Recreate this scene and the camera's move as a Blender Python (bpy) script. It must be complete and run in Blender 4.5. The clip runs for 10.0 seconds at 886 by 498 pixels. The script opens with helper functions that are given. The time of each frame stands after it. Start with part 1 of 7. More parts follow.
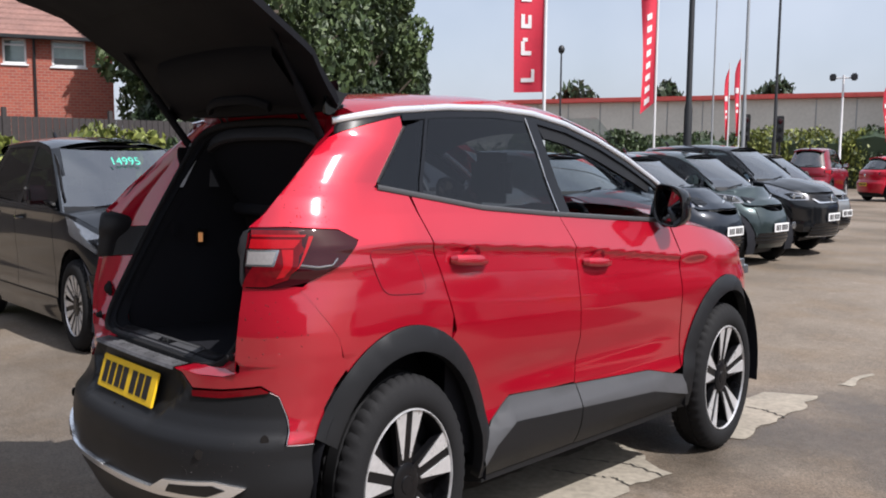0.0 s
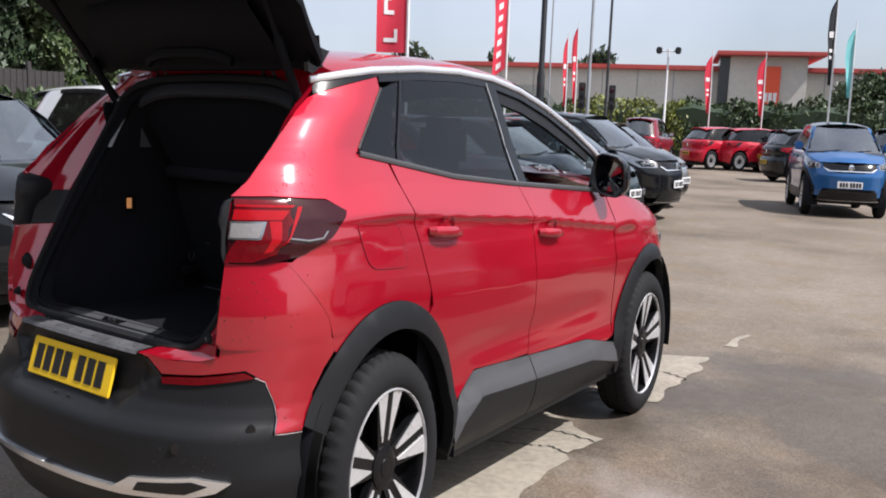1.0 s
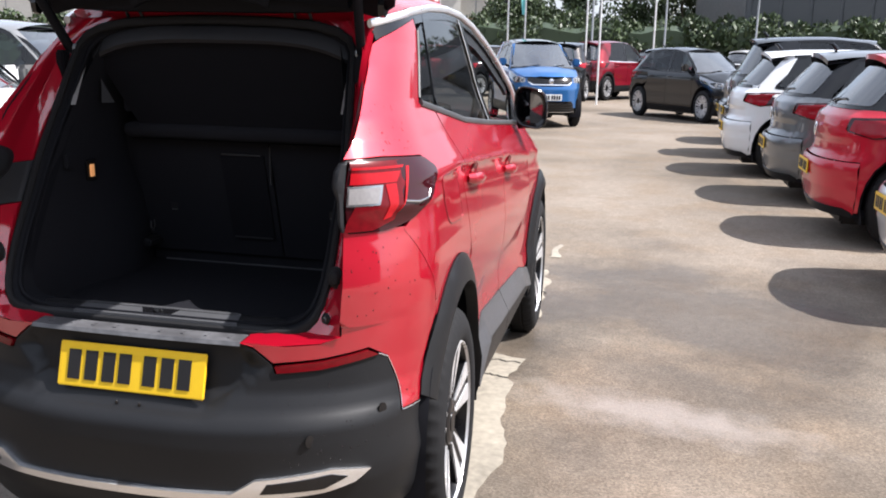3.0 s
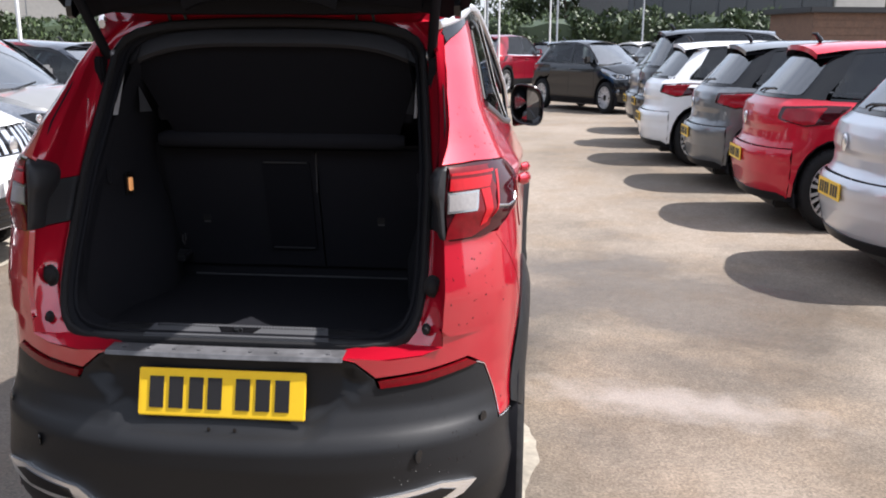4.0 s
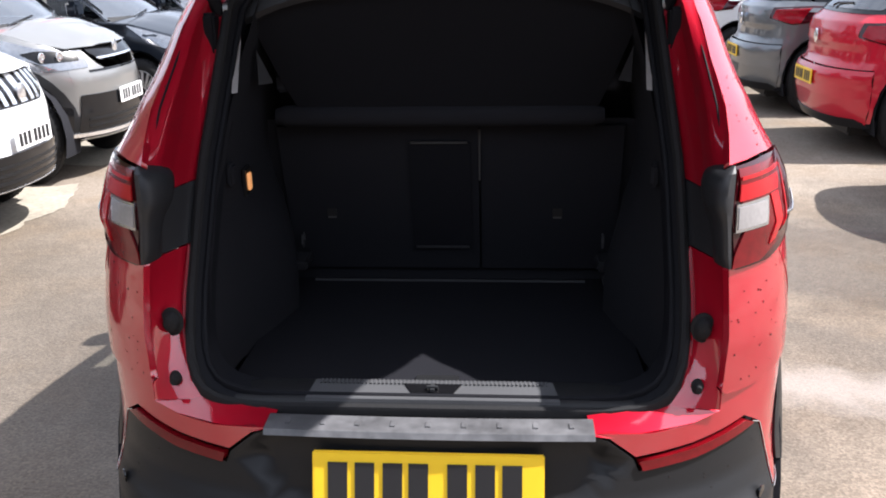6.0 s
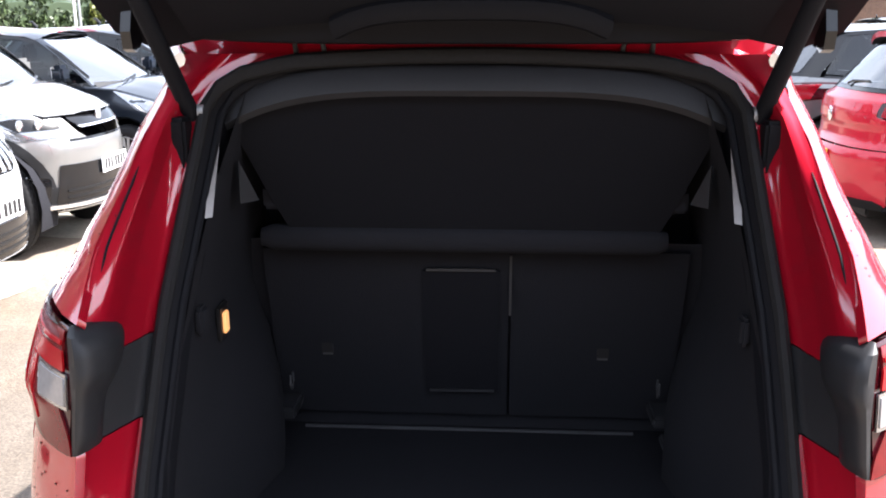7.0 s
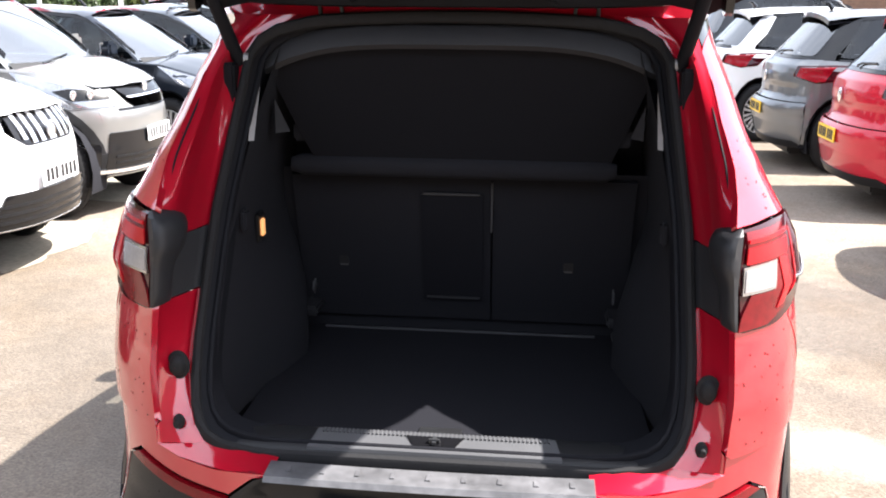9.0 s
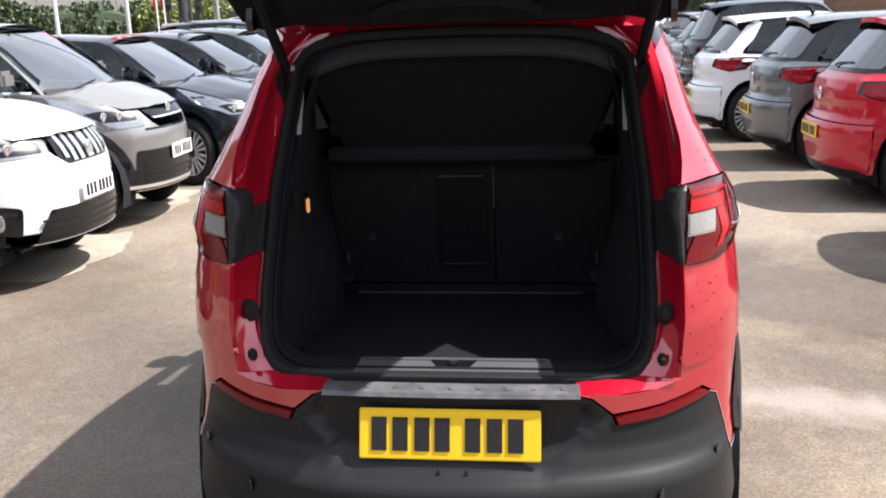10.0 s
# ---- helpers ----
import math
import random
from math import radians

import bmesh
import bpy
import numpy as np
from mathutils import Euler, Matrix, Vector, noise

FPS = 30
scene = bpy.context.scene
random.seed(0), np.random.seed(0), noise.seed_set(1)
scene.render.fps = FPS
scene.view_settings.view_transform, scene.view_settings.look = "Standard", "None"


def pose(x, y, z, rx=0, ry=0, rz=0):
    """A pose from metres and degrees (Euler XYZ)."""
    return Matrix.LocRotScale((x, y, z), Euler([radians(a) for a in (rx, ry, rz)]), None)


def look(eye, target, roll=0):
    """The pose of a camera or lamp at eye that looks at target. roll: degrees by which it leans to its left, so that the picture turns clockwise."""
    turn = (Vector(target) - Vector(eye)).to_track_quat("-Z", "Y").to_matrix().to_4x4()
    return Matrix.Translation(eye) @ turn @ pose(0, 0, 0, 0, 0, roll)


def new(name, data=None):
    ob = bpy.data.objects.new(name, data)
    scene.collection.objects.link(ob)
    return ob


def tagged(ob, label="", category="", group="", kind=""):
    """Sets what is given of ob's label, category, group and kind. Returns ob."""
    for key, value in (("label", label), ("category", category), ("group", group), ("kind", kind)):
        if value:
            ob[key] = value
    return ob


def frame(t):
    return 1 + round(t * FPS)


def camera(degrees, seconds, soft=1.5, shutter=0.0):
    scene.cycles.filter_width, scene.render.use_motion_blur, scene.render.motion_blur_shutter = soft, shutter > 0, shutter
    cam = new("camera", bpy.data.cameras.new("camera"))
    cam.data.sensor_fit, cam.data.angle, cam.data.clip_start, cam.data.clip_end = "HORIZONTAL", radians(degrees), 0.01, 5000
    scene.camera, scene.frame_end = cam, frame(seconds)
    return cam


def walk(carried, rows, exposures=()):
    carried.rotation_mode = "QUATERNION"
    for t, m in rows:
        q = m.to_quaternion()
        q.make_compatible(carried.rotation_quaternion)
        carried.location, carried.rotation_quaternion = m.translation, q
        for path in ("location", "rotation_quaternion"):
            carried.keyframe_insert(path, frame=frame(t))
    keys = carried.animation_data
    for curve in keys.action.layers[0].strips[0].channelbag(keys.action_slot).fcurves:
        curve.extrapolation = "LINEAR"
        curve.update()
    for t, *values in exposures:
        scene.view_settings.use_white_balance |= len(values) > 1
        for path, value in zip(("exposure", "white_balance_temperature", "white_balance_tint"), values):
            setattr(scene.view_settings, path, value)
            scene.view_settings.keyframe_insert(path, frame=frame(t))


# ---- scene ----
cam = camera(53.8, 10.0, soft=1.9)
METRES, EYE, TILT, LEAN, TURN = 8.0, 1.5, 0.0, 0.0, 0.0
PATH = [
    (0, (3.546, -1.463, 1.858), (2.118, -0.079, 1.645), 0.4),
    (0.5, (3.282, -1.616, 1.876), (2.013, -0.094, 1.603), 1.8),
    (1, (2.948, -1.725, 1.868), (1.824, -0.097, 1.574), 2.1),
    (1.5, (2.605, -1.877, 1.884), (1.592, -0.184, 1.556), 1.0),
    (2, (2.26, -2.143, 1.929), (1.365, -0.395, 1.55), 0.3),
    (2.5, (1.905, -2.206, 1.886), (1.237, -0.371, 1.456), 0.8),
    (2.7, (1.764, -2.22, 1.919), (1.201, -0.353, 1.476), 0.9),
    (4, (0.9, -2.295, 1.943), (0.717, -0.358, 1.481), 0.2),
    (4.5, (0.653, -2.135, 1.999), (0.522, -0.206, 1.487), -1.1),
    (5, (0.361, -1.994, 2.021), (0.267, -0.083, 1.441), -1.0),
    (6.5, (0.13, -1.286, 2.046), (-0.029, 0.598, 1.392), -1.1),
    (7, (0.054, -1.038, 2.088), (-0.066, 0.889, 1.569), -0.1),
    (7.5, (0.042, -0.929, 2.071), (-0.019, 1.003, 1.558), 0.5),
    (8, (0.047, -0.975, 2.057), (0.007, 0.936, 1.469), 0.6),
    (8.5, (0.132, -1.235, 2.039), (0.026, 0.675, 1.454), 0.7),
    (9, (0.203, -1.562, 2.051), (0.011, 0.351, 1.501), 0.4),
    (9.5, (0.213, -1.933, 2.029), (0.007, -0.012, 1.511), -1.0),
    (10, (0.241, -2.149, 2.053), (0.033, -0.227, 1.538), -1.6),
]
# the film's camera opens up as it turns to the dark boot
EXPOSURES = [(0.0, 0.37, 6150, 13), (1.0, 0.47, 6150, 13), (2.0, 0.74, 6150, 13), (2.5, 1.04, 6150, 13), (4.0, 1.14, 6150, 13), (5.0, 1.34, 6150, 13), (6.5, 1.72, 6150, 13), (7.0, 2.39, 6150, 13), (7.5, 3.04, 6150, 13), (8.0, 3.19, 6350, 12), (8.5, 2.99, 6350, 12), (9.0, 2.24, 6350, 12), (9.5, 1.59, 6350, 12), (10.0, 1.34, 6350, 12)]
walk(cam, [(t, look(eye, target, roll)) for t, eye, target, roll in PATH], EXPOSURES)

# ---- world, sun ----
TALL = 1.34  # the film shows heights stretched against widths; every height below is true and is raised by this once, in part()
world = bpy.data.worlds.new("sky")
scene.world = world
world.use_nodes = True
wn = world.node_tree
sky = wn.nodes.new("ShaderNodeTexSky")
sky.sky_type, sky.sun_disc = "NISHITA", False
sky.sun_elevation, sky.sun_rotation = radians(50), radians(85)
sky.air_density, sky.dust_density, sky.ozone_density = 1.0, 3.0, 1.0
haze = wn.nodes.new("ShaderNodeMixRGB")
haze.inputs[0].default_value = 0.55
haze.inputs[2].default_value = (6.2, 6.6, 7.2, 1)
cl = wn.nodes.new("ShaderNodeTexNoise")
cl.inputs["Scale"].default_value, cl.inputs["Detail"].default_value = 2.2, 5
clr = wn.nodes.new("ShaderNodeMapRange")
clr.inputs[1].default_value, clr.inputs[2].default_value = 0.35, 0.7
clr.inputs[3].default_value, clr.inputs[4].default_value = 0.4, 0.9
wn.links.new(cl.outputs["Fac"], clr.inputs[0])
wn.links.new(clr.outputs[0], haze.inputs[0])
wn.links.new(sky.outputs[0], haze.inputs[1])
wn.links.new(haze.outputs[0], wn.nodes["Background"].inputs[0])
wn.nodes["Background"].inputs[1].default_value = 0.1
sun = new("sun", bpy.data.lights.new("sun", "SUN"))
sun.data.energy, sun.data.angle, sun.data.color = 5.0, radians(0.6), (1.0, 0.95, 0.88)
sun.matrix_world = look((10, 1.4, 14.0), (0, 0, 0))

# ---- materials ----
def material(name, colour, rough=0.5, metal=0.0, coat=0.0, spread=0.08, grain=40.0, bump=0.0, blotch=3.0, **more):
    """A procedural surface: base colour varied at two scales, with fine relief."""
    m = bpy.data.materials.new(name)
    m.use_nodes = True
    t = m.node_tree
    b = t.nodes["Principled BSDF"]
    b.inputs["Metallic"].default_value = metal
    b.inputs["Coat Weight"].default_value = coat
    b.inputs["Coat Roughness"].default_value = more.get("coat_rough", 0.04)
    co = t.nodes.new("ShaderNodeTexCoord")
    n1 = t.nodes.new("ShaderNodeTexNoise")
    n1.inputs["Scale"].default_value, n1.inputs["Detail"].default_value = grain, 6
    n2 = t.nodes.new("ShaderNodeTexNoise")
    n2.inputs["Scale"].default_value, n2.inputs["Detail"].default_value = blotch, 4
    for n in (n1, n2):
        t.links.new(co.outputs["Object"], n.inputs["Vector"])
    add = t.nodes.new("ShaderNodeMath")
    add.operation = "ADD"
    t.links.new(n1.outputs["Fac"], add.inputs[0])
    t.links.new(n2.outputs["Fac"], add.inputs[1])
    r = t.nodes.new("ShaderNodeMapRange")
    r.inputs[1].default_value, r.inputs[2].default_value = 0.6, 1.4
    r.inputs[3].default_value, r.inputs[4].default_value = 1 - spread, 1 + spread
    t.links.new(add.outputs[0], r.inputs[0])
    mul = t.nodes.new("ShaderNodeVectorMath")
    mul.operation = "SCALE"
    mul.inputs[0].default_value = colour
    t.links.new(r.outputs[0], mul.inputs["Scale"])
    t.links.new(mul.outputs[0], b.inputs["Base Color"])
    rr = t.nodes.new("ShaderNodeMapRange")
    rr.inputs[1].default_value, rr.inputs[2].default_value = 0.3, 0.7
    rr.inputs[3].default_value, rr.inputs[4].default_value = max(rough - more.get("rough_spread", 0.05), 0.02), rough + more.get("rough_spread", 0.05)
    t.links.new(n2.outputs["Fac"], rr.inputs[0])
    t.links.new(rr.outputs[0], b.inputs["Roughness"])
    b.inputs["Specular IOR Level"].default_value = more.get("spec", 0.5)
    if bump:
        bu = t.nodes.new("ShaderNodeBump")
        bu.inputs["Strength"].default_value, bu.inputs["Distance"].default_value = bump, more.get("depth", 0.004)
        t.links.new(n1.outputs["Fac"], bu.inputs["Height"])
        t.links.new(bu.outputs[0], b.inputs["Normal"])
    return m


def paint(name, colour, metal=0.35, rough=0.34):
    return material(name, colour, rough=rough, metal=metal, coat=1.0, spread=0.04, grain=900, blotch=1.5, spec=0.12)


def glass(name, tint, shine=1.0):
    """A thin pane: tinted clear, with mirror gloss that grows at a glancing angle."""
    m = bpy.data.materials.new(name)
    m.use_nodes = True
    t = m.node_tree
    out = t.nodes["Material Output"]
    tr, gl, mx, fr, pw, ma = (t.nodes.new("ShaderNode" + k) for k in ("BsdfTransparent", "BsdfGlossy", "MixShader", "LayerWeight", "Math", "Math"))
    tr.inputs[0].default_value = (*tint, 1)
    gl.inputs["Roughness"].default_value = 0.02
    fr.inputs[0].default_value = 0.5
    pw.operation, ma.operation = "POWER", "MULTIPLY_ADD"
    pw.inputs[1].default_value = 4.5
    ma.inputs[1].default_value, ma.inputs[2].default_value = 0.9, 0.055 * shine
    t.links.new(fr.outputs["Facing"], pw.inputs[0])
    t.links.new(pw.outputs[0], ma.inputs[0])
    t.links.new(ma.outputs[0], mx.inputs[0])
    t.links.new(tr.outputs[0], mx.inputs[1])
    t.links.new(gl.outputs[0], mx.inputs[2])
    t.links.new(mx.outputs[0], out.inputs[0])
    return m


RED = paint("red_metallic_paint", (0.41, 0.003, 0.018), 0.5, 0.52)
RED.node_tree.nodes["Principled BSDF"].inputs["Coat Roughness"].default_value = 0.07
RED.node_tree.nodes["Principled BSDF"].inputs["Coat IOR"].default_value = 1.9
FLAT_RED = paint("plain_red_paint", (0.46, 0.01, 0.028), 0.1)
BLACK_PAINT = paint("black_paint", (0.008, 0.009, 0.011), 0.2)
NAVY = paint("dark_blue_grey_paint", (0.012, 0.016, 0.024), 0.2)
TEAL = paint("dark_green_paint", (0.035, 0.05, 0.052), 0.45)
WHITE = paint("white_paint", (0.75, 0.76, 0.77), 0.0)
SILVER = paint("silver_paint", (0.25, 0.25, 0.245), 0.6)
PALE_SILVER = paint("pale_silver_paint", (0.55, 0.57, 0.6), 0.5)
GREY = paint("grey_paint", (0.14, 0.15, 0.16), 0.5)
BLUE = paint("blue_metallic_paint", (0.03, 0.125, 0.33), 0.45)
DARK_RED = paint("dark_red_paint", (0.2, 0.008, 0.02), 0.3)
PLASTIC = material("black_plastic", (0.0105, 0.0108, 0.012), rough=0.44, spec=0.28, bump=0.25, grain=700, depth=0.001)
FILLER = material("grained_black_plastic", (0.017, 0.0173, 0.0195), rough=0.5, spec=0.35, bump=0.25, grain=600, depth=0.001)
TRIM = material("gloss_black_trim", (0.006, 0.006, 0.007), rough=0.14, coat=0.15, spec=0.4)
GATE_TRIM = material("matt_black_gate_trim", (0.0085, 0.0088, 0.011), rough=0.6, spec=0.08, bump=0.2, grain=700, depth=0.001)
SHEET_BLACK = material("matt_black_sheet", (0.009, 0.0092, 0.0116), rough=0.95, spec=0.1, bump=0.3, grain=600, depth=0.001)
LINING = material("black_boot_lining", (0.0125, 0.0128, 0.0162), rough=0.95, spec=0.2, bump=0.4, grain=500, depth=0.002)
RUBBER = material("tyre_rubber", (0.011, 0.011, 0.012), rough=0.8, spec=0.25, spread=0.25, grain=120, bump=0.3, depth=0.002)
CHROME = material("chrome", (0.85, 0.86, 0.88), rough=0.22, metal=0.9, spread=0.02)
ALLOY = material("machined_alloy", (0.66, 0.66, 0.67), rough=0.3, metal=0.55, spread=0.12, blotch=12)
DARK_ALLOY = material("dark_alloy", (0.005, 0.005, 0.006), rough=0.3, metal=0.0, spec=0.35)
MIRROR = material("dark_mirror_glass", (0.25, 0.26, 0.28), rough=0.06, metal=1.0, spread=0.02, rough_spread=0.02)
STEEL = material("galvanised_steel", (0.35, 0.36, 0.37), rough=0.5, metal=0.7)
BLACK_STEEL = material("black_painted_steel", (0.015, 0.016, 0.018), rough=0.5)
GLASS = glass("clear_glass", (0.8, 0.86, 0.86), 1.2)
CAR_GLASS = glass("green_tinted_glass", (0.4, 0.45, 0.46), 0.97)
WINDSCREEN = glass("windscreen_glass", (0.5, 0.55, 0.55), 7.0)
REAR_PANE = glass("tinted_rear_glass", (0.16, 0.17, 0.18), 4.5)
PRIVACY = glass("tinted_glass", (0.14, 0.15, 0.16), 1.2)
LENS = material("headlamp_lens", (0.3, 0.31, 0.33), rough=0.1, metal=0.75, coat=1.0, spread=0.3, grain=30)
RED_LENS = material("red_lamp_lens", (0.36, 0.005, 0.01), rough=0.22, coat=0.1, spec=0.3, spread=0.15, grain=60)
DEEP_RED = material("deep_red_lens", (0.12, 0.002, 0.005), rough=0.2, coat=0.1, spec=0.3, spread=0.3, grain=50)
CAR_LENS = material("dull_red_lamp_lens", (0.28, 0.005, 0.014), rough=0.2, coat=0.1, spec=0.3, spread=0.2, grain=60)
DARK_LENS = material("smoked_lamp_lens", (0.03, 0.0018, 0.004), rough=0.08, coat=0.0)
# pale colour of the reversing lamp, and of daylight painted at the boot pillars
LENS_AND_DAYLIGHT = material("clear_lens_and_daylight", (0.24, 0.23, 0.23), rough=0.2, coat=0.3, spread=0.15, grain=90)
YELLOW = material("yellow_plate", (0.85, 0.55, 0.02), rough=0.35, spread=0.03)
WHITE_PLATE = material("white_plate", (0.8, 0.8, 0.8), rough=0.35, spread=0.03)
INK = material("black_ink", (0.012, 0.012, 0.014), rough=0.5)
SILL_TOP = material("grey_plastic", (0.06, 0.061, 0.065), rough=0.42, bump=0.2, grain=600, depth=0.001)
SEAT = material("dark_seat_cloth", (0.0128, 0.0131, 0.0165), rough=0.95, bump=0.3, grain=300, spec=0.2)


# ---- geometry helpers ----
def thing(name, m, label, category, group="", kind=""):
    ob = new(name)
    ob.matrix_world = m
    return tagged(ob, label, category, group, kind)


def mesh(verts, faces, smooth=True, name="m"):
    me = bpy.data.meshes.new(name)
    me.from_pydata([(x, y, z * TALL) for x, y, z in verts], [], faces)
    if smooth:
        me.polygons.foreach_set("use_smooth", [True] * len(me.polygons))
        me.set_sharp_from_angle(angle=radians(38))
    me.update()
    return me


def part(name, shape, mat, parent, label="", smooth=True):
    """shape: a (verts, faces) pair, a bmesh or a mesh; linked as one object under its parent."""
    if isinstance(shape, bmesh.types.BMesh):
        bmesh.ops.recalc_face_normals(shape, faces=shape.faces)
        shape.verts.index_update()
        me = mesh([v.co for v in shape.verts], [[v.index for v in f.verts] for f in shape.faces], smooth, name)
        shape.free()
    elif isinstance(shape, tuple):
        me = mesh(*shape, smooth, name)
    else:
        me = shape
    if mat and not me.materials:
        me.materials.append(mat)
    ob = new(name, me)
    ob.parent = parent
    return tagged(ob, label)


def join(*shapes):
    verts, faces = [], []
    for v, f in shapes:
        n = len(verts)
        verts += [tuple(p) for p in v]
        faces += [[i + n for i in q] for q in f]
    return verts, faces


def grid(P, close=False):
    """A sheet from rows of points."""
    n, m = len(P), len(P[0])
    faces = [(i * m + j, i * m + (j + 1) % m, (i + 1) * m + (j + 1) % m, (i + 1) * m + j) for i in range(n - 1) for j in range(m if close else m - 1)]
    return [tuple(p) for row in P for p in row], faces


def mirrored(shape):
    v, f = shape
    return [(-x, y, z) for x, y, z in v], [list(reversed(q)) for q in f]


def both(shape):
    return join(shape, mirrored(shape))


def box(x0, x1, y0, y1, z0, z1, r=0.0):
    """A block, its edges bevelled by r."""
    if r:
        bm = bmesh.new()
        bmesh.ops.create_cube(bm, size=1, matrix=Matrix.Translation(((x0 + x1) / 2, (y0 + y1) / 2, (z0 + z1) / 2)) @ Matrix.Diagonal((x1 - x0, y1 - y0, z1 - z0, 1)))
        bmesh.ops.bevel(bm, geom=bm.edges[:], offset=r, segments=2, affect="EDGES")
        bm.verts.index_update()
        res = [tuple(v.co) for v in bm.verts], [[v.index for v in f.verts] for f in bm.faces]
        bm.free()
        return res
    v = [(x, y, z) for x in (x0, x1) for y in (y0, y1) for z in (z0, z1)]
    return v, [(0, 1, 3, 2), (4, 6, 7, 5), (0, 4, 5, 1), (2, 3, 7, 6), (0, 2, 6, 4), (1, 5, 7, 3)]


def tube(path, r, sides=8, cap=True):
    """A round bar along a line of points; r: one radius or one for each point."""
    path = [Vector(p) for p in path]
    rs = r if isinstance(r, (list, tuple)) else [r] * len(path)
    rows = []
    for i, p in enumerate(path):
        d = (path[min(i + 1, len(path) - 1)] - path[max(i - 1, 0)]).normalized()
        a = d.cross(Vector((0, 0, 1)) if abs(d.z) < 0.9 else Vector((1, 0, 0))).normalized()
        b = d.cross(a)
        rows.append([p + rs[i] * (a * math.cos(2 * math.pi * k / sides) + b * math.sin(2 * math.pi * k / sides)) for k in range(sides)])
    v, f = grid(rows, True)
    if cap:
        f += [list(range(sides))[::-1], [len(v) - sides + k for k in range(sides)]]
    return v, f


def lathe(profile, sides=36):
    """profile: (x along the axle, radius); the axle lies along x."""
    rows = [[(x, r * math.cos(2 * math.pi * k / sides), r * math.sin(2 * math.pi * k / sides)) for k in range(sides)] for x, r in profile]
    return grid(rows, True)


def moved(shape, x=0.0, y=0.0, z=0.0, m=None):
    v, f = shape
    if m is not None:
        v = [tuple(m @ Vector(p)) for p in v]
    return [(a + x, b + y, c + z) for a, b, c in v], f


def lerp(t, xs, ys):
    return float(np.interp(t, xs, ys))


# ---- wheels ----
def wheel_meshes(radius, width, rim_r, spokes, style):
    """Tyre and rim, centred on the axle, outer face towards +x."""
    h = width / 2
    prof = [(-h + 0.02, rim_r), (-h, rim_r + 0.03), (-h, radius - 0.05), (-h + 0.02, radius - 0.012), (-h + 0.05, radius), (-0.05, radius), (-0.046, radius - 0.007), (-0.038, radius - 0.007), (-0.034, radius), (0.0, radius), (0.03, radius), (0.034, radius - 0.007), (0.042, radius - 0.007), (0.046, radius),
            (h - 0.05, radius - 0.001), (h - 0.034, radius - 0.006), (h - 0.016, radius - 0.016), (h - 0.004, radius - 0.032), (h + 0.006, radius - 0.055), (h + 0.006, rim_r + 0.034), (h + 0.001, rim_r + 0.016), (h - 0.008, rim_r + 0.006), (h - 0.02, rim_r)]
    rows = []
    for x, r in prof:
        row = []
        for k in range(144):
            a = 2 * math.pi * k / 144
            rr = r - (0.007 if k % 3 == 0 and radius - 0.018 < r and abs(x) > 0.045 else 0)
            row.append((x, rr * math.cos(a), rr * math.sin(a)))
        rows.append(row)
    tyre = grid(rows, True)
    barrel = lathe([(-h + 0.03, rim_r * 0.98), (h - 0.05, rim_r * 0.93), (h - 0.015, rim_r * 0.985), (h - 0.004, rim_r), (h - 0.012, rim_r * 1.015)], 40)
    lip = lathe([(h - 0.014, rim_r * 0.985), (h - 0.003, rim_r), (h - 0.004, rim_r * 1.012), (h - 0.012, rim_r * 1.02)], 40)
    back = lathe([(h - 0.1, rim_r * 0.95), (h - 0.1, 0.04), (h - 0.1, 0.001)], 40)
    arms, facets = [], []

    def wedge(a, r0, r1, w0, w1, x0, x1, c0, c1, deep):
        v = [(x0, c0 - w0, r0), (x0, c0 + w0, r0), (x1, c1 + w1, r1), (x1, c1 - w1, r1)]
        v += [(x - deep, y, z) for x, y, z in v]
        return moved((v, [(0, 1, 2, 3), (7, 6, 5, 4), (0, 4, 5, 1), (1, 5, 6, 2), (2, 6, 7, 3), (3, 7, 4, 0)]), m=Matrix.Rotation(a, 4, "X"))
    for k in range(spokes):
        a = 2 * math.pi * k / spokes
        if style == "twin":
            arms.append(wedge(a, 0.03, rim_r * 0.97, 0.03, 0.078, h - 0.045, h - 0.016, 0, 0, 0.035))
            for s in (1, -1):
                facets.append(wedge(a, rim_r * 0.34, rim_r * 0.975, 0.003, 0.03, h - 0.032, h - 0.011, s * 0.02, s * 0.047, 0.01))
        else:
            arms.append(wedge(a, 0.03, rim_r * 0.5, 0.02, 0.018, h - 0.045, h - 0.03, 0, 0, 0.03))
            for s in (1, -1):
                facets.append(wedge(a, rim_r * 0.16, rim_r * 0.975, 0.008, 0.014, h - 0.036, h - 0.012, s * 0.006, s * 0.03, 0.02))
    cap = lathe([(h - 0.06, 0.075), (h - 0.035, 0.07), (h - 0.028, 0.055), (h - 0.03, 0.03), (h - 0.026, 0.028), (h - 0.024, 0.001)], 24)
    me = [mesh(*s, True, n) for s, n in ((tyre, "tyre"), (join(barrel, back, *arms), "rim"), (join(lip, *facets), "spokes"), (cap, "cap"))]
    me[0].materials.append(RUBBER)
    me[1].materials.append(DARK_ALLOY)
    me[2].materials.append(ALLOY)
    me[3].materials.append(DARK_ALLOY)
    return me


WHEELS = wheel_meshes(0.33, 0.21, 0.215, 7, "twin")
WHEELS_TEN = wheel_meshes(0.33, 0.21, 0.225, 10, "plain")


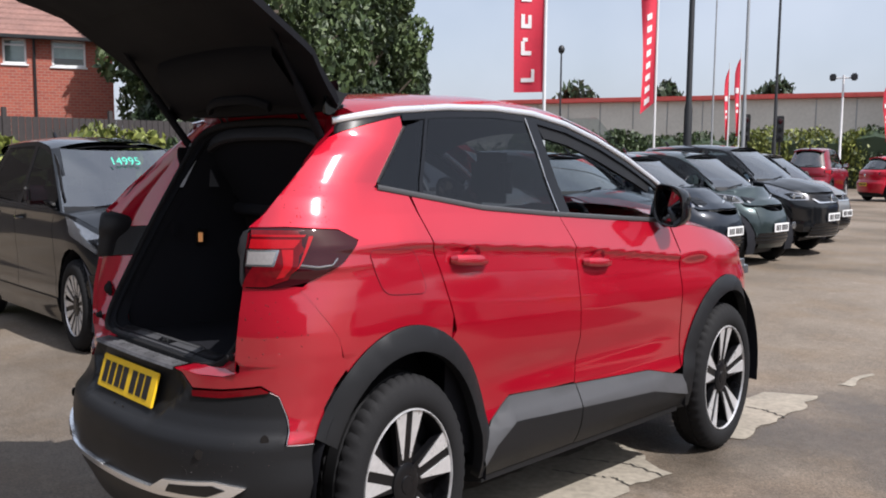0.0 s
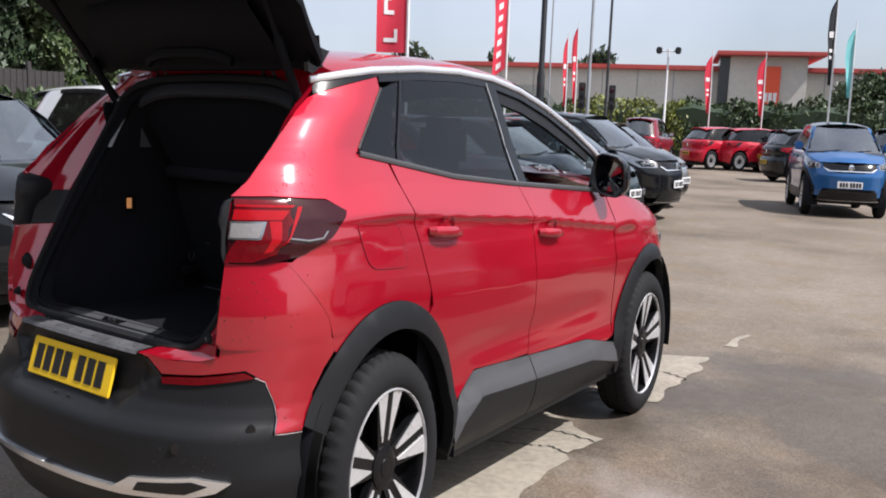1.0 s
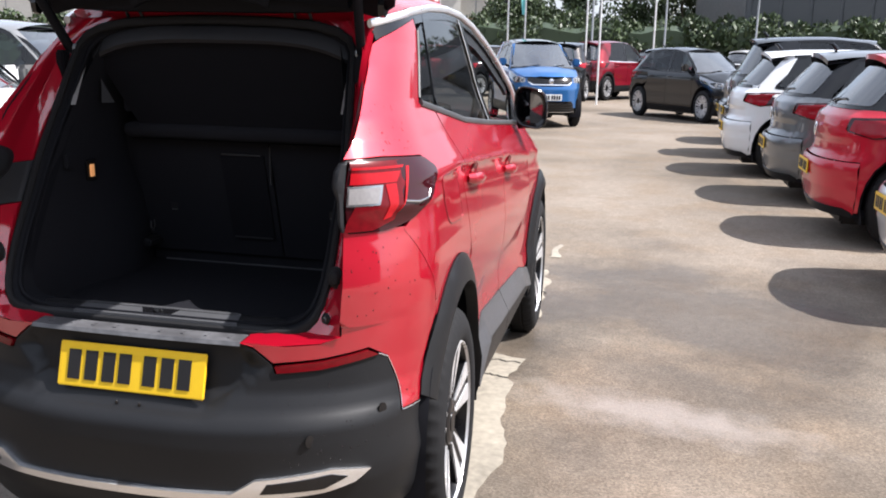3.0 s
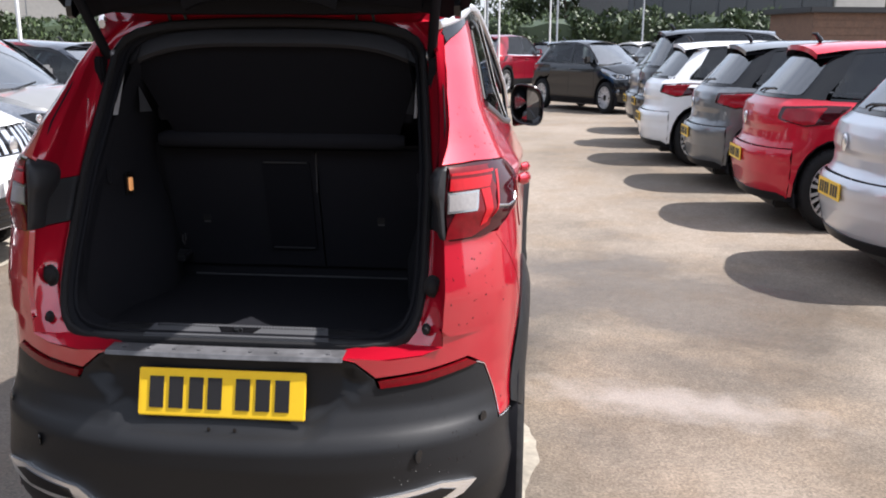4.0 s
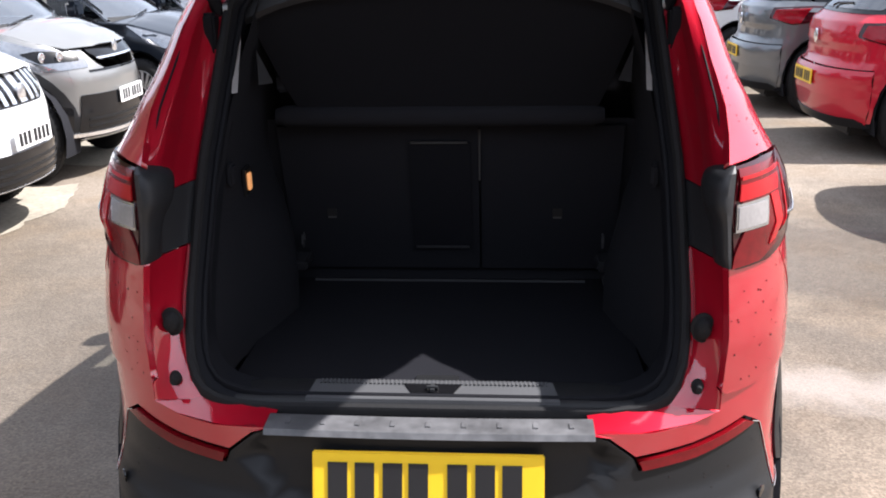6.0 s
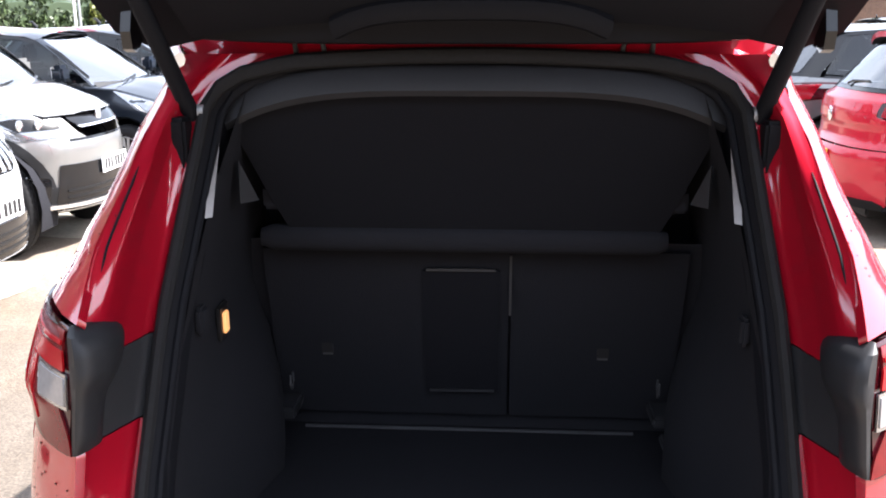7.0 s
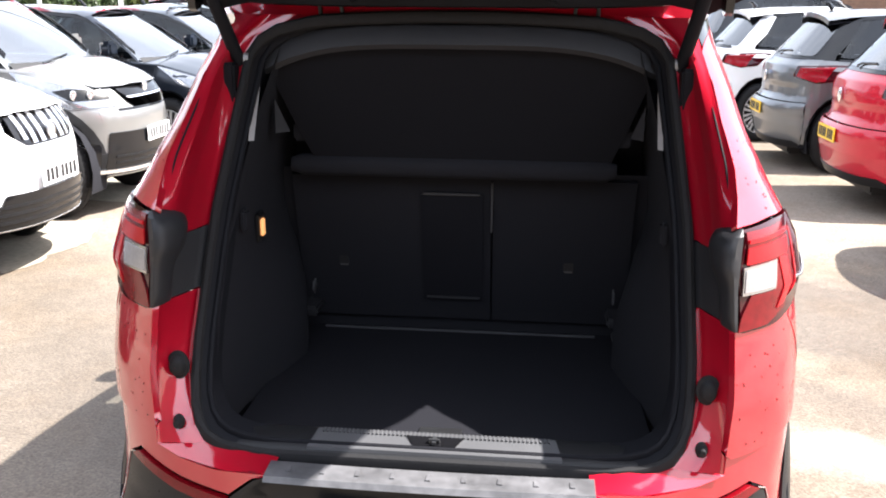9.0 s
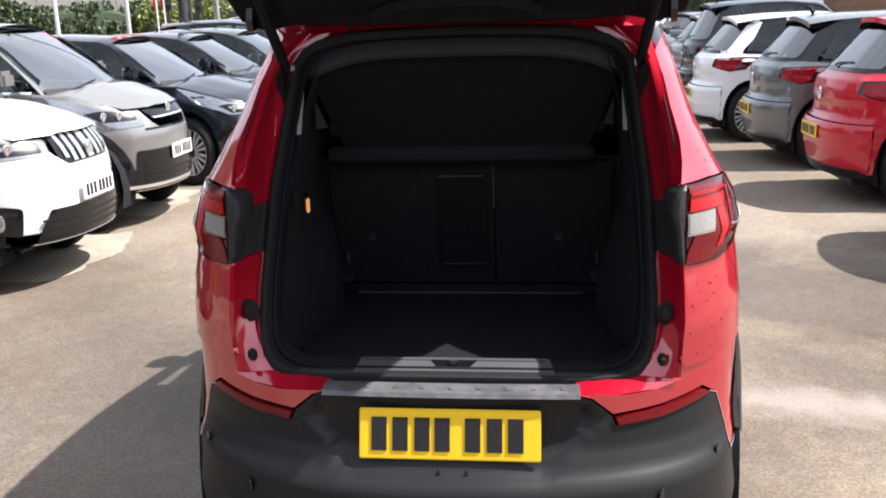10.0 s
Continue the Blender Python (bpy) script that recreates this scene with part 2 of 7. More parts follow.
def add_wheel(parent, x, y, r, kit, base=0.33):
    w = new("wheel")
    w.parent = parent
    side = 1 if x > 0 else -1
    w.matrix_local = Matrix.Translation((x, y, r * TALL)) @ Matrix.Rotation(0 if side > 0 else math.pi, 4, "Z") @ Matrix.Diagonal((1, r / base, r / base, 1))
    for n, me in zip(("tyre", "rim", "spokes", "hub_cap"), kit):
        part(n, me, None, w)
    return w

# ---- the red SUV: side surface, patches laid on it ----
def table(*pairs):
    zs, vs = zip(*pairs)
    return lambda z: float(np.interp(z, zs, vs))


WIDE = table((0.22, 0.82), (0.28, 0.85), (0.35, 0.875), (0.45, 0.885), (0.52, 0.872), (0.6, 0.876), (0.75, 0.889), (0.82, 0.893), (0.88, 0.89), (0.98, 0.877), (1.03, 0.868), (1.048, 0.87), (1.064, 0.883), (1.08, 0.876),
             (1.1, 0.862), (1.13, 0.842), (1.18, 0.808), (1.25, 0.77), (1.3, 0.745), (1.4, 0.712), (1.5, 0.675), (1.57, 0.648))
EDGE_X = table((0.8, 0.66), (0.9, 0.668), (1.0, 0.662), (1.08, 0.655), (1.17, 0.66), (1.26, 0.66), (1.33, 0.645), (1.39, 0.63), (1.45, 0.615), (1.5, 0.605), (1.57, 0.6))
EDGE_Y = table((0.8, 0.236), (0.88, 0.243), (0.94, 0.256), (1.0, 0.274), (1.08, 0.285), (1.17, 0.305), (1.22, 0.38), (1.26, 0.43), (1.33, 0.54), (1.39, 0.62), (1.45, 0.73), (1.5, 0.78), (1.57, 0.83))
TAIL_Y = table((0.2, 0.12), (0.28, 0.07), (0.35, 0.025), (0.42, 0.0), (0.52, 0.0), (0.57, 0.012), (0.6, 0.055), (0.64, 0.088), (0.7, 0.108), (0.8, 0.125))
NOSE_Y = table((0.2, 4.38), (0.35, 4.47), (0.6, 4.477), (0.8, 4.44), (0.95, 4.36), (1.1, 4.1))
ROUND, DEEP, DEEP_F = 2.4, 0.55, 0.95


def tail_y(z):
    if z <= 0.8:
        return TAIL_Y(z)
    return EDGE_Y(z) - DEEP * (1 - (1 - (EDGE_X(z) / WIDE(z)) ** ROUND) ** (1 / ROUND))


def side_x(y, z):
    """Half width of the body at length y and height z."""
    z_ = z - (lerp(y, [0.5, 1.0, 1.27, 2.09, 3.0, 3.6], [0.05, 0.05, 0.03, -0.02, -0.1, -0.14])) * lerp(z, [0.75, 0.9, 1.12, 1.28], [0, 1, 1, 0])
    w = WIDE(z_) + (0 if y > 0.9 else (WIDE(z) - WIDE(z_)) * min(1, (0.9 - y) / 0.5))
    r = min(1, max(0, (DEEP - (y - tail_y(z))) / DEEP))
    f = min(1, max(0, (y - NOSE_Y(z) + DEEP_F) / DEEP_F))
    flank = 0.012 * math.exp(-((z - 0.62) / 0.06) ** 2) * min(1, max(0, (y - 1.3) / 0.3)) * min(1, max(0, (3.1 - y) / 0.3))
    return (w - flank) * max(0, 1 - r ** ROUND) ** (1 / ROUND) * max(0.0, 1 - f ** 2.4) ** (1 / 2.4)


def on_side(a, b, out=0.0):
    return side_x(a, b) + out, a, b


def on_tail(q, z, out=0.0):
    """q: 0 at the middle of the tail, 1 where the corner meets the side, then metres along the side."""
    a = min(max(q, 0.0), 1.0) * math.pi / 2
    w, e = WIDE(z), 2 / ROUND
    s = math.sin(a) ** e if a > 0 else 0
    c = math.cos(a) ** e if a < math.pi / 2 - 1e-9 else 0
    n = Vector((s * 1.0 + 0.02, -c)).normalized()
    return w * s + n.x * out, tail_y(z) + DEEP * (1 - c) + max(0, q - 1) + n.y * out, z


def q_at(x, z):
    return math.asin(min(1, (x / WIDE(z))) ** (ROUND / 2)) * 2 / math.pi


def q_along(y, z):
    c = 1 - (y - tail_y(z)) / DEEP
    return math.acos(min(1, max(0, c)) ** (ROUND / 2)) * 2 / math.pi if c > 0 else 1 + (y - tail_y(z) - DEEP)


def rounded(poly, r, n=4):
    """The polygon with its corners rounded; r: one radius or one for each corner."""
    out = []
    m = len(poly)
    rs = r if isinstance(r, (list, tuple)) else [r] * m
    for i in range(m):
        p, a, b = (Vector((*poly[k % m], 0)) for k in (i, i - 1, i + 1))
        d0, d1 = (a - p), (b - p)
        k = min(rs[i], d0.length * 0.45, d1.length * 0.45)
        if k < 1e-4:
            out.append(tuple(p[:2]))
            continue
        s, e = p + d0.normalized() * k, p + d1.normalized() * k
        for j in range(n + 1):
            t = j / n
            v = s * (1 - t) ** 2 + p * 2 * t * (1 - t) + e * t * t
            out.append(tuple(v[:2]))
    return out


def patch(name, poly, mat, parent, where=on_side, out=0.0, thick=0.018, step=(0.05, 0.04), sides=(1, -1), label="", mid=2.2):
    """A panel cut from a body surface: a polygon in the surface's two measures, with folded edges. out: how far it stands proud, a number or a function."""
    o = out if callable(out) else (lambda a, b: out)
    bm = bmesh.new()
    bm.faces.new([bm.verts.new((a, b, 0)) for a, b in poly])
    for axis in (0, 1):
        lo, hi = min(p[axis] for p in poly), max(p[axis] for p in poly)
        no = (1, 0, 0) if axis == 0 else (0, 1, 0)
        for k in range(1, int((hi - lo) / step[axis]) + 1):
            c = lo + k * step[axis]
            bmesh.ops.bisect_plane(bm, geom=bm.verts[:] + bm.edges[:] + bm.faces[:], plane_co=(c, 0, 0) if axis == 0 else (0, c, 0), plane_no=no, dist=1e-5)
    bm.verts.index_update()
    flat = [(v.co.x, v.co.y) for v in bm.verts]
    rim = [(e.verts[0].index, e.verts[1].index) for e in bm.edges if e.is_boundary]
    faces = [[v.index for v in f.verts] for f in bm.faces]
    bm.free()
    pos = [where(a, b, o(a, b)) for a, b in flat]
    e = 0.004
    normals = []
    for a, b in flat:
        p0, p1, p2, p3 = (Vector(where(a + i * e, b + j * e, o(a + i * e, b + j * e))) for i, j in ((1, 0), (-1, 0), (0, 1), (0, -1)))
        for p in (p0, p1, p2, p3):
            p.z *= TALL
        n = (p0 - p1).cross(p2 - p3)
        n.normalize()
        normals.append(n)
    c = Vector(pos[faces[0][0]])
    # outward is away from the car's middle line
    test = normals[faces[0][0]].dot(Vector((c.x, (c.y - mid) * 0.5, 0)))
    if test < 0:
        normals = [-n for n in normals]
    f0 = faces[0]
    fn = (Vector(pos[f0[1]]) - Vector(pos[f0[0]])).cross(Vector(pos[f0[2]]) - Vector(pos[f0[1]]))
    if fn.dot(Vector((c.x, (c.y - mid) * 0.5, 0))) < 0:
        faces = [f[::-1] for f in faces]
    n = len(pos)
    idx = {}
    skin = len(faces)
    for i, j in rim:
        for k in (i, j):
            if k not in idx:
                idx[k] = len(pos)
                inner = Vector(pos[k]) - Vector((normals[k].x, normals[k].y, normals[k].z / TALL)) * thick
                pos += [pos[k], tuple(inner)]
                normals += [Vector((0, 0, 0)), Vector((0, 0, 0))]
        a, b = idx[i], idx[j]
        faces.append([a, b, b + 1, a + 1])
    made = []
    for s in sides:
        v = pos if s > 0 else [(-x, y, z) for x, y, z in pos]
        f = faces if s > 0 else [q[::-1] for q in faces]
        me = mesh(v, f, False, name)
        me.polygons.foreach_set("use_smooth", [i < skin for i in range(len(me.polygons))])
        me.normals_split_custom_set_from_vertices([(k.x * s, k.y, k.z) for k in normals])
        made.append(part(name, me, mat, parent, label))
    return made


def arc(cx, cz, r, a0, a1, n=18):
    return [(cx + r * math.cos(radians(a0 + (a1 - a0) * i / n)), cz + r * math.sin(radians(a0 + (a1 - a0) * i / n))) for i in range(n + 1)]


def line_on(points, mat, name, parent, r, out=0.0, sides=(1, -1), n=10, flat=1.0, label=""):
    """A bar that follows points (y, z) of the side surface."""
    ys, zs = zip(*points)
    t = np.linspace(0, len(points) - 1, n * (len(points) - 1) + 1)
    path = [on_side(float(np.interp(k, range(len(points)), ys)), float(np.interp(k, range(len(points)), zs)), out) for k in t]
    for s in sides:
        part(name, tube([(s * x, y, z) for x, y, z in path], r), mat, parent, label)




# ---- parked cars ----
SHAPES = {
    # heights of the tail outline, distance from the rearmost point
    "hatch": [(0.2, 0.12), (0.32, 0.04), (0.45, 0.0), (0.58, 0.0), (0.64, 0.03), (0.70, 0.07), (0.8, 0.085), (0.9, 0.09), (0.97, 0.11), (1.01, 0.17), (1.06, 0.23), (1.38, 0.60), (1.44, 0.68)],
    "suv": [(0.2, 0.12), (0.32, 0.04), (0.48, 0.0), (0.64, 0.0), (0.7, 0.04), (0.78, 0.07), (0.9, 0.08), (1.02, 0.1), (1.08, 0.15), (1.13, 0.2), (1.48, 0.46), (1.56, 0.52)],
}
FRONTS = {
    "hatch": [(0.18, 0.12), (0.28, 0.03), (0.4, 0.0), (0.55, 0.0), (0.65, 0.03), (0.75, 0.1), (0.85, 0.25), (1.0, 0.6)],
    "suv": [(0.2, 0.12), (0.3, 0.03), (0.45, 0.0), (0.7, 0.0), (0.8, 0.04), (0.88, 0.1), (0.98, 0.22), (1.15, 0.6)],
}


class Shell:
    """The outer surface of a closed car: half widths by height, tail and nose outlines, measured forward from the rearmost point."""

    def __init__(self, L, W, H, style, belt):
        self.L, self.H, self.belt = L, H, belt
        k = H / (1.485 if style == "hatch" else 1.6)
        zs, ys = zip(*SHAPES[style])
        self.tz, self.ty = [z * k for z in zs], ys
        zs, ys = zip(*FRONTS[style])
        self.nz, self.ny = [z * k for z in zs], ys
        w = W / 2
        self.wz = [0.18, 0.25, 0.33, 0.45, 0.52, 0.7, 0.85, belt - 0.1, belt - 0.045, belt - 0.03, belt + 0.0, belt + 0.03, belt + 0.22, H - 0.1, H]
        self.wx = [w * f for f in (0.9, 0.95, 0.97, 0.975, 0.965, 0.985, 0.995, 0.98, 0.965, 0.972, 0.945, 0.91, 0.82, 0.70, 0.64)]
        self.deep, self.deep_f, self.n = 0.6, 0.95, 2.5

    def wide(self, z):
        return float(np.interp(z, self.wz, self.wx))

    def tail(self, z):
        return float(np.interp(z, self.tz, self.ty))

    def nose(self, z):
        return self.L - float(np.interp(z, self.nz, self.ny))

    def x(self, y, z):
        r = min(1, max(0, (self.deep - (y - self.tail(z))) / self.deep))
        f = min(1, max(0, (y - self.nose(z) + self.deep_f) / self.deep_f))
        return self.wide(z) * max(0, 1 - r ** self.n) ** (1 / self.n) * max(0, 1 - f ** self.n) ** (1 / self.n)

    def side(self, y, z, out=0.0):
        return self.x(y, z) + out, y, z

    def round_(self, q, z, out, start, deep, sign):
        a = min(abs(q), 1.0) * math.pi / 2
        e = 2 / self.n
        s = math.sin(a) ** e if a > 0 else 0.0
        c = math.cos(a) ** e if abs(q) < 1 else 0.0
        v = Vector((s + 0.02, c + 0.001)).normalized()
        x = self.wide(z) * s + v.x * out
        return math.copysign(x, q), start + sign * (deep * (1 - c) + max(0, abs(q) - 1) - v.y * out), z

    def rear(self, q, z, out=0.0):
        return self.round_(q, z, out, self.tail(z), self.deep, 1)

    def front(self, q, z, out=0.0):
        return self.round_(q, z, out, self.nose(z), self.deep_f, -1)

    def q(self, x, z):
        return math.copysign(math.asin(min(1, abs(x) / self.wide(z)) ** (self.n / 2)) * 2 / math.pi, x)

    def q_rear(self, y, z):
        c = 1 - (y - self.tail(z)) / self.deep
        return math.acos(min(1, max(0, c)) ** (self.n / 2)) * 2 / math.pi if c > 0 else 1 + y - self.tail(z) - self.deep


def make_car(name, m, label, colour, L=4.3, W=1.8, H=1.48, wheelbase=2.66, style="hatch", dark=False, group="parked cars", belt=None, kit=None,
             grille="wing", rails=False, roof_mat=None, rear_over=0.80, lower=None, sticker=False, fine=1.0):
    """A five-door car in its main panels, nose towards +y of its pose, built round its middle."""
    suv = style == "suv"
    belt = belt or (0.98 if not suv else 1.06)
    car = thing(name, m, label, "car", group)
    sh = Shell(L, W, H, style, belt)
    off = lambda f: (lambda a, b, o=0.0: (lambda p: (p[0], p[1] - L / 2, p[2]))(f(a, b, o)))
    SIDE, REAR, FRONT = off(sh.side), off(sh.rear), off(sh.front)
    st = (0.11 / fine, 0.09 / fine)
    qs = (0.06 / fine, 0.07 / fine)

    def put(nm, poly, mat, where=SIDE, out=0.0, sides=(1, -1), thick=0.012, lab="", step=None, parent=None):
        return patch(nm, poly, mat, parent or car, where, out, thick, step or (st if where is SIDE else qs), sides, lab, mid=0.0)
    wr = 0.345 if suv else 0.325
    ra, fa = rear_over, rear_over + wheelbase
    arch = wr + 0.075
    sill = 0.3 if suv else 0.22
    ycowl = fa - 0.42
    # line of the roof edge above the windows
    y_rt = sh.tail(H - 0.06) + 0.12
    roof_y = [y_rt - 0.25, y_rt + 0.1, y_rt + 0.7, y_rt + 1.2, ycowl - 0.75, ycowl - 0.35, ycowl + 0.12]
    roof_z = [H - 0.13, H - 0.085, H - 0.055, H - 0.05, H - 0.085, H - 0.19, belt + 0.03]
    RL = lambda y: float(np.interp(y, roof_y, roof_z))
    hood = lambda y: float(np.interp(y, [ycowl, ycowl + 0.35, L - 0.5, L - 0.2, L - 0.05], [belt - 0.01, belt - 0.03, sh.H * (0.56 if not suv else 0.6), sh.H * (0.525 if not suv else 0.565), sh.H * 0.47]))
    y_a, y_b = ra - arch - 0.03, L - sh.deep_f + 0.02
    bt = lambda y: float(np.interp(y, [0.2, 0.9, 1.5, ycowl], [belt + 0.045, belt + 0.035, belt + 0.01, belt - 0.005]))
    arc_r = [(ra + arch * math.cos(t), wr + arch * math.sin(t)) for t in np.linspace(math.asin((sill - wr) / arch) if sill < wr else 0.0, math.pi - (math.asin((sill + 0.04 - wr) / arch) if sill + 0.04 < wr else 0.0), 13)]
    arc_f = [(fa + arch * math.cos(t), wr + arch * math.sin(t)) for t in np.linspace(0.0, math.pi - (math.asin((sill - wr) / arch) if sill < wr else 0.0), 13)]
    y_end = max(y_b, fa + arch + 0.03)
    # doors and wings as panels with real gaps
    s1, s2, s3 = ra + 0.36, ra + 1.17, ycowl - 0.02
    g = 0.004
    tops = lambda a, b: [(y, bt(y) if y < ycowl else hood(y)) for y in np.linspace(a, b, 8)]
    s1b = ra + arch * math.cos(1.0)
    qz = wr + arch * math.sin(1.0)
    quarter = tops(y_a, s1 - g) + [(s1 - g, qz + 0.1)] + [p for p in arc_r if p[0] < s1b + 0.01] + [(y_a, arc_r[-1][1])]
    put("quarter_panel", quarter, colour)
    rdoor = tops(s1 + g, s2 - g) + [(s2 - g, sill)] + [p for p in arc_r if p[0] >= s1b + 0.01] + [(s1 + g, qz + 0.1)]
    put("rear_door", rdoor, colour)
    put("front_door", tops(s2 + g, s3 - g) + [(s3 - g, sill), (s2 + g, sill)], colour)
    wing = tops(s3 + g, y_end) + [(y_end, arc_f[0][1])] + arc_f + [(s3 + g, arc_f[-1][1])]
    put("front_wing", wing, colour)
    cl = lower or PLASTIC
    put("sill", [(arc_r[0][0], arc_r[0][1] + 0.0), (arc_r[0][0] + 0.02, sill + 0.12), (arc_f[-1][0] - 0.02, sill + 0.12), (arc_f[-1][0], sill), (arc_f[-1][0], sill - 0.06), (arc_r[0][0], sill - 0.06)], cl if suv else TRIM, out=0.012)
    if suv:
        for c in (ra, fa):
            t0 = np.linspace(-0.1, math.pi + 0.1, 15)
            put("arch_trim", [(c + (arch + 0.055) * math.cos(t), wr + (arch + 0.055) * math.sin(t)) for t in t0] + [(c + (arch - 0.01) * math.cos(t), wr + (arch - 0.01) * math.sin(t)) for t in t0[::-1]], cl, out=0.014, thick=0.03)
    # tail
    qa = lambda z: sh.q_rear(y_a, z)
    z1 = 0.645 * H / 1.485 if not suv else 0.70
    z2 = belt + 0.045
    low = sill + (0.1 if suv else 0.03)
    ring = lambda z0, z1_, n=4: [(qa(z), z) for z in np.linspace(z0, z1_, n)]
    neg = lambda pts: [(-a, b) for a, b in pts[::-1]]
    body_low = ring(low, z1 - 0.004)
    put("rear_bumper", body_low + neg(body_low), colour, REAR, out=lambda q, z: 0.014 * float(np.interp(z, [low, z1 - 0.17, z1 - 0.1, z1 - 0.02, z1], [0.0, 0.0, 1.0, 1.0, 0.3])), sides=(1,), step=(0.05, 0.025))
    put("bumper_trim", [(-qa(low) + 0.02, sill), (-qa(low) + 0.02, low + (0.1 if suv else 0.008)), (-0.6, low + (0.16 if suv else 0.035)), (0.6, low + (0.16 if suv else 0.035)), (qa(low) - 0.02, low + (0.1 if suv else 0.008)), (qa(low) - 0.02, sill)], cl, REAR, out=0.012, sides=(1,))
    gap = 0.78
    side_up = [(gap, z1 + 0.004)] + [(qa(z), z) for z in np.linspace(z1 + 0.004, z2, 4)] + [(gap, z2)]
    put("rear_corner", side_up, colour, REAR)
    gate = [(gap - 0.008, z1 + 0.004), (gap - 0.008, z2), (-gap + 0.008, z2), (-gap + 0.008, z1 + 0.004)]
    # the gate is scooped round the plate below a soft ledge
    scoop = lambda q, z: -0.028 * min(1, max(0, (0.62 - abs(q)) / 0.12)) * float(np.interp(z, [z1, z1 + 0.03, z1 + 0.13, z1 + 0.165, z1 + 0.24, z2], [0.55, 1.0, 0.75, 0.0, -0.15, 0.25]))
    put("tailgate", gate, colour, REAR, out=scoop, sides=(1,), step=(0.045, 0.022))
    zl = belt - 0.165
    for ob in put("tail_light", rounded([(0.5, zl + 0.055), (0.53, belt - 0.012), (0.95, belt + 0.004), (1.2, belt - 0.002), (1.02, zl + 0.03), (0.82, zl + 0.004)], 0.02), DARK_LENS, REAR, out=0.006, thick=0.02):
        s = 1 if ob.data.vertices[0].co.x > 0 else -1
        put("red_lens", [(0.55, zl + 0.06), (0.58, belt - 0.028), (0.98, belt - 0.014), (0.9, zl + 0.025), (0.8, zl + 0.015)], CAR_LENS, REAR, out=0.009, sides=(s,), parent=ob)
    # rear window and pillars behind the side glass
    zt = H - 0.075
    zw0, zw1 = z2 + 0.03, zt - 0.015
    dp = lambda z: float(np.interp(z, [z2, zt], [0.66, 0.62]))
    put("rear_window", rounded([(-dp(zw0) + 0.03, zw0), (-dp(zw1) + 0.03, zw1), (dp(zw1) - 0.03, zw1), (dp(zw0) - 0.03, zw0)], 0.05), REAR_PANE, REAR, out=0.007, sides=(1,), thick=0.005)
    put("window_surround", [(-dp(z2), z2), (-dp(zw0) + 0.03, zw0 + 0.004), (dp(zw0) - 0.03, zw0 + 0.004), (dp(z2), z2)], TRIM, REAR, sides=(1,))
    put("window_surround", [(-dp(zw1) + 0.03, zw1 - 0.004), (-dp(zt), zt), (dp(zt), zt), (dp(zw1) - 0.03, zw1 - 0.004)], TRIM, REAR, sides=(1,))
    put("d_pillar", [(dp(z2) - 0.03, z2)] + [(dp(zt) - 0.03, zt)] + [(sh.q_rear(max(y_a, sh.tail(zt) + 0.3), zt), zt), (sh.q_rear(y_a, (z2 + zt) / 2), (z2 + zt) / 2), (sh.q_rear(y_a, z2), z2)], TRIM if (dark and not suv and colour is not WHITE) else colour, REAR)
    ya2 = max(y_a, sh.tail(zt) + 0.15)
    qg = ra + (0.14 if suv else -0.06)
    put("quarter_pillar", [(max(y_a, sh.tail(z) + 0.15), z) for z in np.linspace(bt(y_a), RL(ya2) - 0.01, 6)] + [(ya2, RL(ya2))] + [(y, RL(y)) for y in np.linspace(ya2 + 0.05, qg + 0.26, 5)] + [(qg + 0.1, bt(qg) + 0.17), (qg - 0.06, bt(qg) + 0.045), (qg - 0.08, bt(qg))], TRIM if (dark and not suv and colour is not WHITE) else colour)
    # side glass
    wtop = lambda a, b, n=7: [(y, RL(y) - 0.018) for y in np.linspace(a, b, n)]
    put("rear_side_window", [(qg - 0.02, bt(qg) + 0.03), (s2 - 0.03, bt(s2) + 0.012)] + wtop(s2 - 0.05, qg + 0.24), PRIVACY if dark else CAR_GLASS, out=-0.006, thick=0.005)
    yl = ycowl - 0.02
    put("front_side_window", [(s2 + 0.045, bt(s2) + 0.012), (yl - 0.08, bt(yl) + 0.015)] + wtop(yl - 0.1, s2 + 0.025), CAR_GLASS, out=-0.006, thick=0.005)
    put("b_pillar", [(s2 - 0.035, bt(s2) + 0.004), (s2 + 0.05, bt(s2) + 0.004), (s2 + 0.03, RL(s2) - 0.012), (s2 - 0.055, RL(s2) - 0.012)], TRIM)
    ys = np.linspace(qg + 0.2, yl + 0.05, 14)
    put("window_frame", [(y, RL(y)) for y in ys] + [(y, RL(y) - 0.03) for y in ys[::-1]], TRIM, out=0.002)
    put("belt_line", [(y, bt(y) + 0.016) for y in np.linspace(qg - 0.03, yl, 6)] + [(y, bt(y) - 0.002) for y in np.linspace(yl, qg - 0.03, 6)], TRIM if not suv else CHROME, out=0.004)
    # roof
    y_front = ycowl - 0.62
    rows = []
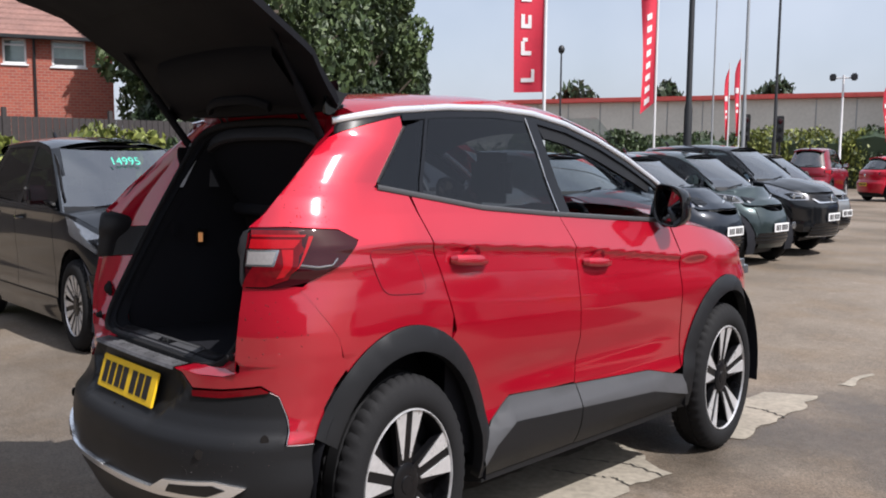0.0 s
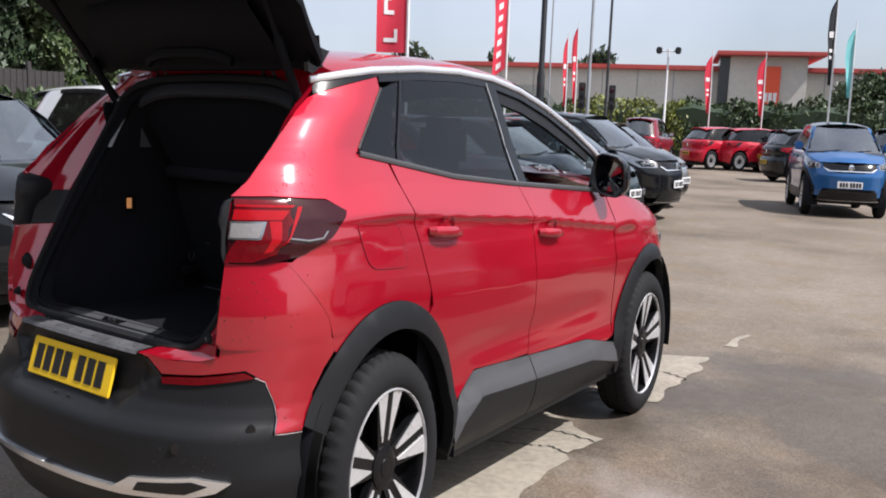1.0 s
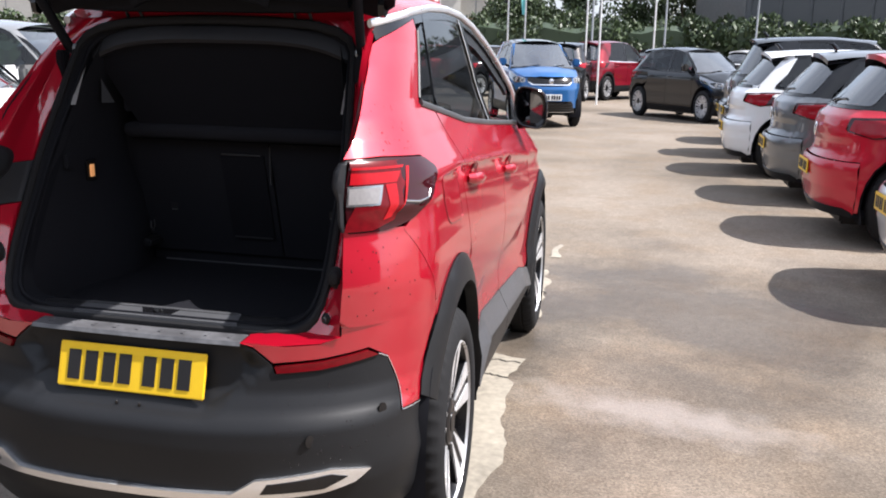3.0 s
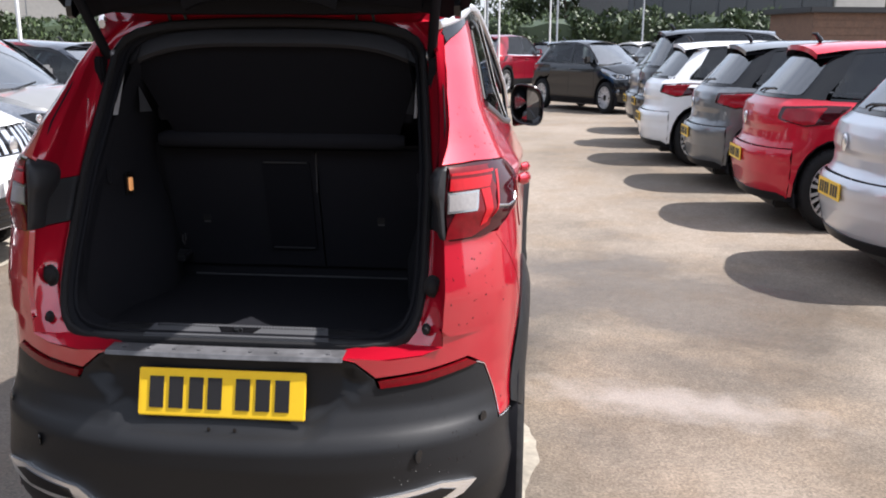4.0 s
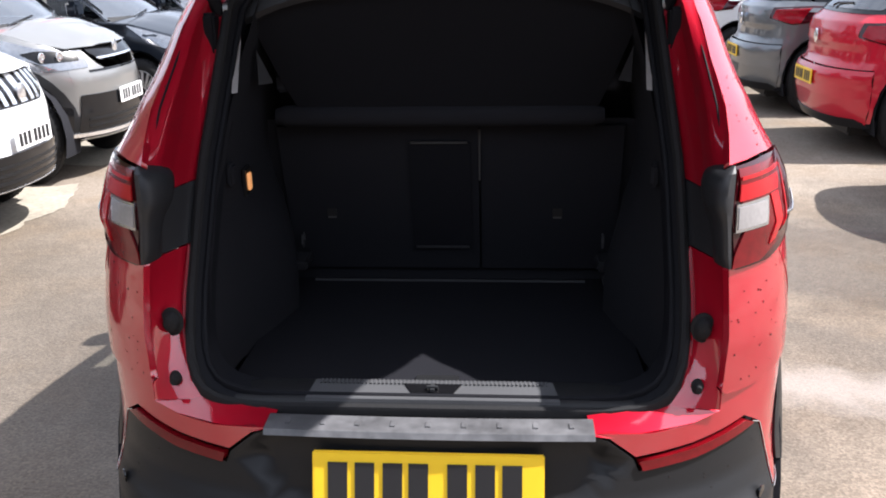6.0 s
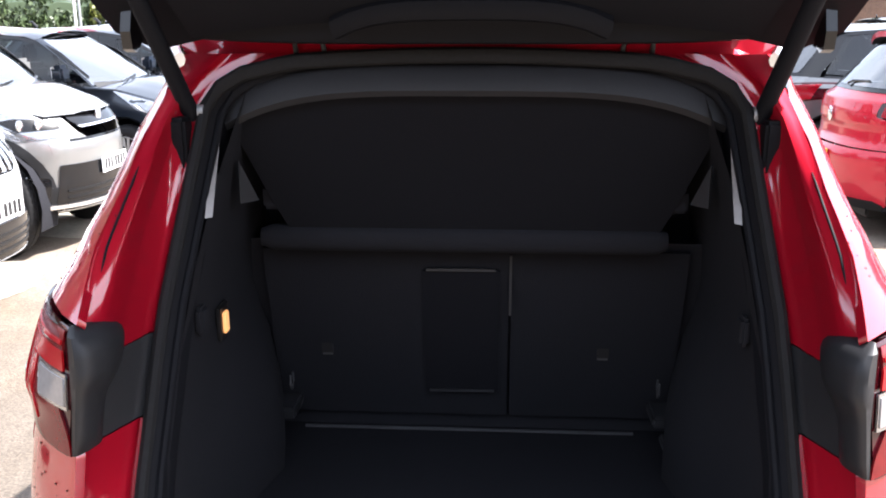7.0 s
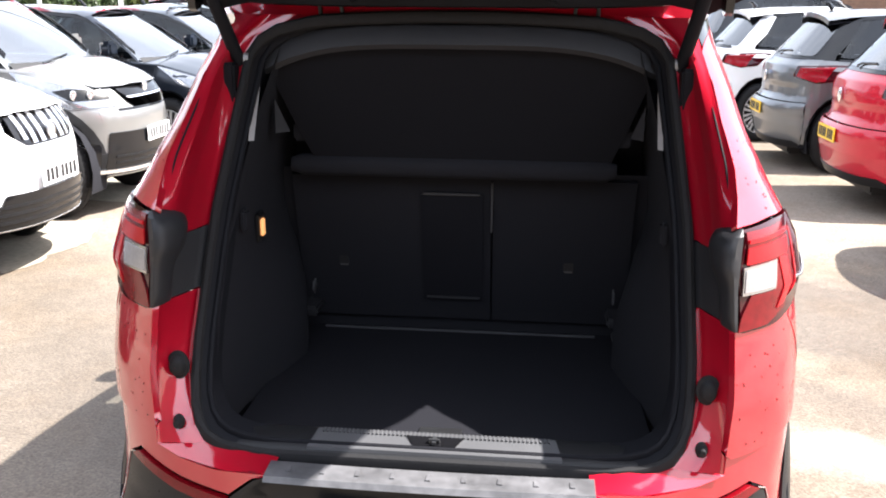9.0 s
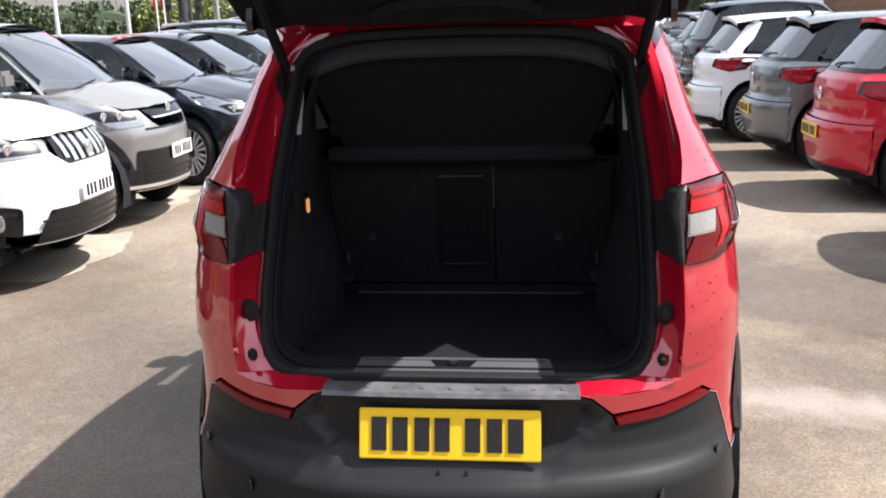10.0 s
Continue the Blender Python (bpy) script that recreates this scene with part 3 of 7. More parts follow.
    for y in np.linspace(sh.tail(zt) - 0.03, y_front, 16):
        ze = RL(y) + 0.004
        xe = sh.x(max(y, sh.tail(ze) + 0.42), ze) + 0.002
        crown = float(np.interp(y, [sh.tail(zt) - 0.03, y_rt + 0.3, y_rt + 1.1, y_front], [H - 0.045, H - 0.012, H, H - 0.04]))
        rows.append([(u * xe * (1 - 0.1 * max(0, 1 - (y - sh.tail(zt) + 0.03) / 0.25)), y - L / 2 - 0.08 * (1 - u * u) * max(0, 1 - (y - sh.tail(zt)) / 0.4) + 0.1 * (1 - u * u) * max(0, (y - y_front + 0.5) / 0.5), ze + (crown - ze) * (1 - abs(u) ** 2.6) ** 0.8) for u in np.linspace(-1, 1, 17)])
    under = [[(x * 0.97, y, z - 0.04) for x, y, z in r] for r in rows]
    v, f = join(grid(rows), grid([rows[0], under[0]]))
    part("roof", (v, f), roof_mat or colour, car)
    part("headlining", grid(under), LINING, car)
    part("roof_aerial", tube([(0, rows[2][8][1], H - 0.02), (0, rows[2][8][1] - 0.06, H + 0.04), (0, rows[2][8][1] - 0.11, H + 0.045)], [0.03, 0.018, 0.006]), TRIM, car)
    if rails:
        for s in (1, -1):
            part("roof_rail", tube([(s * (sh.x(y, RL(y)) - 0.05), y - L / 2, RL(y) + 0.05 + 0.02 * math.sin(math.pi * i / 8)) for i, y in enumerate(np.linspace(y_rt + 0.15, y_front - 0.1, 9))], 0.016), BLACK_STEEL if suv else CHROME, car)
    # windscreen, a pillars, bonnet
    wb_, wt_ = sh.x(ycowl, belt) - 0.02, sh.x(y_front, RL(y_front)) - 0.01
    ws = [[(u * (wb_ + (wt_ - wb_) * f), ycowl + 0.1 + (y_front - ycowl - 0.1) * f + (0.3 - 0.18 * f) * (1 - u * u) - L / 2, belt - 0.01 + (RL(y_front) + 0.03 - belt) * f + 0.02 * math.sin(math.pi * f)) for u in np.linspace(-1, 1, 15)] for f in np.linspace(0, 1, 7)]
    part("windscreen", grid(ws[::-1]), WINDSCREEN, car)
    for s in (0, -1):
        d = 0.06 if s == 0 else -0.06
        part("a_pillar", grid([[(r[s][0] - d * 0.25, r[s][1] - 0.02, r[s][2] - 0.005), r[s], (r[s][0] + d, r[s][1] + 0.025, r[s][2] + 0.004)] for r in ws]), colour, car)
    part("cowl", grid([[(p[0], p[1] + 0.05, p[2] - 0.01) for p in ws[0]], [(p[0] * 0.98, p[1] - 0.02, p[2] + 0.035) for p in ws[0]]]), PLASTIC, car)
    for x0, x1 in ((-0.55, 0.05), (0.1, 0.6)):
        part("wiper", tube([(x0, ws[1][7][1] + 0.03 - 0.25 * (x0 / wb_) ** 2, belt + 0.06), (x1, ws[0][7][1] + 0.04 - 0.25 * (x1 / wb_) ** 2, belt + 0.02)], 0.008, 5), TRIM, car)
    hr = []
    for t in np.linspace(0, 1, 10):
        y = ycowl + 0.08 + t * (L - 0.36 - ycowl)
        ze = hood(y)
        xe = max(0.35, sh.x(min(y, L - 0.42), ze) - 0.006)
        hr.append([(u * xe * (1 - 0.1 * max(0, t - 0.8) / 0.2), y + 0.2 * (1 - u * u) * (1 if t > 0.1 else 1) - L / 2, ze + 0.045 * (1 - abs(u) ** 2.4) + (0.012 if abs(u) < 0.5 else 0) - 0.05 * max(0, t - 0.85) / 0.15 * (1 - u * u)) for u in np.linspace(-1, 1, 15)])
    part("bonnet", grid(hr), colour, car)
    # nose
    qn = 1 + (sh.nose(0.5) - sh.deep_f - y_end) if y_end < sh.nose(0.5) - sh.deep_f else math.acos(min(1, max(0, 1 - (sh.nose(0.5) - y_end) / sh.deep_f)) ** (sh.n / 2)) * 2 / math.pi
    def hood_q(q):
        z = 0.8
        for _ in range(6):
            z = hood(FRONT(q, z)[1] + L / 2)
        return z
    topn = [(q, hood_q(q)) for q in np.linspace(-qn, qn, 17)]
    put("front_bumper", topn[::-1] + [(-qn, arc_f[0][1]), (-qn * 0.98, sill + 0.02), (qn * 0.98, sill + 0.02), (qn, arc_f[0][1])], colour, FRONT, sides=(1,))
    hz = hood_q(0.6) - 0.02
    slatted, slot = grille == "slats", grille == "slot"
    hin = 0.27 if slatted else 0.33 if slot else 0.42
    hlow = 0.165 if slot else 0.13
    for ob in put("headlight", rounded([(hin, hz - hlow), (hin - 0.02, hz - 0.045), (0.6, hz - 0.02), (0.86, hood_q(0.86) - 0.012), (0.9, hz - 0.03), (0.7, hz - hlow - 0.01)], 0.02), LENS, FRONT, out=0.006, thick=0.02):
        s = 1 if ob.data.vertices[0].co.x > 0 else -1
        put("lamp_recess", rounded([(hin + 0.04, hz - 0.115), (hin + 0.04, hz - 0.055), (0.62, hz - 0.035), (0.74, hz - 0.05), (0.66, hz - 0.12)], 0.015), DARK_ALLOY, FRONT, out=0.0085, sides=(s,), thick=0.003, parent=ob)
        for qq in (0.5, 0.62):
            p = Vector(FRONT(s * qq, hz - 0.08, 0.012))
            part("projector", moved(lathe([(0, 0.036), (0.008, 0.035), (0.01, 0.027), (0.004, 0.001)], 16), m=Matrix.Translation(p) @ Matrix.Rotation(radians(90 - s * 25), 4, "Z")), CHROME, ob)
    zg0, zg1 = (hz - 0.2, hz - 0.01) if slatted else (hz - 0.115, hz - 0.02) if slot else (hz - 0.17, hz - 0.02)
    gw = 0.6 if slatted else 0.72 if slot else 1.0
    gr = put("grille", rounded([(-0.38 * gw, zg0 + 0.05), (-0.36 * gw, zg1), (0.36 * gw, zg1), (0.38 * gw, zg0 + 0.05), (0.28 * gw, zg0), (-0.28 * gw, zg0)], 0.02), TRIM, FRONT, out=0.008, sides=(1,))[0]
    if grille == "slats":
        for i in range(-3, 4):
            q = i * 0.056
            lo_ = zg0 + (0.012 if abs(i) < 3 else 0.035)
            put("grille_slat", [(q - 0.013, lo_), (q - 0.013, zg1 - 0.008), (q + 0.013, zg1 - 0.008), (q + 0.013, lo_)], CHROME, FRONT, out=0.024, sides=(1,), parent=gr, thick=0.016)
        put("grille_frame", [(-0.235, zg1 + 0.012), (0.235, zg1 + 0.012), (0.225, zg1 - 0.006), (-0.225, zg1 - 0.006)], CHROME, FRONT, out=0.02, sides=(1,), parent=gr)
    elif grille == "slot":
        put("grille_frame", [(-0.27, zg1 + 0.004), (0.27, zg1 + 0.004), (0.26, zg1 - 0.009), (-0.26, zg1 - 0.009)], CHROME, FRONT, out=0.016, sides=(1,), parent=gr)
        put("grille_frame", [(-0.2, zg0 - 0.004), (0.2, zg0 - 0.004), (0.23, zg0 + 0.009), (-0.23, zg0 + 0.009)], CHROME, FRONT, out=0.016, sides=(1,), parent=gr)
        put("nose_slot", [(-0.34, zg0 - 0.085), (-0.34, zg0 - 0.07), (0.34, zg0 - 0.07), (0.34, zg0 - 0.085)], TRIM, FRONT, out=0.006, sides=(1,))
        put("skid_strip", [(-0.66, 0.31), (-0.64, 0.335), (0.64, 0.335), (0.66, 0.31)], CHROME, FRONT, out=0.03, sides=(1,), thick=0.02)
    else:
        put("grille_frame", [(0.0, zg0 + 0.014), (0.25, zg0 + 0.014), (0.35, zg0 + 0.06), (0.37, zg0 + 0.06), (0.28, zg0 - 0.004), (0.0, zg0 - 0.004)], CHROME, FRONT, out=0.016, parent=gr, thick=0.008)
        for zz in (zg0 + 0.05, zg0 + 0.085, zg0 + 0.12):
            put("grille_bar", [(-0.3, zz), (-0.3, zz + 0.006), (0.3, zz + 0.006), (0.3, zz)], PLASTIC, FRONT, out=0.014, sides=(1,), parent=gr, thick=0.006)
    iz = 0.6 if slot else 0.49 if suv else 0.44
    put("air_intake", rounded([(-0.5, 0.34), (-0.46, iz), (0.46, iz), (0.5, 0.34)] if slot else [(-0.46, 0.3), (-0.36, iz), (0.36, iz), (0.46, 0.3)], 0.02), TRIM, FRONT, out=0.017 if suv else 0.008, sides=(1,), thick=0.02)
    for zz in (0.34, 0.385) if not suv else (0.33, 0.375, 0.42):
        put("intake_bar", [(-0.42, zz), (-0.42, zz + 0.016), (0.42, zz + 0.016), (0.42, zz)], PLASTIC, FRONT, out=0.023 if suv else 0.016, sides=(1,))
    if suv:
        put("lower_trim", [(-qn * 0.97, sill - 0.02), (-qn * 0.97, 0.46), (-0.78, 0.43), (-0.58, 0.36), (0.58, 0.36), (0.78, 0.43), (qn * 0.97, 0.46), (qn * 0.97, sill - 0.02)], cl, FRONT, out=0.014, sides=(1,))
        put("skid_plate", [(-0.5, sill - 0.01), (-0.46, 0.295), (0.46, 0.295), (0.5, sill - 0.01)], CHROME, FRONT, out=0.022, sides=(1,))
    put("fog_surround", rounded([(0.54, 0.35), (0.53, 0.52), (0.8, 0.57), (0.86, 0.42)], 0.03), TRIM, FRONT, out=0.018)
    for s in (1, -1):
        p = Vector(FRONT(s * 0.67, 0.45, 0.026))
        k_ = 1.7 if grille == "slot" else 1.0
        turn_ = Matrix.Translation(p) @ Matrix.Rotation(radians(90 - s * 28), 4, "Z")
        fg = part("fog_light", moved(lathe([(0, 0.05 * k_), (0.01, 0.05 * k_), (0.014, 0.04 * k_), (0.008, 0.001)], 18), m=turn_), LENS, car)
        if grille == "slot":
            part("fog_ring", moved(lathe([(0, 0.1), (0.012, 0.1), (0.018, 0.092), (0.012, 0.084)], 22), m=turn_), CHROME, fg)
        xm = sh.x(ycowl - 0.2, belt) + 0.11
        mi = part("door_mirror", moved(box(-0.10, 0.10, -0.06, 0.07, -0.065, 0.075, 0.03), s * xm, ycowl - 0.22 - L / 2, belt + 0.1), colour, car)
        part("mirror_glass", moved(box(-0.08, 0.08, -0.003, 0.003, -0.048, 0.055, 0.002), s * xm, ycowl - 0.283 - L / 2, belt + 0.105), CHROME, mi)
        part("mirror_arm", tube([(s * (xm - 0.16), ycowl - 0.2 - L / 2, belt + 0.02), (s * (xm - 0.06), ycowl - 0.2 - L / 2, belt + 0.06)], 0.025, 6), TRIM, mi)
        for y in (s1 + 0.16, s2 + 0.14):
            path = [SIDE(y + d, belt - 0.09, o) for d, o in ((-0.11, 0.0), (-0.09, 0.022), (0.0, 0.032), (0.09, 0.022), (0.11, 0.0))]
            part("door_handle", tube([(s * a, b, c) for a, b, c in path], 0.013, 6), colour, car)
        for c in (ra, fa):
            pts = [(c + (arch - 0.015) * math.cos(t), wr + (arch - 0.015) * math.sin(t)) for t in np.linspace(-0.4, math.pi + 0.4, 12)]
            lin = join(grid([[(s * x, y - L / 2, z) for y, z in pts] for x in (W / 2 * 0.96, W / 2 - 0.33)]), ([(s * (W / 2 - 0.33), y - L / 2, z) for y, z in pts], [list(range(12))]))
            part("wheel_liner", lin, LINING, car)
            add_wheel(car, s * (W / 2 - 0.115), c - L / 2, wr, kit or WHEELS)
    for nm, y in (("badge", sh.nose(zg0 + 0.06) + 0.02), ("badge", sh.tail(z1 + 0.19) - 0.012)):
        fr = y > L / 2
        part(nm, moved(lathe([(0, 0.055), (0.01, 0.056), (0.016, 0.045), (0.014, 0.001)], 20), m=Matrix.Translation((0, y - L / 2, zg0 + 0.06 if fr else z1 + 0.2)) @ Matrix.Rotation(radians(90 if fr else -90), 4, "Z")), CHROME, car)
    plate(car, 0, sh.nose(0.5) + 0.022 - L / 2, 0.5 if not suv else 0.56, True)
    plate(car, 0, sh.tail(0.56) - 0.018 - L / 2, 0.55 if not suv else 0.62, False)
    wz = zw0 + 0.03
    part("rear_wiper", tube([(0, sh.tail(zw0) - 0.02 - L / 2, zw0 + 0.01), (0.05, sh.tail(wz) - 0.025 - L / 2, wz), (0.32, sh.tail(wz) + 0.02 - L / 2, wz + 0.01)], 0.01, 6), TRIM, car)
    # cabin
    yo = -L / 2
    part("dashboard", box(-W / 2 * 0.84, W / 2 * 0.84, ycowl - 0.5 + yo, ycowl + 0.15 + yo, 0.55, belt - 0.03, 0.05), SEAT, car)
    for x in (-0.36, 0.36):
        part("front_seat", join(box(x - 0.24, x + 0.24, s2 - 0.15 + yo, s2 + yo, 0.45, belt + 0.14, 0.05), box(x - 0.13, x + 0.13, s2 - 0.16 + yo, s2 - 0.07 + yo, belt + 0.15, belt + 0.31, 0.03)), SEAT, car)
    part("rear_seat", join(box(-0.6, 0.6, ra + 0.12 + yo, ra + 0.27 + yo, 0.45, belt + 0.05, 0.05), box(-0.45, -0.2, ra + 0.12 + yo, ra + 0.2 + yo, belt + 0.05, belt + 0.2, 0.03), box(0.2, 0.45, ra + 0.12 + yo, ra + 0.2 + yo, belt + 0.05, belt + 0.2, 0.03)), SEAT, car)
    part("parcel_shelf", box(-0.55, 0.55, 0.35 + yo, ra + 0.12 + yo, belt - 0.03, belt, 0.01), SEAT, car)
    part("cabin_floor", box(-W / 2 * 0.86, W / 2 * 0.86, 0.35 + yo, ycowl + yo, sill, sill + 0.06), SEAT, car)
    part("under_tray", box(-W / 2 * 0.62, W / 2 * 0.62, 0.3 + yo, L - 0.4 + yo, sill - 0.08, sill, 0.02), PLASTIC, car)
    for s in (1, -1):
        part("door_lining", grid([[(s * (sh.x(y, z) - 0.06), y + yo, z) for y in np.linspace(ra + 0.3, ycowl, 8)] for z in (sill, 0.6, belt - 0.05)]), SEAT, car)
    if sticker:
        r0 = ws[4]
        cu = bpy.data.curves.new("price", "FONT")
        cu.body, cu.size = "14995", 0.13
        tmp = bpy.data.objects.new("price", cu)
        flat_ = bpy.data.meshes.new_from_object(tmp)
        pts_ = [(0.22 - v.co.x, r0[7][1] + 0.02 - 0.78 * v.co.y, r0[7][2] + 0.012 + 0.62 * v.co.y) for v in flat_.vertices]
        part("price_figures", (pts_, [list(p.vertices) for p in flat_.polygons]), sticker, car, "green price figures stuck to the windscreen", smooth=False)
        bpy.data.objects.remove(tmp)
    return car


def plate(parent, x, y, z, front, w=0.52, h=0.111):
    """A number plate facing -y (rear) or +y (front), its characters as plain bars."""
    s = 1 if front else -1
    base = part("number_plate", moved(box(-w / 2, w / 2, -0.005, 0.005, -h / 2, h / 2, 0.003), x, y, z), WHITE_PLATE if front else YELLOW, parent, "number plate with plain dark bars")
    spans = [(a, a + 0.044) for a in (-0.224, -0.163, -0.1, -0.042, 0.045, 0.107, 0.167)]
    for a, b in spans:
        part("bar", moved(box(a, b, -0.001, 0.001, -h * 0.33, h * 0.33), x, y + s * 0.0065, z), INK, base)
    return base

# ---- ground ----
def asphalt():
    m = bpy.data.materials.new("worn_asphalt")
    m.use_nodes = True
    t = m.node_tree
    b = t.nodes["Principled BSDF"]
    co = t.nodes.new("ShaderNodeTexCoord")

    def noise_(scale, detail, lo, hi, a, bb):
        n = t.nodes.new("ShaderNodeTexNoise")
        n.inputs["Scale"].default_value, n.inputs["Detail"].default_value = scale, detail
        t.links.new(co.outputs["Object"], n.inputs["Vector"])
        r = t.nodes.new("ShaderNodeMapRange")
        for i, v in enumerate((lo, hi, a, bb)):
            r.inputs[1 + i].default_value = v
        t.links.new(n.outputs["Fac"], r.inputs[0])
        return n, r.outputs[0]
    n1, stones = noise_(70, 8, 0.3, 0.7, 0.82, 1.2)
    n2, stain = noise_(0.55, 6, 0.42, 0.6, 0.0, 1.0)
    n3, patch_ = noise_(0.16, 4, 0.4, 0.62, 0.0, 1.0)
    # a broad damp stain beside the car, with a ragged edge
    n4, edge_ = noise_(0.9, 5, 0.3, 0.7, -1.1, 1.1)
    n5, fleck = noise_(9.0, 3, 0.45, 0.7, 0.92, 1.06)
    dist = t.nodes.new("ShaderNodeVectorMath")
    dist.operation = "DISTANCE"
    dist.inputs[1].default_value = (1.9, 4.4, 0)
    t.links.new(co.outputs["Object"], dist.inputs[0])
    ad = t.nodes.new("ShaderNodeMath")
    ad.operation = "ADD"
    t.links.new(dist.outputs["Value"], ad.inputs[0])
    t.links.new(edge_, ad.inputs[1])
    damp = t.nodes.new("ShaderNodeMapRange")
    for i, v in enumerate((0.8, 2.2, 0.56, 1.0)):
        damp.inputs[1 + i].default_value = v
    t.links.new(ad.outputs[0], damp.inputs[0])
    d2 = t.nodes.new("ShaderNodeVectorMath")
    d2.operation = "DISTANCE"
    d2.inputs[1].default_value = (-2.6, 1.4, 0)
    t.links.new(co.outputs["Object"], d2.inputs[0])
    ad2 = t.nodes.new("ShaderNodeMath")
    ad2.operation = "ADD"
    t.links.new(d2.outputs["Value"], ad2.inputs[0])
    t.links.new(edge_, ad2.inputs[1])
    damp2 = t.nodes.new("ShaderNodeMapRange")
    for i, v in enumerate((1.6, 4.4, 0.66, 1.0)):
        damp2.inputs[1 + i].default_value = v
    t.links.new(ad2.outputs[0], damp2.inputs[0])
    dmul = t.nodes.new("ShaderNodeMath")
    dmul.operation = "MULTIPLY"
    t.links.new(damp.outputs[0], dmul.inputs[0])
    t.links.new(damp2.outputs[0], dmul.inputs[1])
    c1 = t.nodes.new("ShaderNodeMixRGB")
    c1.inputs[1].default_value, c1.inputs[2].default_value = (0.11, 0.09, 0.07, 1), (0.175, 0.145, 0.114, 1)
    t.links.new(stain, c1.inputs[0])
    c2 = t.nodes.new("ShaderNodeMixRGB")
    c2.inputs[2].default_value = (0.214, 0.18, 0.146, 1)
    t.links.new(patch_, c2.inputs[0])
    t.links.new(c1.outputs[0], c2.inputs[1])
    # brown silt left where puddles dried
    n7, silt = noise_(1.4, 5, 0.46, 0.66, 0.0, 0.55)
    c4 = t.nodes.new("ShaderNodeMixRGB")
    c4.inputs[2].default_value = (0.165, 0.124, 0.086, 1)
    t.links.new(silt, c4.inputs[0])
    t.links.new(c2.outputs[0], c4.inputs[1])
    mul = t.nodes.new("ShaderNodeVectorMath")
    mul.operation = "SCALE"
    t.links.new(c4.outputs[0], mul.inputs[0])
    m1 = t.nodes.new("ShaderNodeMath")
    m1.operation = "MULTIPLY"
    t.links.new(stones, m1.inputs[0])
    t.links.new(dmul.outputs[0], m1.inputs[1])
    m2 = t.nodes.new("ShaderNodeMath")
    m2.operation = "MULTIPLY"
    t.links.new(m1.outputs[0], m2.inputs[0])
    t.links.new(fleck, m2.inputs[1])
    # small stones of several tints set in the surface
    vo = t.nodes.new("ShaderNodeTexVoronoi")
    vo.inputs["Scale"].default_value = 95
    t.links.new(co.outputs["Object"], vo.inputs["Vector"])
    sv = t.nodes.new("ShaderNodeSeparateColor")
    t.links.new(vo.outputs["Color"], sv.inputs[0])
    peb = t.nodes.new("ShaderNodeMapRange")
    for i, v in enumerate((0.0, 1.0, 0.78, 1.23)):
        peb.inputs[1 + i].default_value = v
    t.links.new(sv.outputs[0], peb.inputs[0])
    m3 = t.nodes.new("ShaderNodeMath")
    m3.operation = "MULTIPLY"
    t.links.new(m2.outputs[0], m3.inputs[0])
    t.links.new(peb.outputs[0], m3.inputs[1])
    t.links.new(m3.outputs[0], mul.inputs["Scale"])
    # a pale streak with a ragged edge across the aisle
    mp = t.nodes.new("ShaderNodeMapping")
    mp.vector_type = "TEXTURE"
    mp.inputs["Location"].default_value, mp.inputs["Rotation"].default_value, mp.inputs["Scale"].default_value = (1.75, 2.32, 0), (0, 0, radians(-14)), (0.7, 0.2, 1)
    t.links.new(co.outputs["Object"], mp.inputs[0])
    ln = t.nodes.new("ShaderNodeVectorMath")
    ln.operation = "LENGTH"
    t.links.new(mp.outputs[0], ln.inputs[0])
    n6, rag = noise_(5.0, 6, 0.3, 0.7, -0.35, 0.35)
    a6 = t.nodes.new("ShaderNodeMath")
    a6.operation = "ADD"
    t.links.new(ln.outputs["Value"], a6.inputs[0])
    t.links.new(rag, a6.inputs[1])
    st = t.nodes.new("ShaderNodeMapRange")
    for i, v in enumerate((0.35, 1.4, 0.34, 0.0)):
        st.inputs[1 + i].default_value = v
    t.links.new(a6.outputs[0], st.inputs[0])
    c3 = t.nodes.new("ShaderNodeMixRGB")
    c3.inputs[2].default_value = (0.37, 0.34, 0.32, 1)
    t.links.new(st.outputs[0], c3.inputs[0])
    t.links.new(mul.outputs[0], c3.inputs[1])
    t.links.new(c3.outputs[0], b.inputs["Base Color"])
    r = t.nodes.new("ShaderNodeMapRange")
    r.inputs[1].default_value, r.inputs[2].default_value = 0.55, 0.95
    r.inputs[3].default_value, r.inputs[4].default_value = 0.42, 0.85
    t.links.new(dmul.outputs[0], r.inputs[0])
    t.links.new(r.outputs[0], b.inputs["Roughness"])
    b.inputs["Specular IOR Level"].default_value = 0.2
    bu = t.nodes.new("ShaderNodeBump")
    bu.inputs["Strength"].default_value, bu.inputs["Distance"].default_value = 0.6, 0.006
    t.links.new(n1.outputs["Fac"], bu.inputs["Height"])
    t.links.new(bu.outputs[0], b.inputs["Normal"])
    return m


ground = part("ground", grid([[(x, y, 0) for x in (-600, -60, 0, 60, 600)] for y in (-600, -60, 0, 60, 600)]), asphalt(), None)
tagged(ground, "worn grey-brown asphalt of a car park with damp stains", "ground", kind="structure")

hero = thing("family_suv", pose(0, 0, 0), "metallic red family SUV with its tailgate raised, black plastic lower trim", "car")
RW, FW = (0.915, 0.352), (3.592, 0.352)
ARCH_R, ARCH_F = 0.512, 0.492
rear_arch = lambda a0, a1: arc(*RW, ARCH_R - 0.012, a0, a1)
front_arch = lambda a0, a1: arc(*FW, ARCH_F - 0.012, a0, a1)


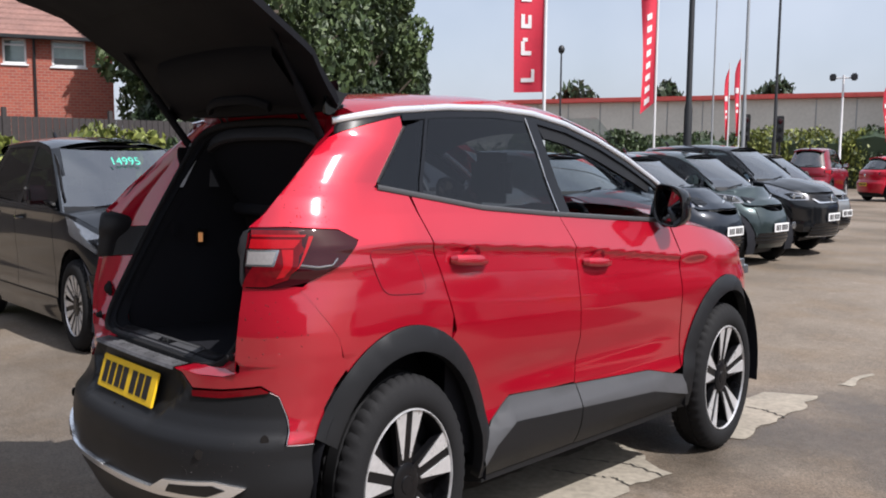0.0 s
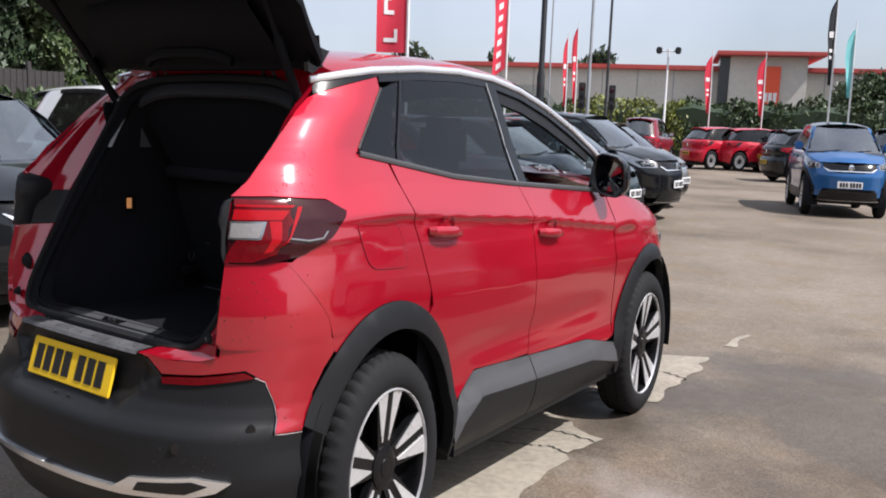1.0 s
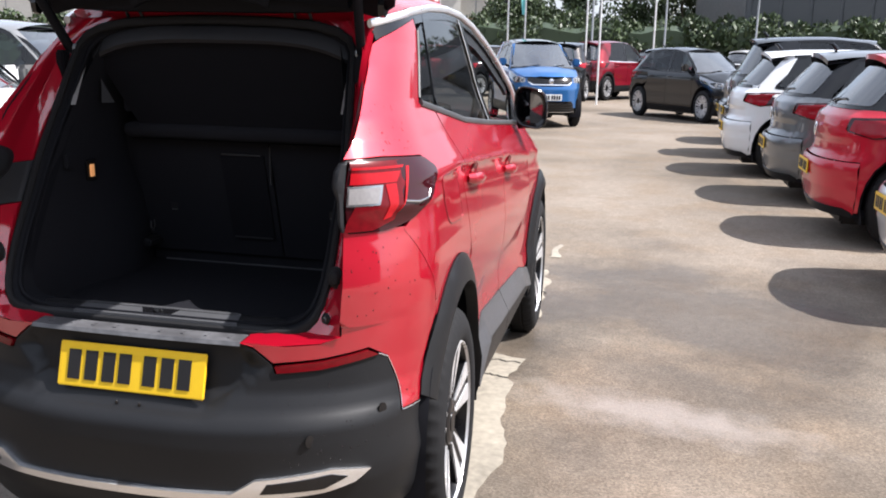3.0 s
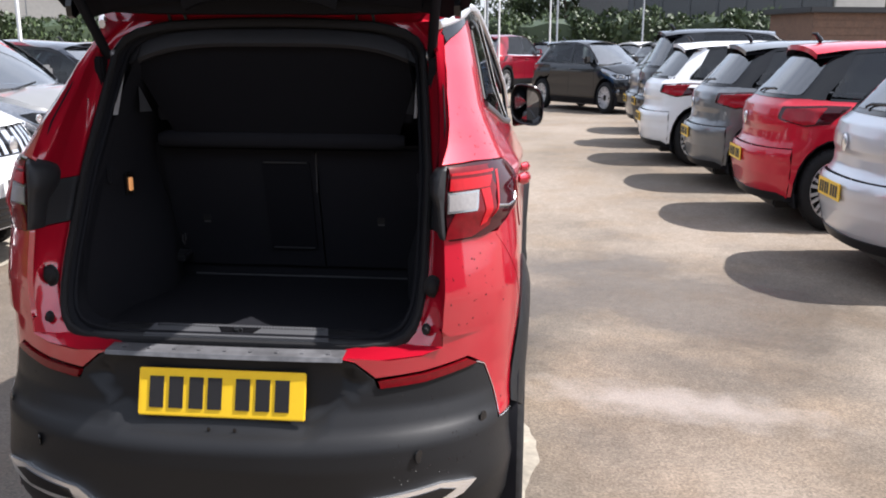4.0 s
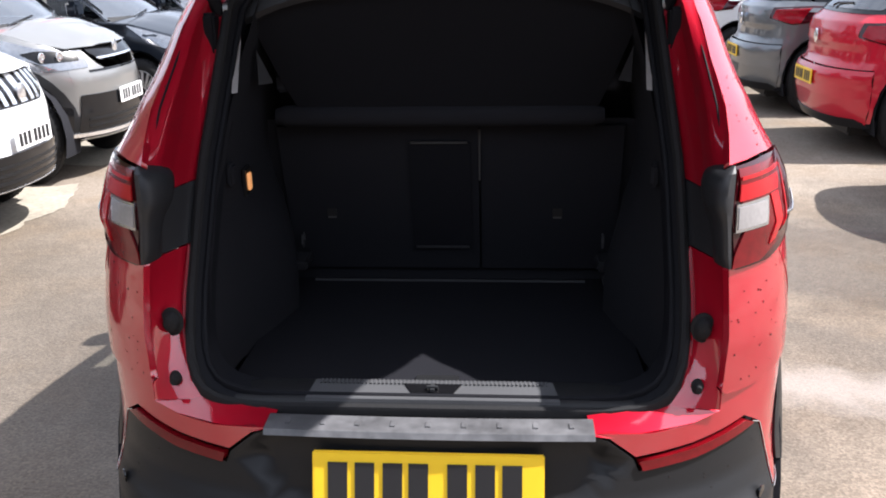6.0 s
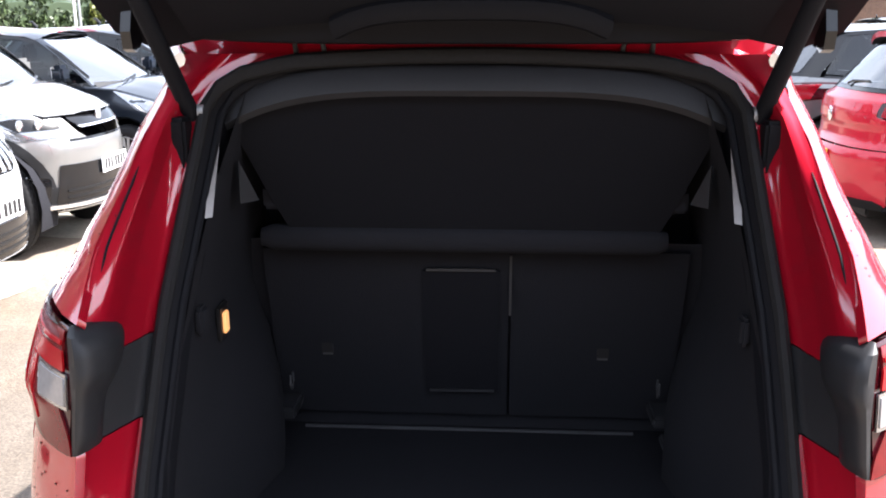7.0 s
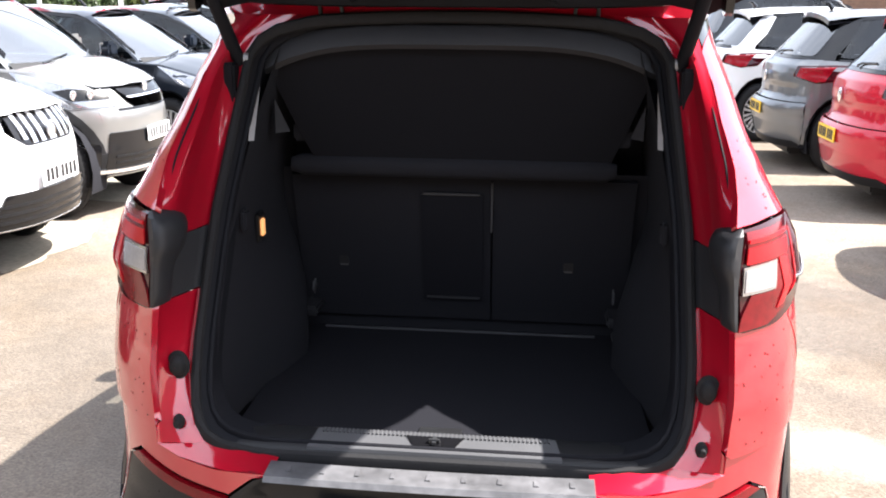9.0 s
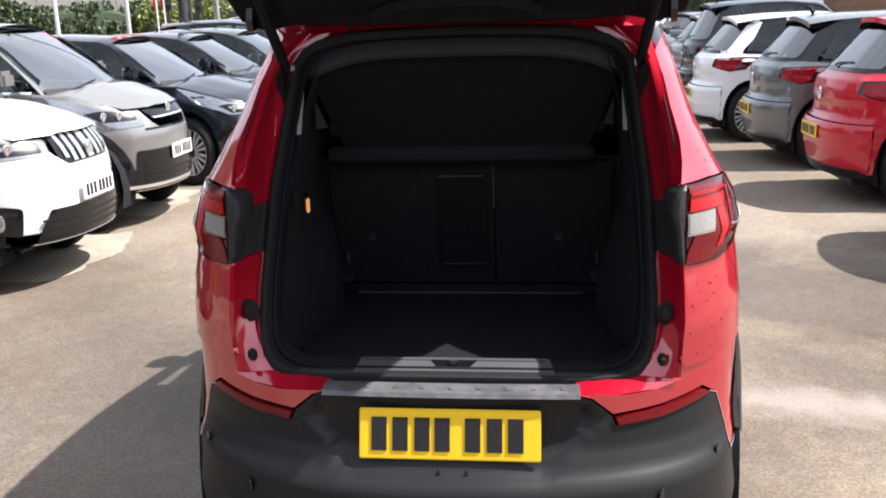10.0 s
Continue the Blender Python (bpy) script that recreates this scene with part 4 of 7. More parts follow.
def arch_angle(c, r, z):
    return math.degrees(math.asin((z - c[1]) / r))


def seam_rear(z):
    return lerp(z, [0.6, 0.82, 0.87, 1.0, 1.11, 1.26], [1.2, 1.195, 1.18, 1.12, 1.065, 1.03])


def seam_mid(z):
    return lerp(z, [0.28, 0.5, 0.7, 1.0, 1.18], [2.085, 2.07, 2.1, 2.07, 2.0])


BELT = lambda y: lerp(y, [0.84, 1.09, 1.45, 1.94, 2.91, 3.1], [1.288, 1.255, 1.208, 1.172, 1.115, 1.1])
CLAD = lambda y: lerp(y, [1.36, 1.43, 1.57, 2.07, 2.75, 3.12], [0.4, 0.475, 0.548, 0.522, 0.49, 0.425])

# red panels of the side
quarter = [(0.595, 0.762), (0.56, 0.862), (0.43, 1.006), (0.47, 1.031), (0.60, 1.081), (0.683, 1.138), (0.605, 1.172), (0.42, 1.182), (0.312, 1.18)]
quarter += [(EDGE_Y(z) + 0.002, z) for z in (1.22, 1.26, 1.3, 1.35, 1.4, 1.44)] + [(0.775, 1.458), (0.88, 1.481), (0.96, 1.496), (1.058, 1.512), (1.062, 1.474), (0.965, 1.385), (0.872, 1.302), (0.845, 1.288)]
quarter += [(y, BELT(y) - 0.004) for y in (0.9, 1.02)] + [(seam_rear(z) - 0.004, z) for z in (1.18, 1.11, 1.05, 1.0, 0.93, 0.87)]
quarter += [(RW[0] + ARCH_R * math.cos(radians(a)), RW[1] + ARCH_R * math.sin(radians(a))) for a in np.linspace(60.6, 128, 16)]
patch("quarter_panel", quarter, RED, hero, step=(0.05, 0.012))
rdoor = [(y, BELT(y) - 0.004) for y in (1.036, 1.09, 1.25, 1.45, 1.7, 1.996)] + [(seam_mid(z) - 0.003, z) for z in (1.1, 1.0, 0.85, 0.7, 0.6, 0.53)]
rdoor += [(y, CLAD(y) + 0.002) for y in (1.9, 1.7, 1.57, 1.5, 1.43)] + [(1.40, 0.45)]
rdoor += [(RW[0] + ARCH_R * math.cos(radians(a)), RW[1] + ARCH_R * math.sin(radians(a))) for a in np.linspace(13, 59.6, 12)] + [(seam_rear(z) + 0.003, z) for z in (0.82, 0.87, 0.93, 1.0, 1.05, 1.11, 1.18)]
patch("rear_door", rdoor, RED, hero, step=(0.05, 0.012))
fdoor = [(y, BELT(y) - 0.004) for y in (2.0, 2.3, 2.6, 2.91, 3.04)] + [(3.05, 0.95), (3.06, 0.8), (3.07, 0.6), (3.09, 0.46)]
fdoor += [(y, CLAD(y) + 0.002) for y in (3.0, 2.9, 2.75, 2.5, 2.3, 2.076)] + [(seam_mid(z) + 0.003, z) for z in (0.6, 0.7, 0.85, 1.0, 1.1)]
patch("front_door", fdoor, RED, hero, step=(0.05, 0.012))
wing = [(3.056, 1.098), (3.3, 1.08), (3.6, 1.045), (3.9, 0.99), (4.1, 0.93), (4.2, 0.86), (4.15, 0.7), (4.07, 0.5)]
wing += [(FW[0] + ARCH_F * math.cos(radians(a)), FW[1] + ARCH_F * math.sin(radians(a))) for a in np.linspace(17, 165, 26)] + [(3.1, 0.46), (3.08, 0.6), (3.07, 0.8), (3.06, 0.95)]
patch("front_wing", wing, RED, hero)
# fuel flap: a thin groove round a flush cover
flap = rounded([(0.715, 1.108), (0.965, 1.098), (1.03, 0.955), (0.79, 0.968)], 0.045)
patch("fuel_flap", flap, RED, hero, out=0.0025, sides=(1,))
ring = flap + [flap[0]]
line_on(ring, DARK_RED, "flap_gap", hero, 0.002, 0.0015, sides=(1,), n=2)
# black trim: arches, sills
def arch_trim(c, r0, r1, a0, a1):
    outer = arc(*c, r1, a0, a1, 30)
    inner = arc(*c, r0, a1, a0, 30)
    return outer + inner
def flare(c, r0, r1):
    return lambda y, z: 0.006 + 0.034 * min(1.0, max(0.0, (r1 - math.hypot(y - c[0], z - c[1])) / (r1 - r0))) ** 0.7
patch("arch_trim", arch_trim(RW, 0.432, ARCH_R, -8, 154), PLASTIC, hero, out=flare(RW, 0.432, ARCH_R), thick=0.05, step=(0.04, 0.04), label="black plastic wheel-arch trim")
patch("arch_trim", arch_trim(FW, 0.42, ARCH_F, 17, 190), PLASTIC, hero, out=flare(FW, 0.42, ARCH_F), thick=0.05, step=(0.04, 0.04), label="black plastic wheel-arch trim")
BRIGHT = material("bright_trim", (0.9, 0.91, 0.93), rough=0.3, metal=0.75, spread=0.02)
HEADER_GREY = material("charcoal_plastic", (0.014, 0.0142, 0.017), rough=0.6, spread=0.25, bump=0.2, grain=500, depth=0.001)
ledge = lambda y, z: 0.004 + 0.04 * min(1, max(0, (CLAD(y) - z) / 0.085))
for y0, y1, nm in ((1.375, 2.076, "rear"), (2.084, 3.13, "front")):
    ys = np.linspace(y0, y1, 12)
    top_ = [(y, CLAD(y)) for y in ys]
    mid_ = [(y, max(0.33, CLAD(y) - 0.085)) for y in ys]
    # grey ledge, coloured lighter than the cladding for the light its slope catches
    patch("sill_trim", top_ + mid_[::-1], SILL_TOP, hero, out=ledge, label="grey plastic ledge of the sill cladding, lightened for its lit upper face")
    patch("sill_cladding", mid_ + [(y1, 0.29), (y0 - 0.0, 0.285)], PLASTIC, hero, out=lambda y, z: 0.044 - 0.03 * max(0, (0.42 - z) / 0.14) ** 2, label="black plastic sill cladding")
part("underbody", both(grid([[(0, y, z), (x, y, z), (x, y, z + 0.06)] for y, x, z in ((0.35, 0.6, 0.3), (0.5, 0.62, 0.26), (1.3, 0.66, 0.25), (1.4, 0.86, 0.26), (3.1, 0.86, 0.26), (3.2, 0.6, 0.25), (4.2, 0.6, 0.26))])), PLASTIC, hero)
for c, a in ((RW, ARCH_R), (FW, ARCH_F)):
    for s in (1, -1):
        pts = arc(*c, a - 0.03, -9, 189, 20)
        rows = [[(s * x, y, z) for y, z in pts] for x in (0.895, 0.55)]
        cap_ = ([(s * 0.55, y, z) for y, z in pts], [list(range(len(pts)))])
        part("wheel_liner", join(grid(rows), cap_), LINING, hero)

# windows
def inset(poly, d):
    c = Vector((sum(p[0] for p in poly) / len(poly), sum(p[1] for p in poly) / len(poly)))
    return [(p[0] + (c.x - p[0]) * d, p[1] + (c.y - p[1]) * d) for p in poly]
CHROME_LINE = [(0.75, 1.492), (0.88, 1.512), (1.03, 1.53), (1.35, 1.55), (1.67, 1.556), (1.95, 1.545), (2.2, 1.512), (2.45, 1.455), (2.71, 1.375), (2.92, 1.295), (3.11, 1.205), (3.16, 1.165)]
CH_Y, CH_Z = zip(*CHROME_LINE)
CH = lambda y: float(np.interp(y, CH_Y, CH_Z))
frame_back = [(0.74, 1.45), (0.775, 1.46), (0.88, 1.483), (0.96, 1.498), (1.06, 1.514)] + [(y, CH(y) - 0.004) for y in (1.1, 1.03, 0.95, 0.88, 0.78)] + [(0.75, 1.475)]
patch("pillar_cover", frame_back, TRIM, hero, out=0.001, label="gloss black pillar cover")
quarter_glass = rounded([(0.868, 1.299), (1.072, 1.478), (1.215, 1.508), (1.085, 1.265)], [0.025, 0.015, 0.004, 0.004])
patch("quarter_window", quarter_glass, PRIVACY, hero, out=-0.004, thick=0.006, label="dark tinted quarter window")
line_on([(0.868, 1.297), (0.97, 1.388), (1.07, 1.476)], PLASTIC, "window_seal", hero, 0.008, 0.0)
rear_glass = rounded([(1.105, 1.262), (1.235, 1.512), (1.55, 1.53), (1.885, 1.525), (1.95, 1.35), (1.995, 1.18), (1.7, 1.194), (1.45, 1.216)], 0.008)
patch("rear_door_window", rear_glass, PRIVACY, hero, out=-0.004, thick=0.006, label="dark tinted door window")
b_pillar = [(1.89, CH(1.89) - 0.006), (1.965, CH(1.965) - 0.006), (2.03, 1.35), (2.095, 1.17), (2.0, 1.176), (1.955, 1.35)]
patch("b_pillar", b_pillar, TRIM, hero, out=0.0, label="gloss black door pillar")
line_on([(1.888, 1.527), (1.95, 1.35), (1.998, 1.178)], CHROME, "pillar_line", hero, 0.0025, 0.003)
c_strip = [(1.087, 1.263), (1.217, CH(1.217) - 0.006), (1.237, CH(1.237) - 0.006), (1.107, 1.26)]
patch("window_divider", c_strip, TRIM, hero, out=0.001)
top_strip = [(y, CH(y) - 0.005) for y in np.linspace(1.07, 3.0, 30)] + [(y, CH(y) - 0.034) for y in np.linspace(3.0, 1.07, 30)]
patch("window_frame", top_strip, TRIM, hero, out=0.0, label="black window frame")
deflector = [(1.985, 1.505), (2.2, 1.478), (2.45, 1.42), (2.71, 1.34), (2.9, 1.265), (2.88, 1.235), (2.68, 1.3), (2.43, 1.375), (2.2, 1.43), (2.02, 1.455)]
patch("window_seal", deflector, PLASTIC, hero, out=-0.012)
mirror_base = [(2.86, 1.125), (3.1, 1.108), (3.1, 1.19), (2.98, 1.25)]
patch("mirror_sail", mirror_base, TRIM, hero, out=0.002)
line_on([(y, BELT(y) + 0.002) for y in (0.86, 0.95, 1.09, 1.25, 1.45, 1.7, 1.94, 2.3, 2.6, 2.9, 3.06)], SILL_TOP, "belt_moulding", hero, 0.0095, 0.003, n=3, label="grey belt moulding")
line_on(CHROME_LINE, BRIGHT, "chrome_strip", hero, 0.0115, 0.004, n=5, label="bright chrome roof strip")
# roof, windscreen, bonnet
ROOF_C = table((0.78, 1.565), (0.95, 1.588), (1.3, 1.612), (1.8, 1.622), (2.2, 1.608), (2.5, 1.56), (2.62, 1.53))
rows = []
for y in np.linspace(0.84, 2.58, 26):
    ze = CH(y) + 0.012
    xe = side_x(y, ze) + 0.002
    rows.append([(u * xe, y + 0.09 * (1 - u * u) * max(0, (y - 1.7) / 0.88) ** 2 - 0.05 * (1 - u * u) * max(0, (1.2 - y) / 0.36), ze + (ROOF_C(y) - ze) * (1 - abs(u) ** 2.6) ** 0.8) for u in np.linspace(-1, 1, 31)])
part("roof", grid(rows), RED, hero)
LINER = material("dark_headlining", (0.05, 0.05, 0.052), rough=0.9, grain=300, bump=0.2)
part("headlining", grid([[(x * 0.93, y, z - 0.05) for x, y, z in r] for r in rows]), LINER, hero)
# roof's rear flange above the opening
flange = []
for u in np.linspace(-1, 1, 31):
    x = u * 0.60
    zt = rows[0][0][2] + (ROOF_C(0.84) - rows[0][0][2]) * (1 - abs(u) ** 2.6) ** 0.8
    flange.append([(x * rows[0][-1][0] / 0.6, 0.84 - 0.05 * (1 - u * u), zt), (x, 0.825 - 0.03 * (1 - u * u), zt - 0.03), (x * 0.985, 0.80, 1.512 - 0.02 * abs(u) ** 4), (x * 0.93, 0.79, 1.497 - 0.045 * abs(u) ** 5)])
part("roof_flange", grid(flange), RED, hero)
for s in (1, -1):
    path = [(y, CH(y) + 0.016) for y in (2.2, 2.45, 2.71, 2.92, 3.11)]
    part("a_pillar", grid([[(s * (side_x(y, z) - i * 0.028), y + 0.02 * i, z + 0.004 + 0.006 * i) for i in range(4)] for y, z in path]), RED, hero)
WIND = [[(u * lerp(f, [0, 1], [0.76, 0.6]), 3.14 - 0.56 * f + (0.24 - 0.15 * f) * (1 - u * u), 1.13 + 0.42 * f + 0.015 * math.sin(math.pi * f)) for u in np.linspace(-1, 1, 17)] for f in np.linspace(0, 1, 9)]
part("windscreen", grid(WIND[::-1]), GLASS, hero)
rows = []
for t in np.linspace(0, 1, 14):
    y = 3.12 + t * 1.12
    ze = lerp(y, [3.056, 3.3, 3.6, 3.9, 4.1, 4.25], [1.1, 1.083, 1.048, 0.993, 0.935, 0.85])
    xe = side_x(min(y, 4.1), ze) - 0.004
    rows.append([(u * xe * (1 - 0.12 * max(0, t - 0.85) / 0.15), y + 0.18 * (1 - u * u) * (1 if t > 0 else 1), ze + 0.05 * (1 - abs(u) ** 2.4) + 0.01 * (abs(u) < 0.6)) for u in np.linspace(-1, 1, 23)])
part("bonnet", grid(rows), RED, hero)
front = []
for z in np.linspace(0.24, 0.9, 12):
    row = []
    for a in np.linspace(0, 1, 20):
        y = NOSE_Y(z) - DEEP_F * (1 - math.cos(a * math.pi / 2) ** (2 / 2.4)) if a < 1 else NOSE_Y(z) - DEEP_F
        y = max(y, 4.06)
        row.append((side_x(y, z), y, z))
    front.append(row)
part("front_bumper", both(grid(front)), RED, hero)
part("grille", box(-0.5, 0.5, 4.42, 4.5, 0.6, 0.8, 0.02), TRIM, hero)
for s in (1, -1):
    part("headlight", moved(box(-0.15, 0.15, -0.12, 0.1, -0.05, 0.05, 0.03), s * 0.58, 4.12, 0.82), LENS, hero)
    shell_ = [[(s * (0.9 + 0.097 * c_ * q_), 2.9 + 0.075 * d_ + 0.02 * c_ * c_, 1.185 + 0.088 * w_ * q_ - 0.012 * c_) for c_, w_ in [(math.copysign(abs(math.cos(a)) ** 0.62, math.cos(a)), math.copysign(abs(math.sin(a)) ** 0.62, math.sin(a))) for a in [2 * math.pi * k / 28 for k in range(29)]]]
              for d_, q_ in ((-0.62, 0.0), (-0.62, 0.86), (-0.75, 0.9), (-0.8, 0.95), (-0.7, 1.0), (0.0, 0.98), (0.7, 0.86), (1.2, 0.6), (1.5, 0.25), (1.55, 0.0))]
    m_ = part("door_mirror", grid(shell_), TRIM, hero, "gloss black door mirror")
    part("mirror_glass", grid([[(x * 0.84 + s * 0.9 * 0.16, y - 0.003, z * 0.84 + 1.185 * 0.16) for x, y, z in r] for r in shell_[:2]]), MIRROR, m_, smooth=False)
    part("mirror_arm", tube([(s * 0.82, 2.95, 1.115), (s * 0.87, 2.94, 1.12), (s * 0.91, 2.93, 1.14)], 0.03), TRIM, m_)
    # handles in their cups
    for y, z in ((1.29, 1.045), (2.235, 0.982)):
        x = side_x(y, z)
        path = [(s * (side_x(y + d, z) + o), y + d, z + h) for d, o, h in ((-0.115, 0.004, 0.008), (-0.10, 0.024, 0.007), (-0.05, 0.034, 0.004), (0.02, 0.036, 0.0), (0.08, 0.028, -0.006), (0.105, 0.006, -0.01))]
        h_ = part("door_handle", tube(path, [0.012, 0.017, 0.018, 0.018, 0.016, 0.01], 10), RED, hero)
        # hollow behind the handle, its shade put in as a darker red
        cup = [(s * (side_x(y + 0.05 * math.cos(a) * r, z + 0.02 + 0.04 * math.sin(a) * r) - 0.014 * (1 - r * r) + 0.0025), y + 0.01 + 0.06 * math.cos(a) * r, z + 0.008 + 0.042 * math.sin(a) * r) for r in (0.0, 0.5, 1.0) for a in [2 * math.pi * k / 16 for k in range(16)]]
        part("handle_cup", grid([cup[i * 16:(i + 1) * 16] for i in range(3)], True), DARK_RED, h_)
# ---- tail: bumper ----
def tq(pts):
    return [(q_at(v, z) if k == "x" else q_along(v, z), z) for k, v, z in pts]
corner = tq([("x", 0.355, 0.757), ("x", 0.405, 0.745), ("x", 0.465, 0.708), ("x", 0.6, 0.715), ("x", 0.735, 0.732), ("x", 0.785, 0.703), ("y", 0.35, 0.57), ("y", 0.45, 0.565), ("y", 0.5, 0.66), ("y", 0.545, 0.72),
             ("y", 0.598, 0.768), ("y", 0.563, 0.862), ("y", 0.497, 0.938), ("y", 0.44, 1.012), ("y", 0.36, 1.016)])
corner += [(q_at(EDGE_X(z), z), z) for z in (1.016, 0.98, 0.94, 0.9, 0.85, 0.8, 0.765)] + tq([("x", 0.6, 0.749), ("x", 0.5, 0.746)])
patch("bumper_corner", corner, RED, hero, where=on_tail, out=-0.0008, step=(0.03, 0.02), label="red bumper corner panel")
refl = tq([("x", 0.468, 0.702), ("x", 0.6, 0.709), ("x", 0.73, 0.726), ("x", 0.757, 0.713), ("x", 0.6, 0.691), ("x", 0.476, 0.686)])
patch("reflector", refl, DEEP_RED, hero, where=on_tail, out=0.009, step=(0.03, 0.03), label="red rear reflector")
bump_poly = tq([("x", 0.0, 0.756), ("x", 0.35, 0.756), ("x", 0.4, 0.742), ("x", 0.46, 0.704)]) + tq([("x", 0.472, 0.683), ("x", 0.6, 0.689), ("x", 0.757, 0.711), ("x", 0.782, 0.7), ("y", 0.343, 0.564), ("y", 0.45, 0.558), ("y", 0.44, 0.45), ("y", 0.44, 0.31), ("x", 0.7, 0.27), ("x", 0.4, 0.25), ("x", 0.0, 0.25)])
def recess(q, z):
    x = on_tail(q, z)[0]
    half = lerp(z, [0.58, 0.61, 0.70, 0.757], [0.30, 0.33, 0.44, 0.37])
    k = min(1, max(0, (half - x) / 0.035)) * min(1, max(0, (z - 0.585) / 0.02))
    return -0.03 * k
patch("rear_bumper", bump_poly, PLASTIC, hero, where=on_tail, out=recess, step=(0.025, 0.02), label="black plastic rear bumper")
edge_pts = tq([("x", 0.76, 0.713), ("x", 0.784, 0.7015), ("y", 0.347, 0.567), ("y", 0.45, 0.562)])
edge_run = [on_tail(float(np.interp(k, range(4), [p[0] for p in edge_pts])), float(np.interp(k, range(4), [p[1] for p in edge_pts])), 0.002) for k in np.linspace(0, 3, 25)]
for s in (1, -1):
    part("bumper_edge", tube([(s * x, y, z) for x, y, z in edge_run], 0.0012), CHROME, hero)
strip = tq([("x", 0.0, 0.418), ("x", 0.37, 0.418), ("x", 0.44, 0.452), ("x", 0.66, 0.47), ("x", 0.76, 0.456), ("x", 0.72, 0.43), ("x", 0.64, 0.413), ("x", 0.40, 0.398), ("x", 0.0, 0.396)])
patch("skid_strip", strip, CHROME, hero, where=on_tail, out=0.016, thick=0.03, step=(0.03, 0.02), label="bright silver skid strip")
mouth = tq([("x", 0.455, 0.419), ("x", 0.475, 0.443), ("x", 0.655, 0.459), ("x", 0.7, 0.448), ("x", 0.635, 0.424)])
patch("exhaust_mouth", mouth, TRIM, hero, where=on_tail, out=0.0185, thick=0.003, step=(0.03, 0.02), label="black mouth in the skid strip")
for x, z in ((0.785, 0.585), (0.60, 0.54), (-0.785, 0.585), (-0.60, 0.54)):
    p = Vector(on_tail(q_at(abs(x), z), z))
    part("parking_sensor", moved(lathe([(0, 0.016), (0.004, 0.016), (0.005, 0.0001)], 14), m=Matrix.Translation((math.copysign(p.x, x), p.y - 0.002, z)) @ Matrix.Rotation(radians(-35 if x > 0 else -145), 4, "Z")), TRIM, hero)
# two dark specks on the bumper below the plate, built as small studs
for x in (-0.03, 0.05):
    part("plate_screw", moved(lathe([(0, 0.006), (0.003, 0.005), (0.004, 0.0001)], 10), m=Matrix.Translation((x, 0.062, 0.60)) @ Matrix.Rotation(radians(-90), 4, "Z")), TRIM, hero)
pl = plate(hero, 0, 0, 0, False, h=0.108)
pl.matrix_local = Matrix.Translation((0, 0.108, 0.672 * TALL)) @ Matrix.Rotation(radians(-16.5), 4, "X")
# step on top of the bumper
STEP_GREY = material("scuffed_grey_plastic", (0.085, 0.085, 0.09), rough=0.45, spread=0.5, grain=35, blotch=14, bump=0.2, depth=0.002)
step_rows = [[(x, y + 0.02 * (x / 0.6) ** 2, z) for x in np.linspace(-0.37, 0.37, 15)] for y, z in ((0.118, 0.752), (0.126, 0.761), (0.19, 0.763), (0.235, 0.742))]
part("bumper_step", grid(step_rows), STEP_GREY, hero, "grey plastic loading step")
for i in range(9):
    part("step_stud", moved(box(-0.006, 0.006, -0.012, 0.012, 0, 0.003, 0.001), -0.32 + 0.08 * i, 0.16 + 0.02 * ((-0.32 + 0.08 * i) / 0.6) ** 2, 0.761), STEP_GREY, hero)
for s in (1, -1):
    shelf = (((0.358, 0.137, 0.757), (0.405, 0.152, 0.747), (0.5, 0.183, 0.748), (0.6, 0.218, 0.751), (0.662, 0.24, 0.766)), ((0.36, 0.19, 0.757), (0.41, 0.2, 0.756), (0.49, 0.217, 0.759), (0.58, 0.232, 0.761), (0.66, 0.243, 0.767)),
             ((0.36, 0.236, 0.757), (0.41, 0.242, 0.763), (0.47, 0.248, 0.77), (0.56, 0.248, 0.77), (0.658, 0.246, 0.768)))
    part("step_corner", grid([[(s * x, y, z) for x, y, z in r] for r in shelf]), RED, hero)

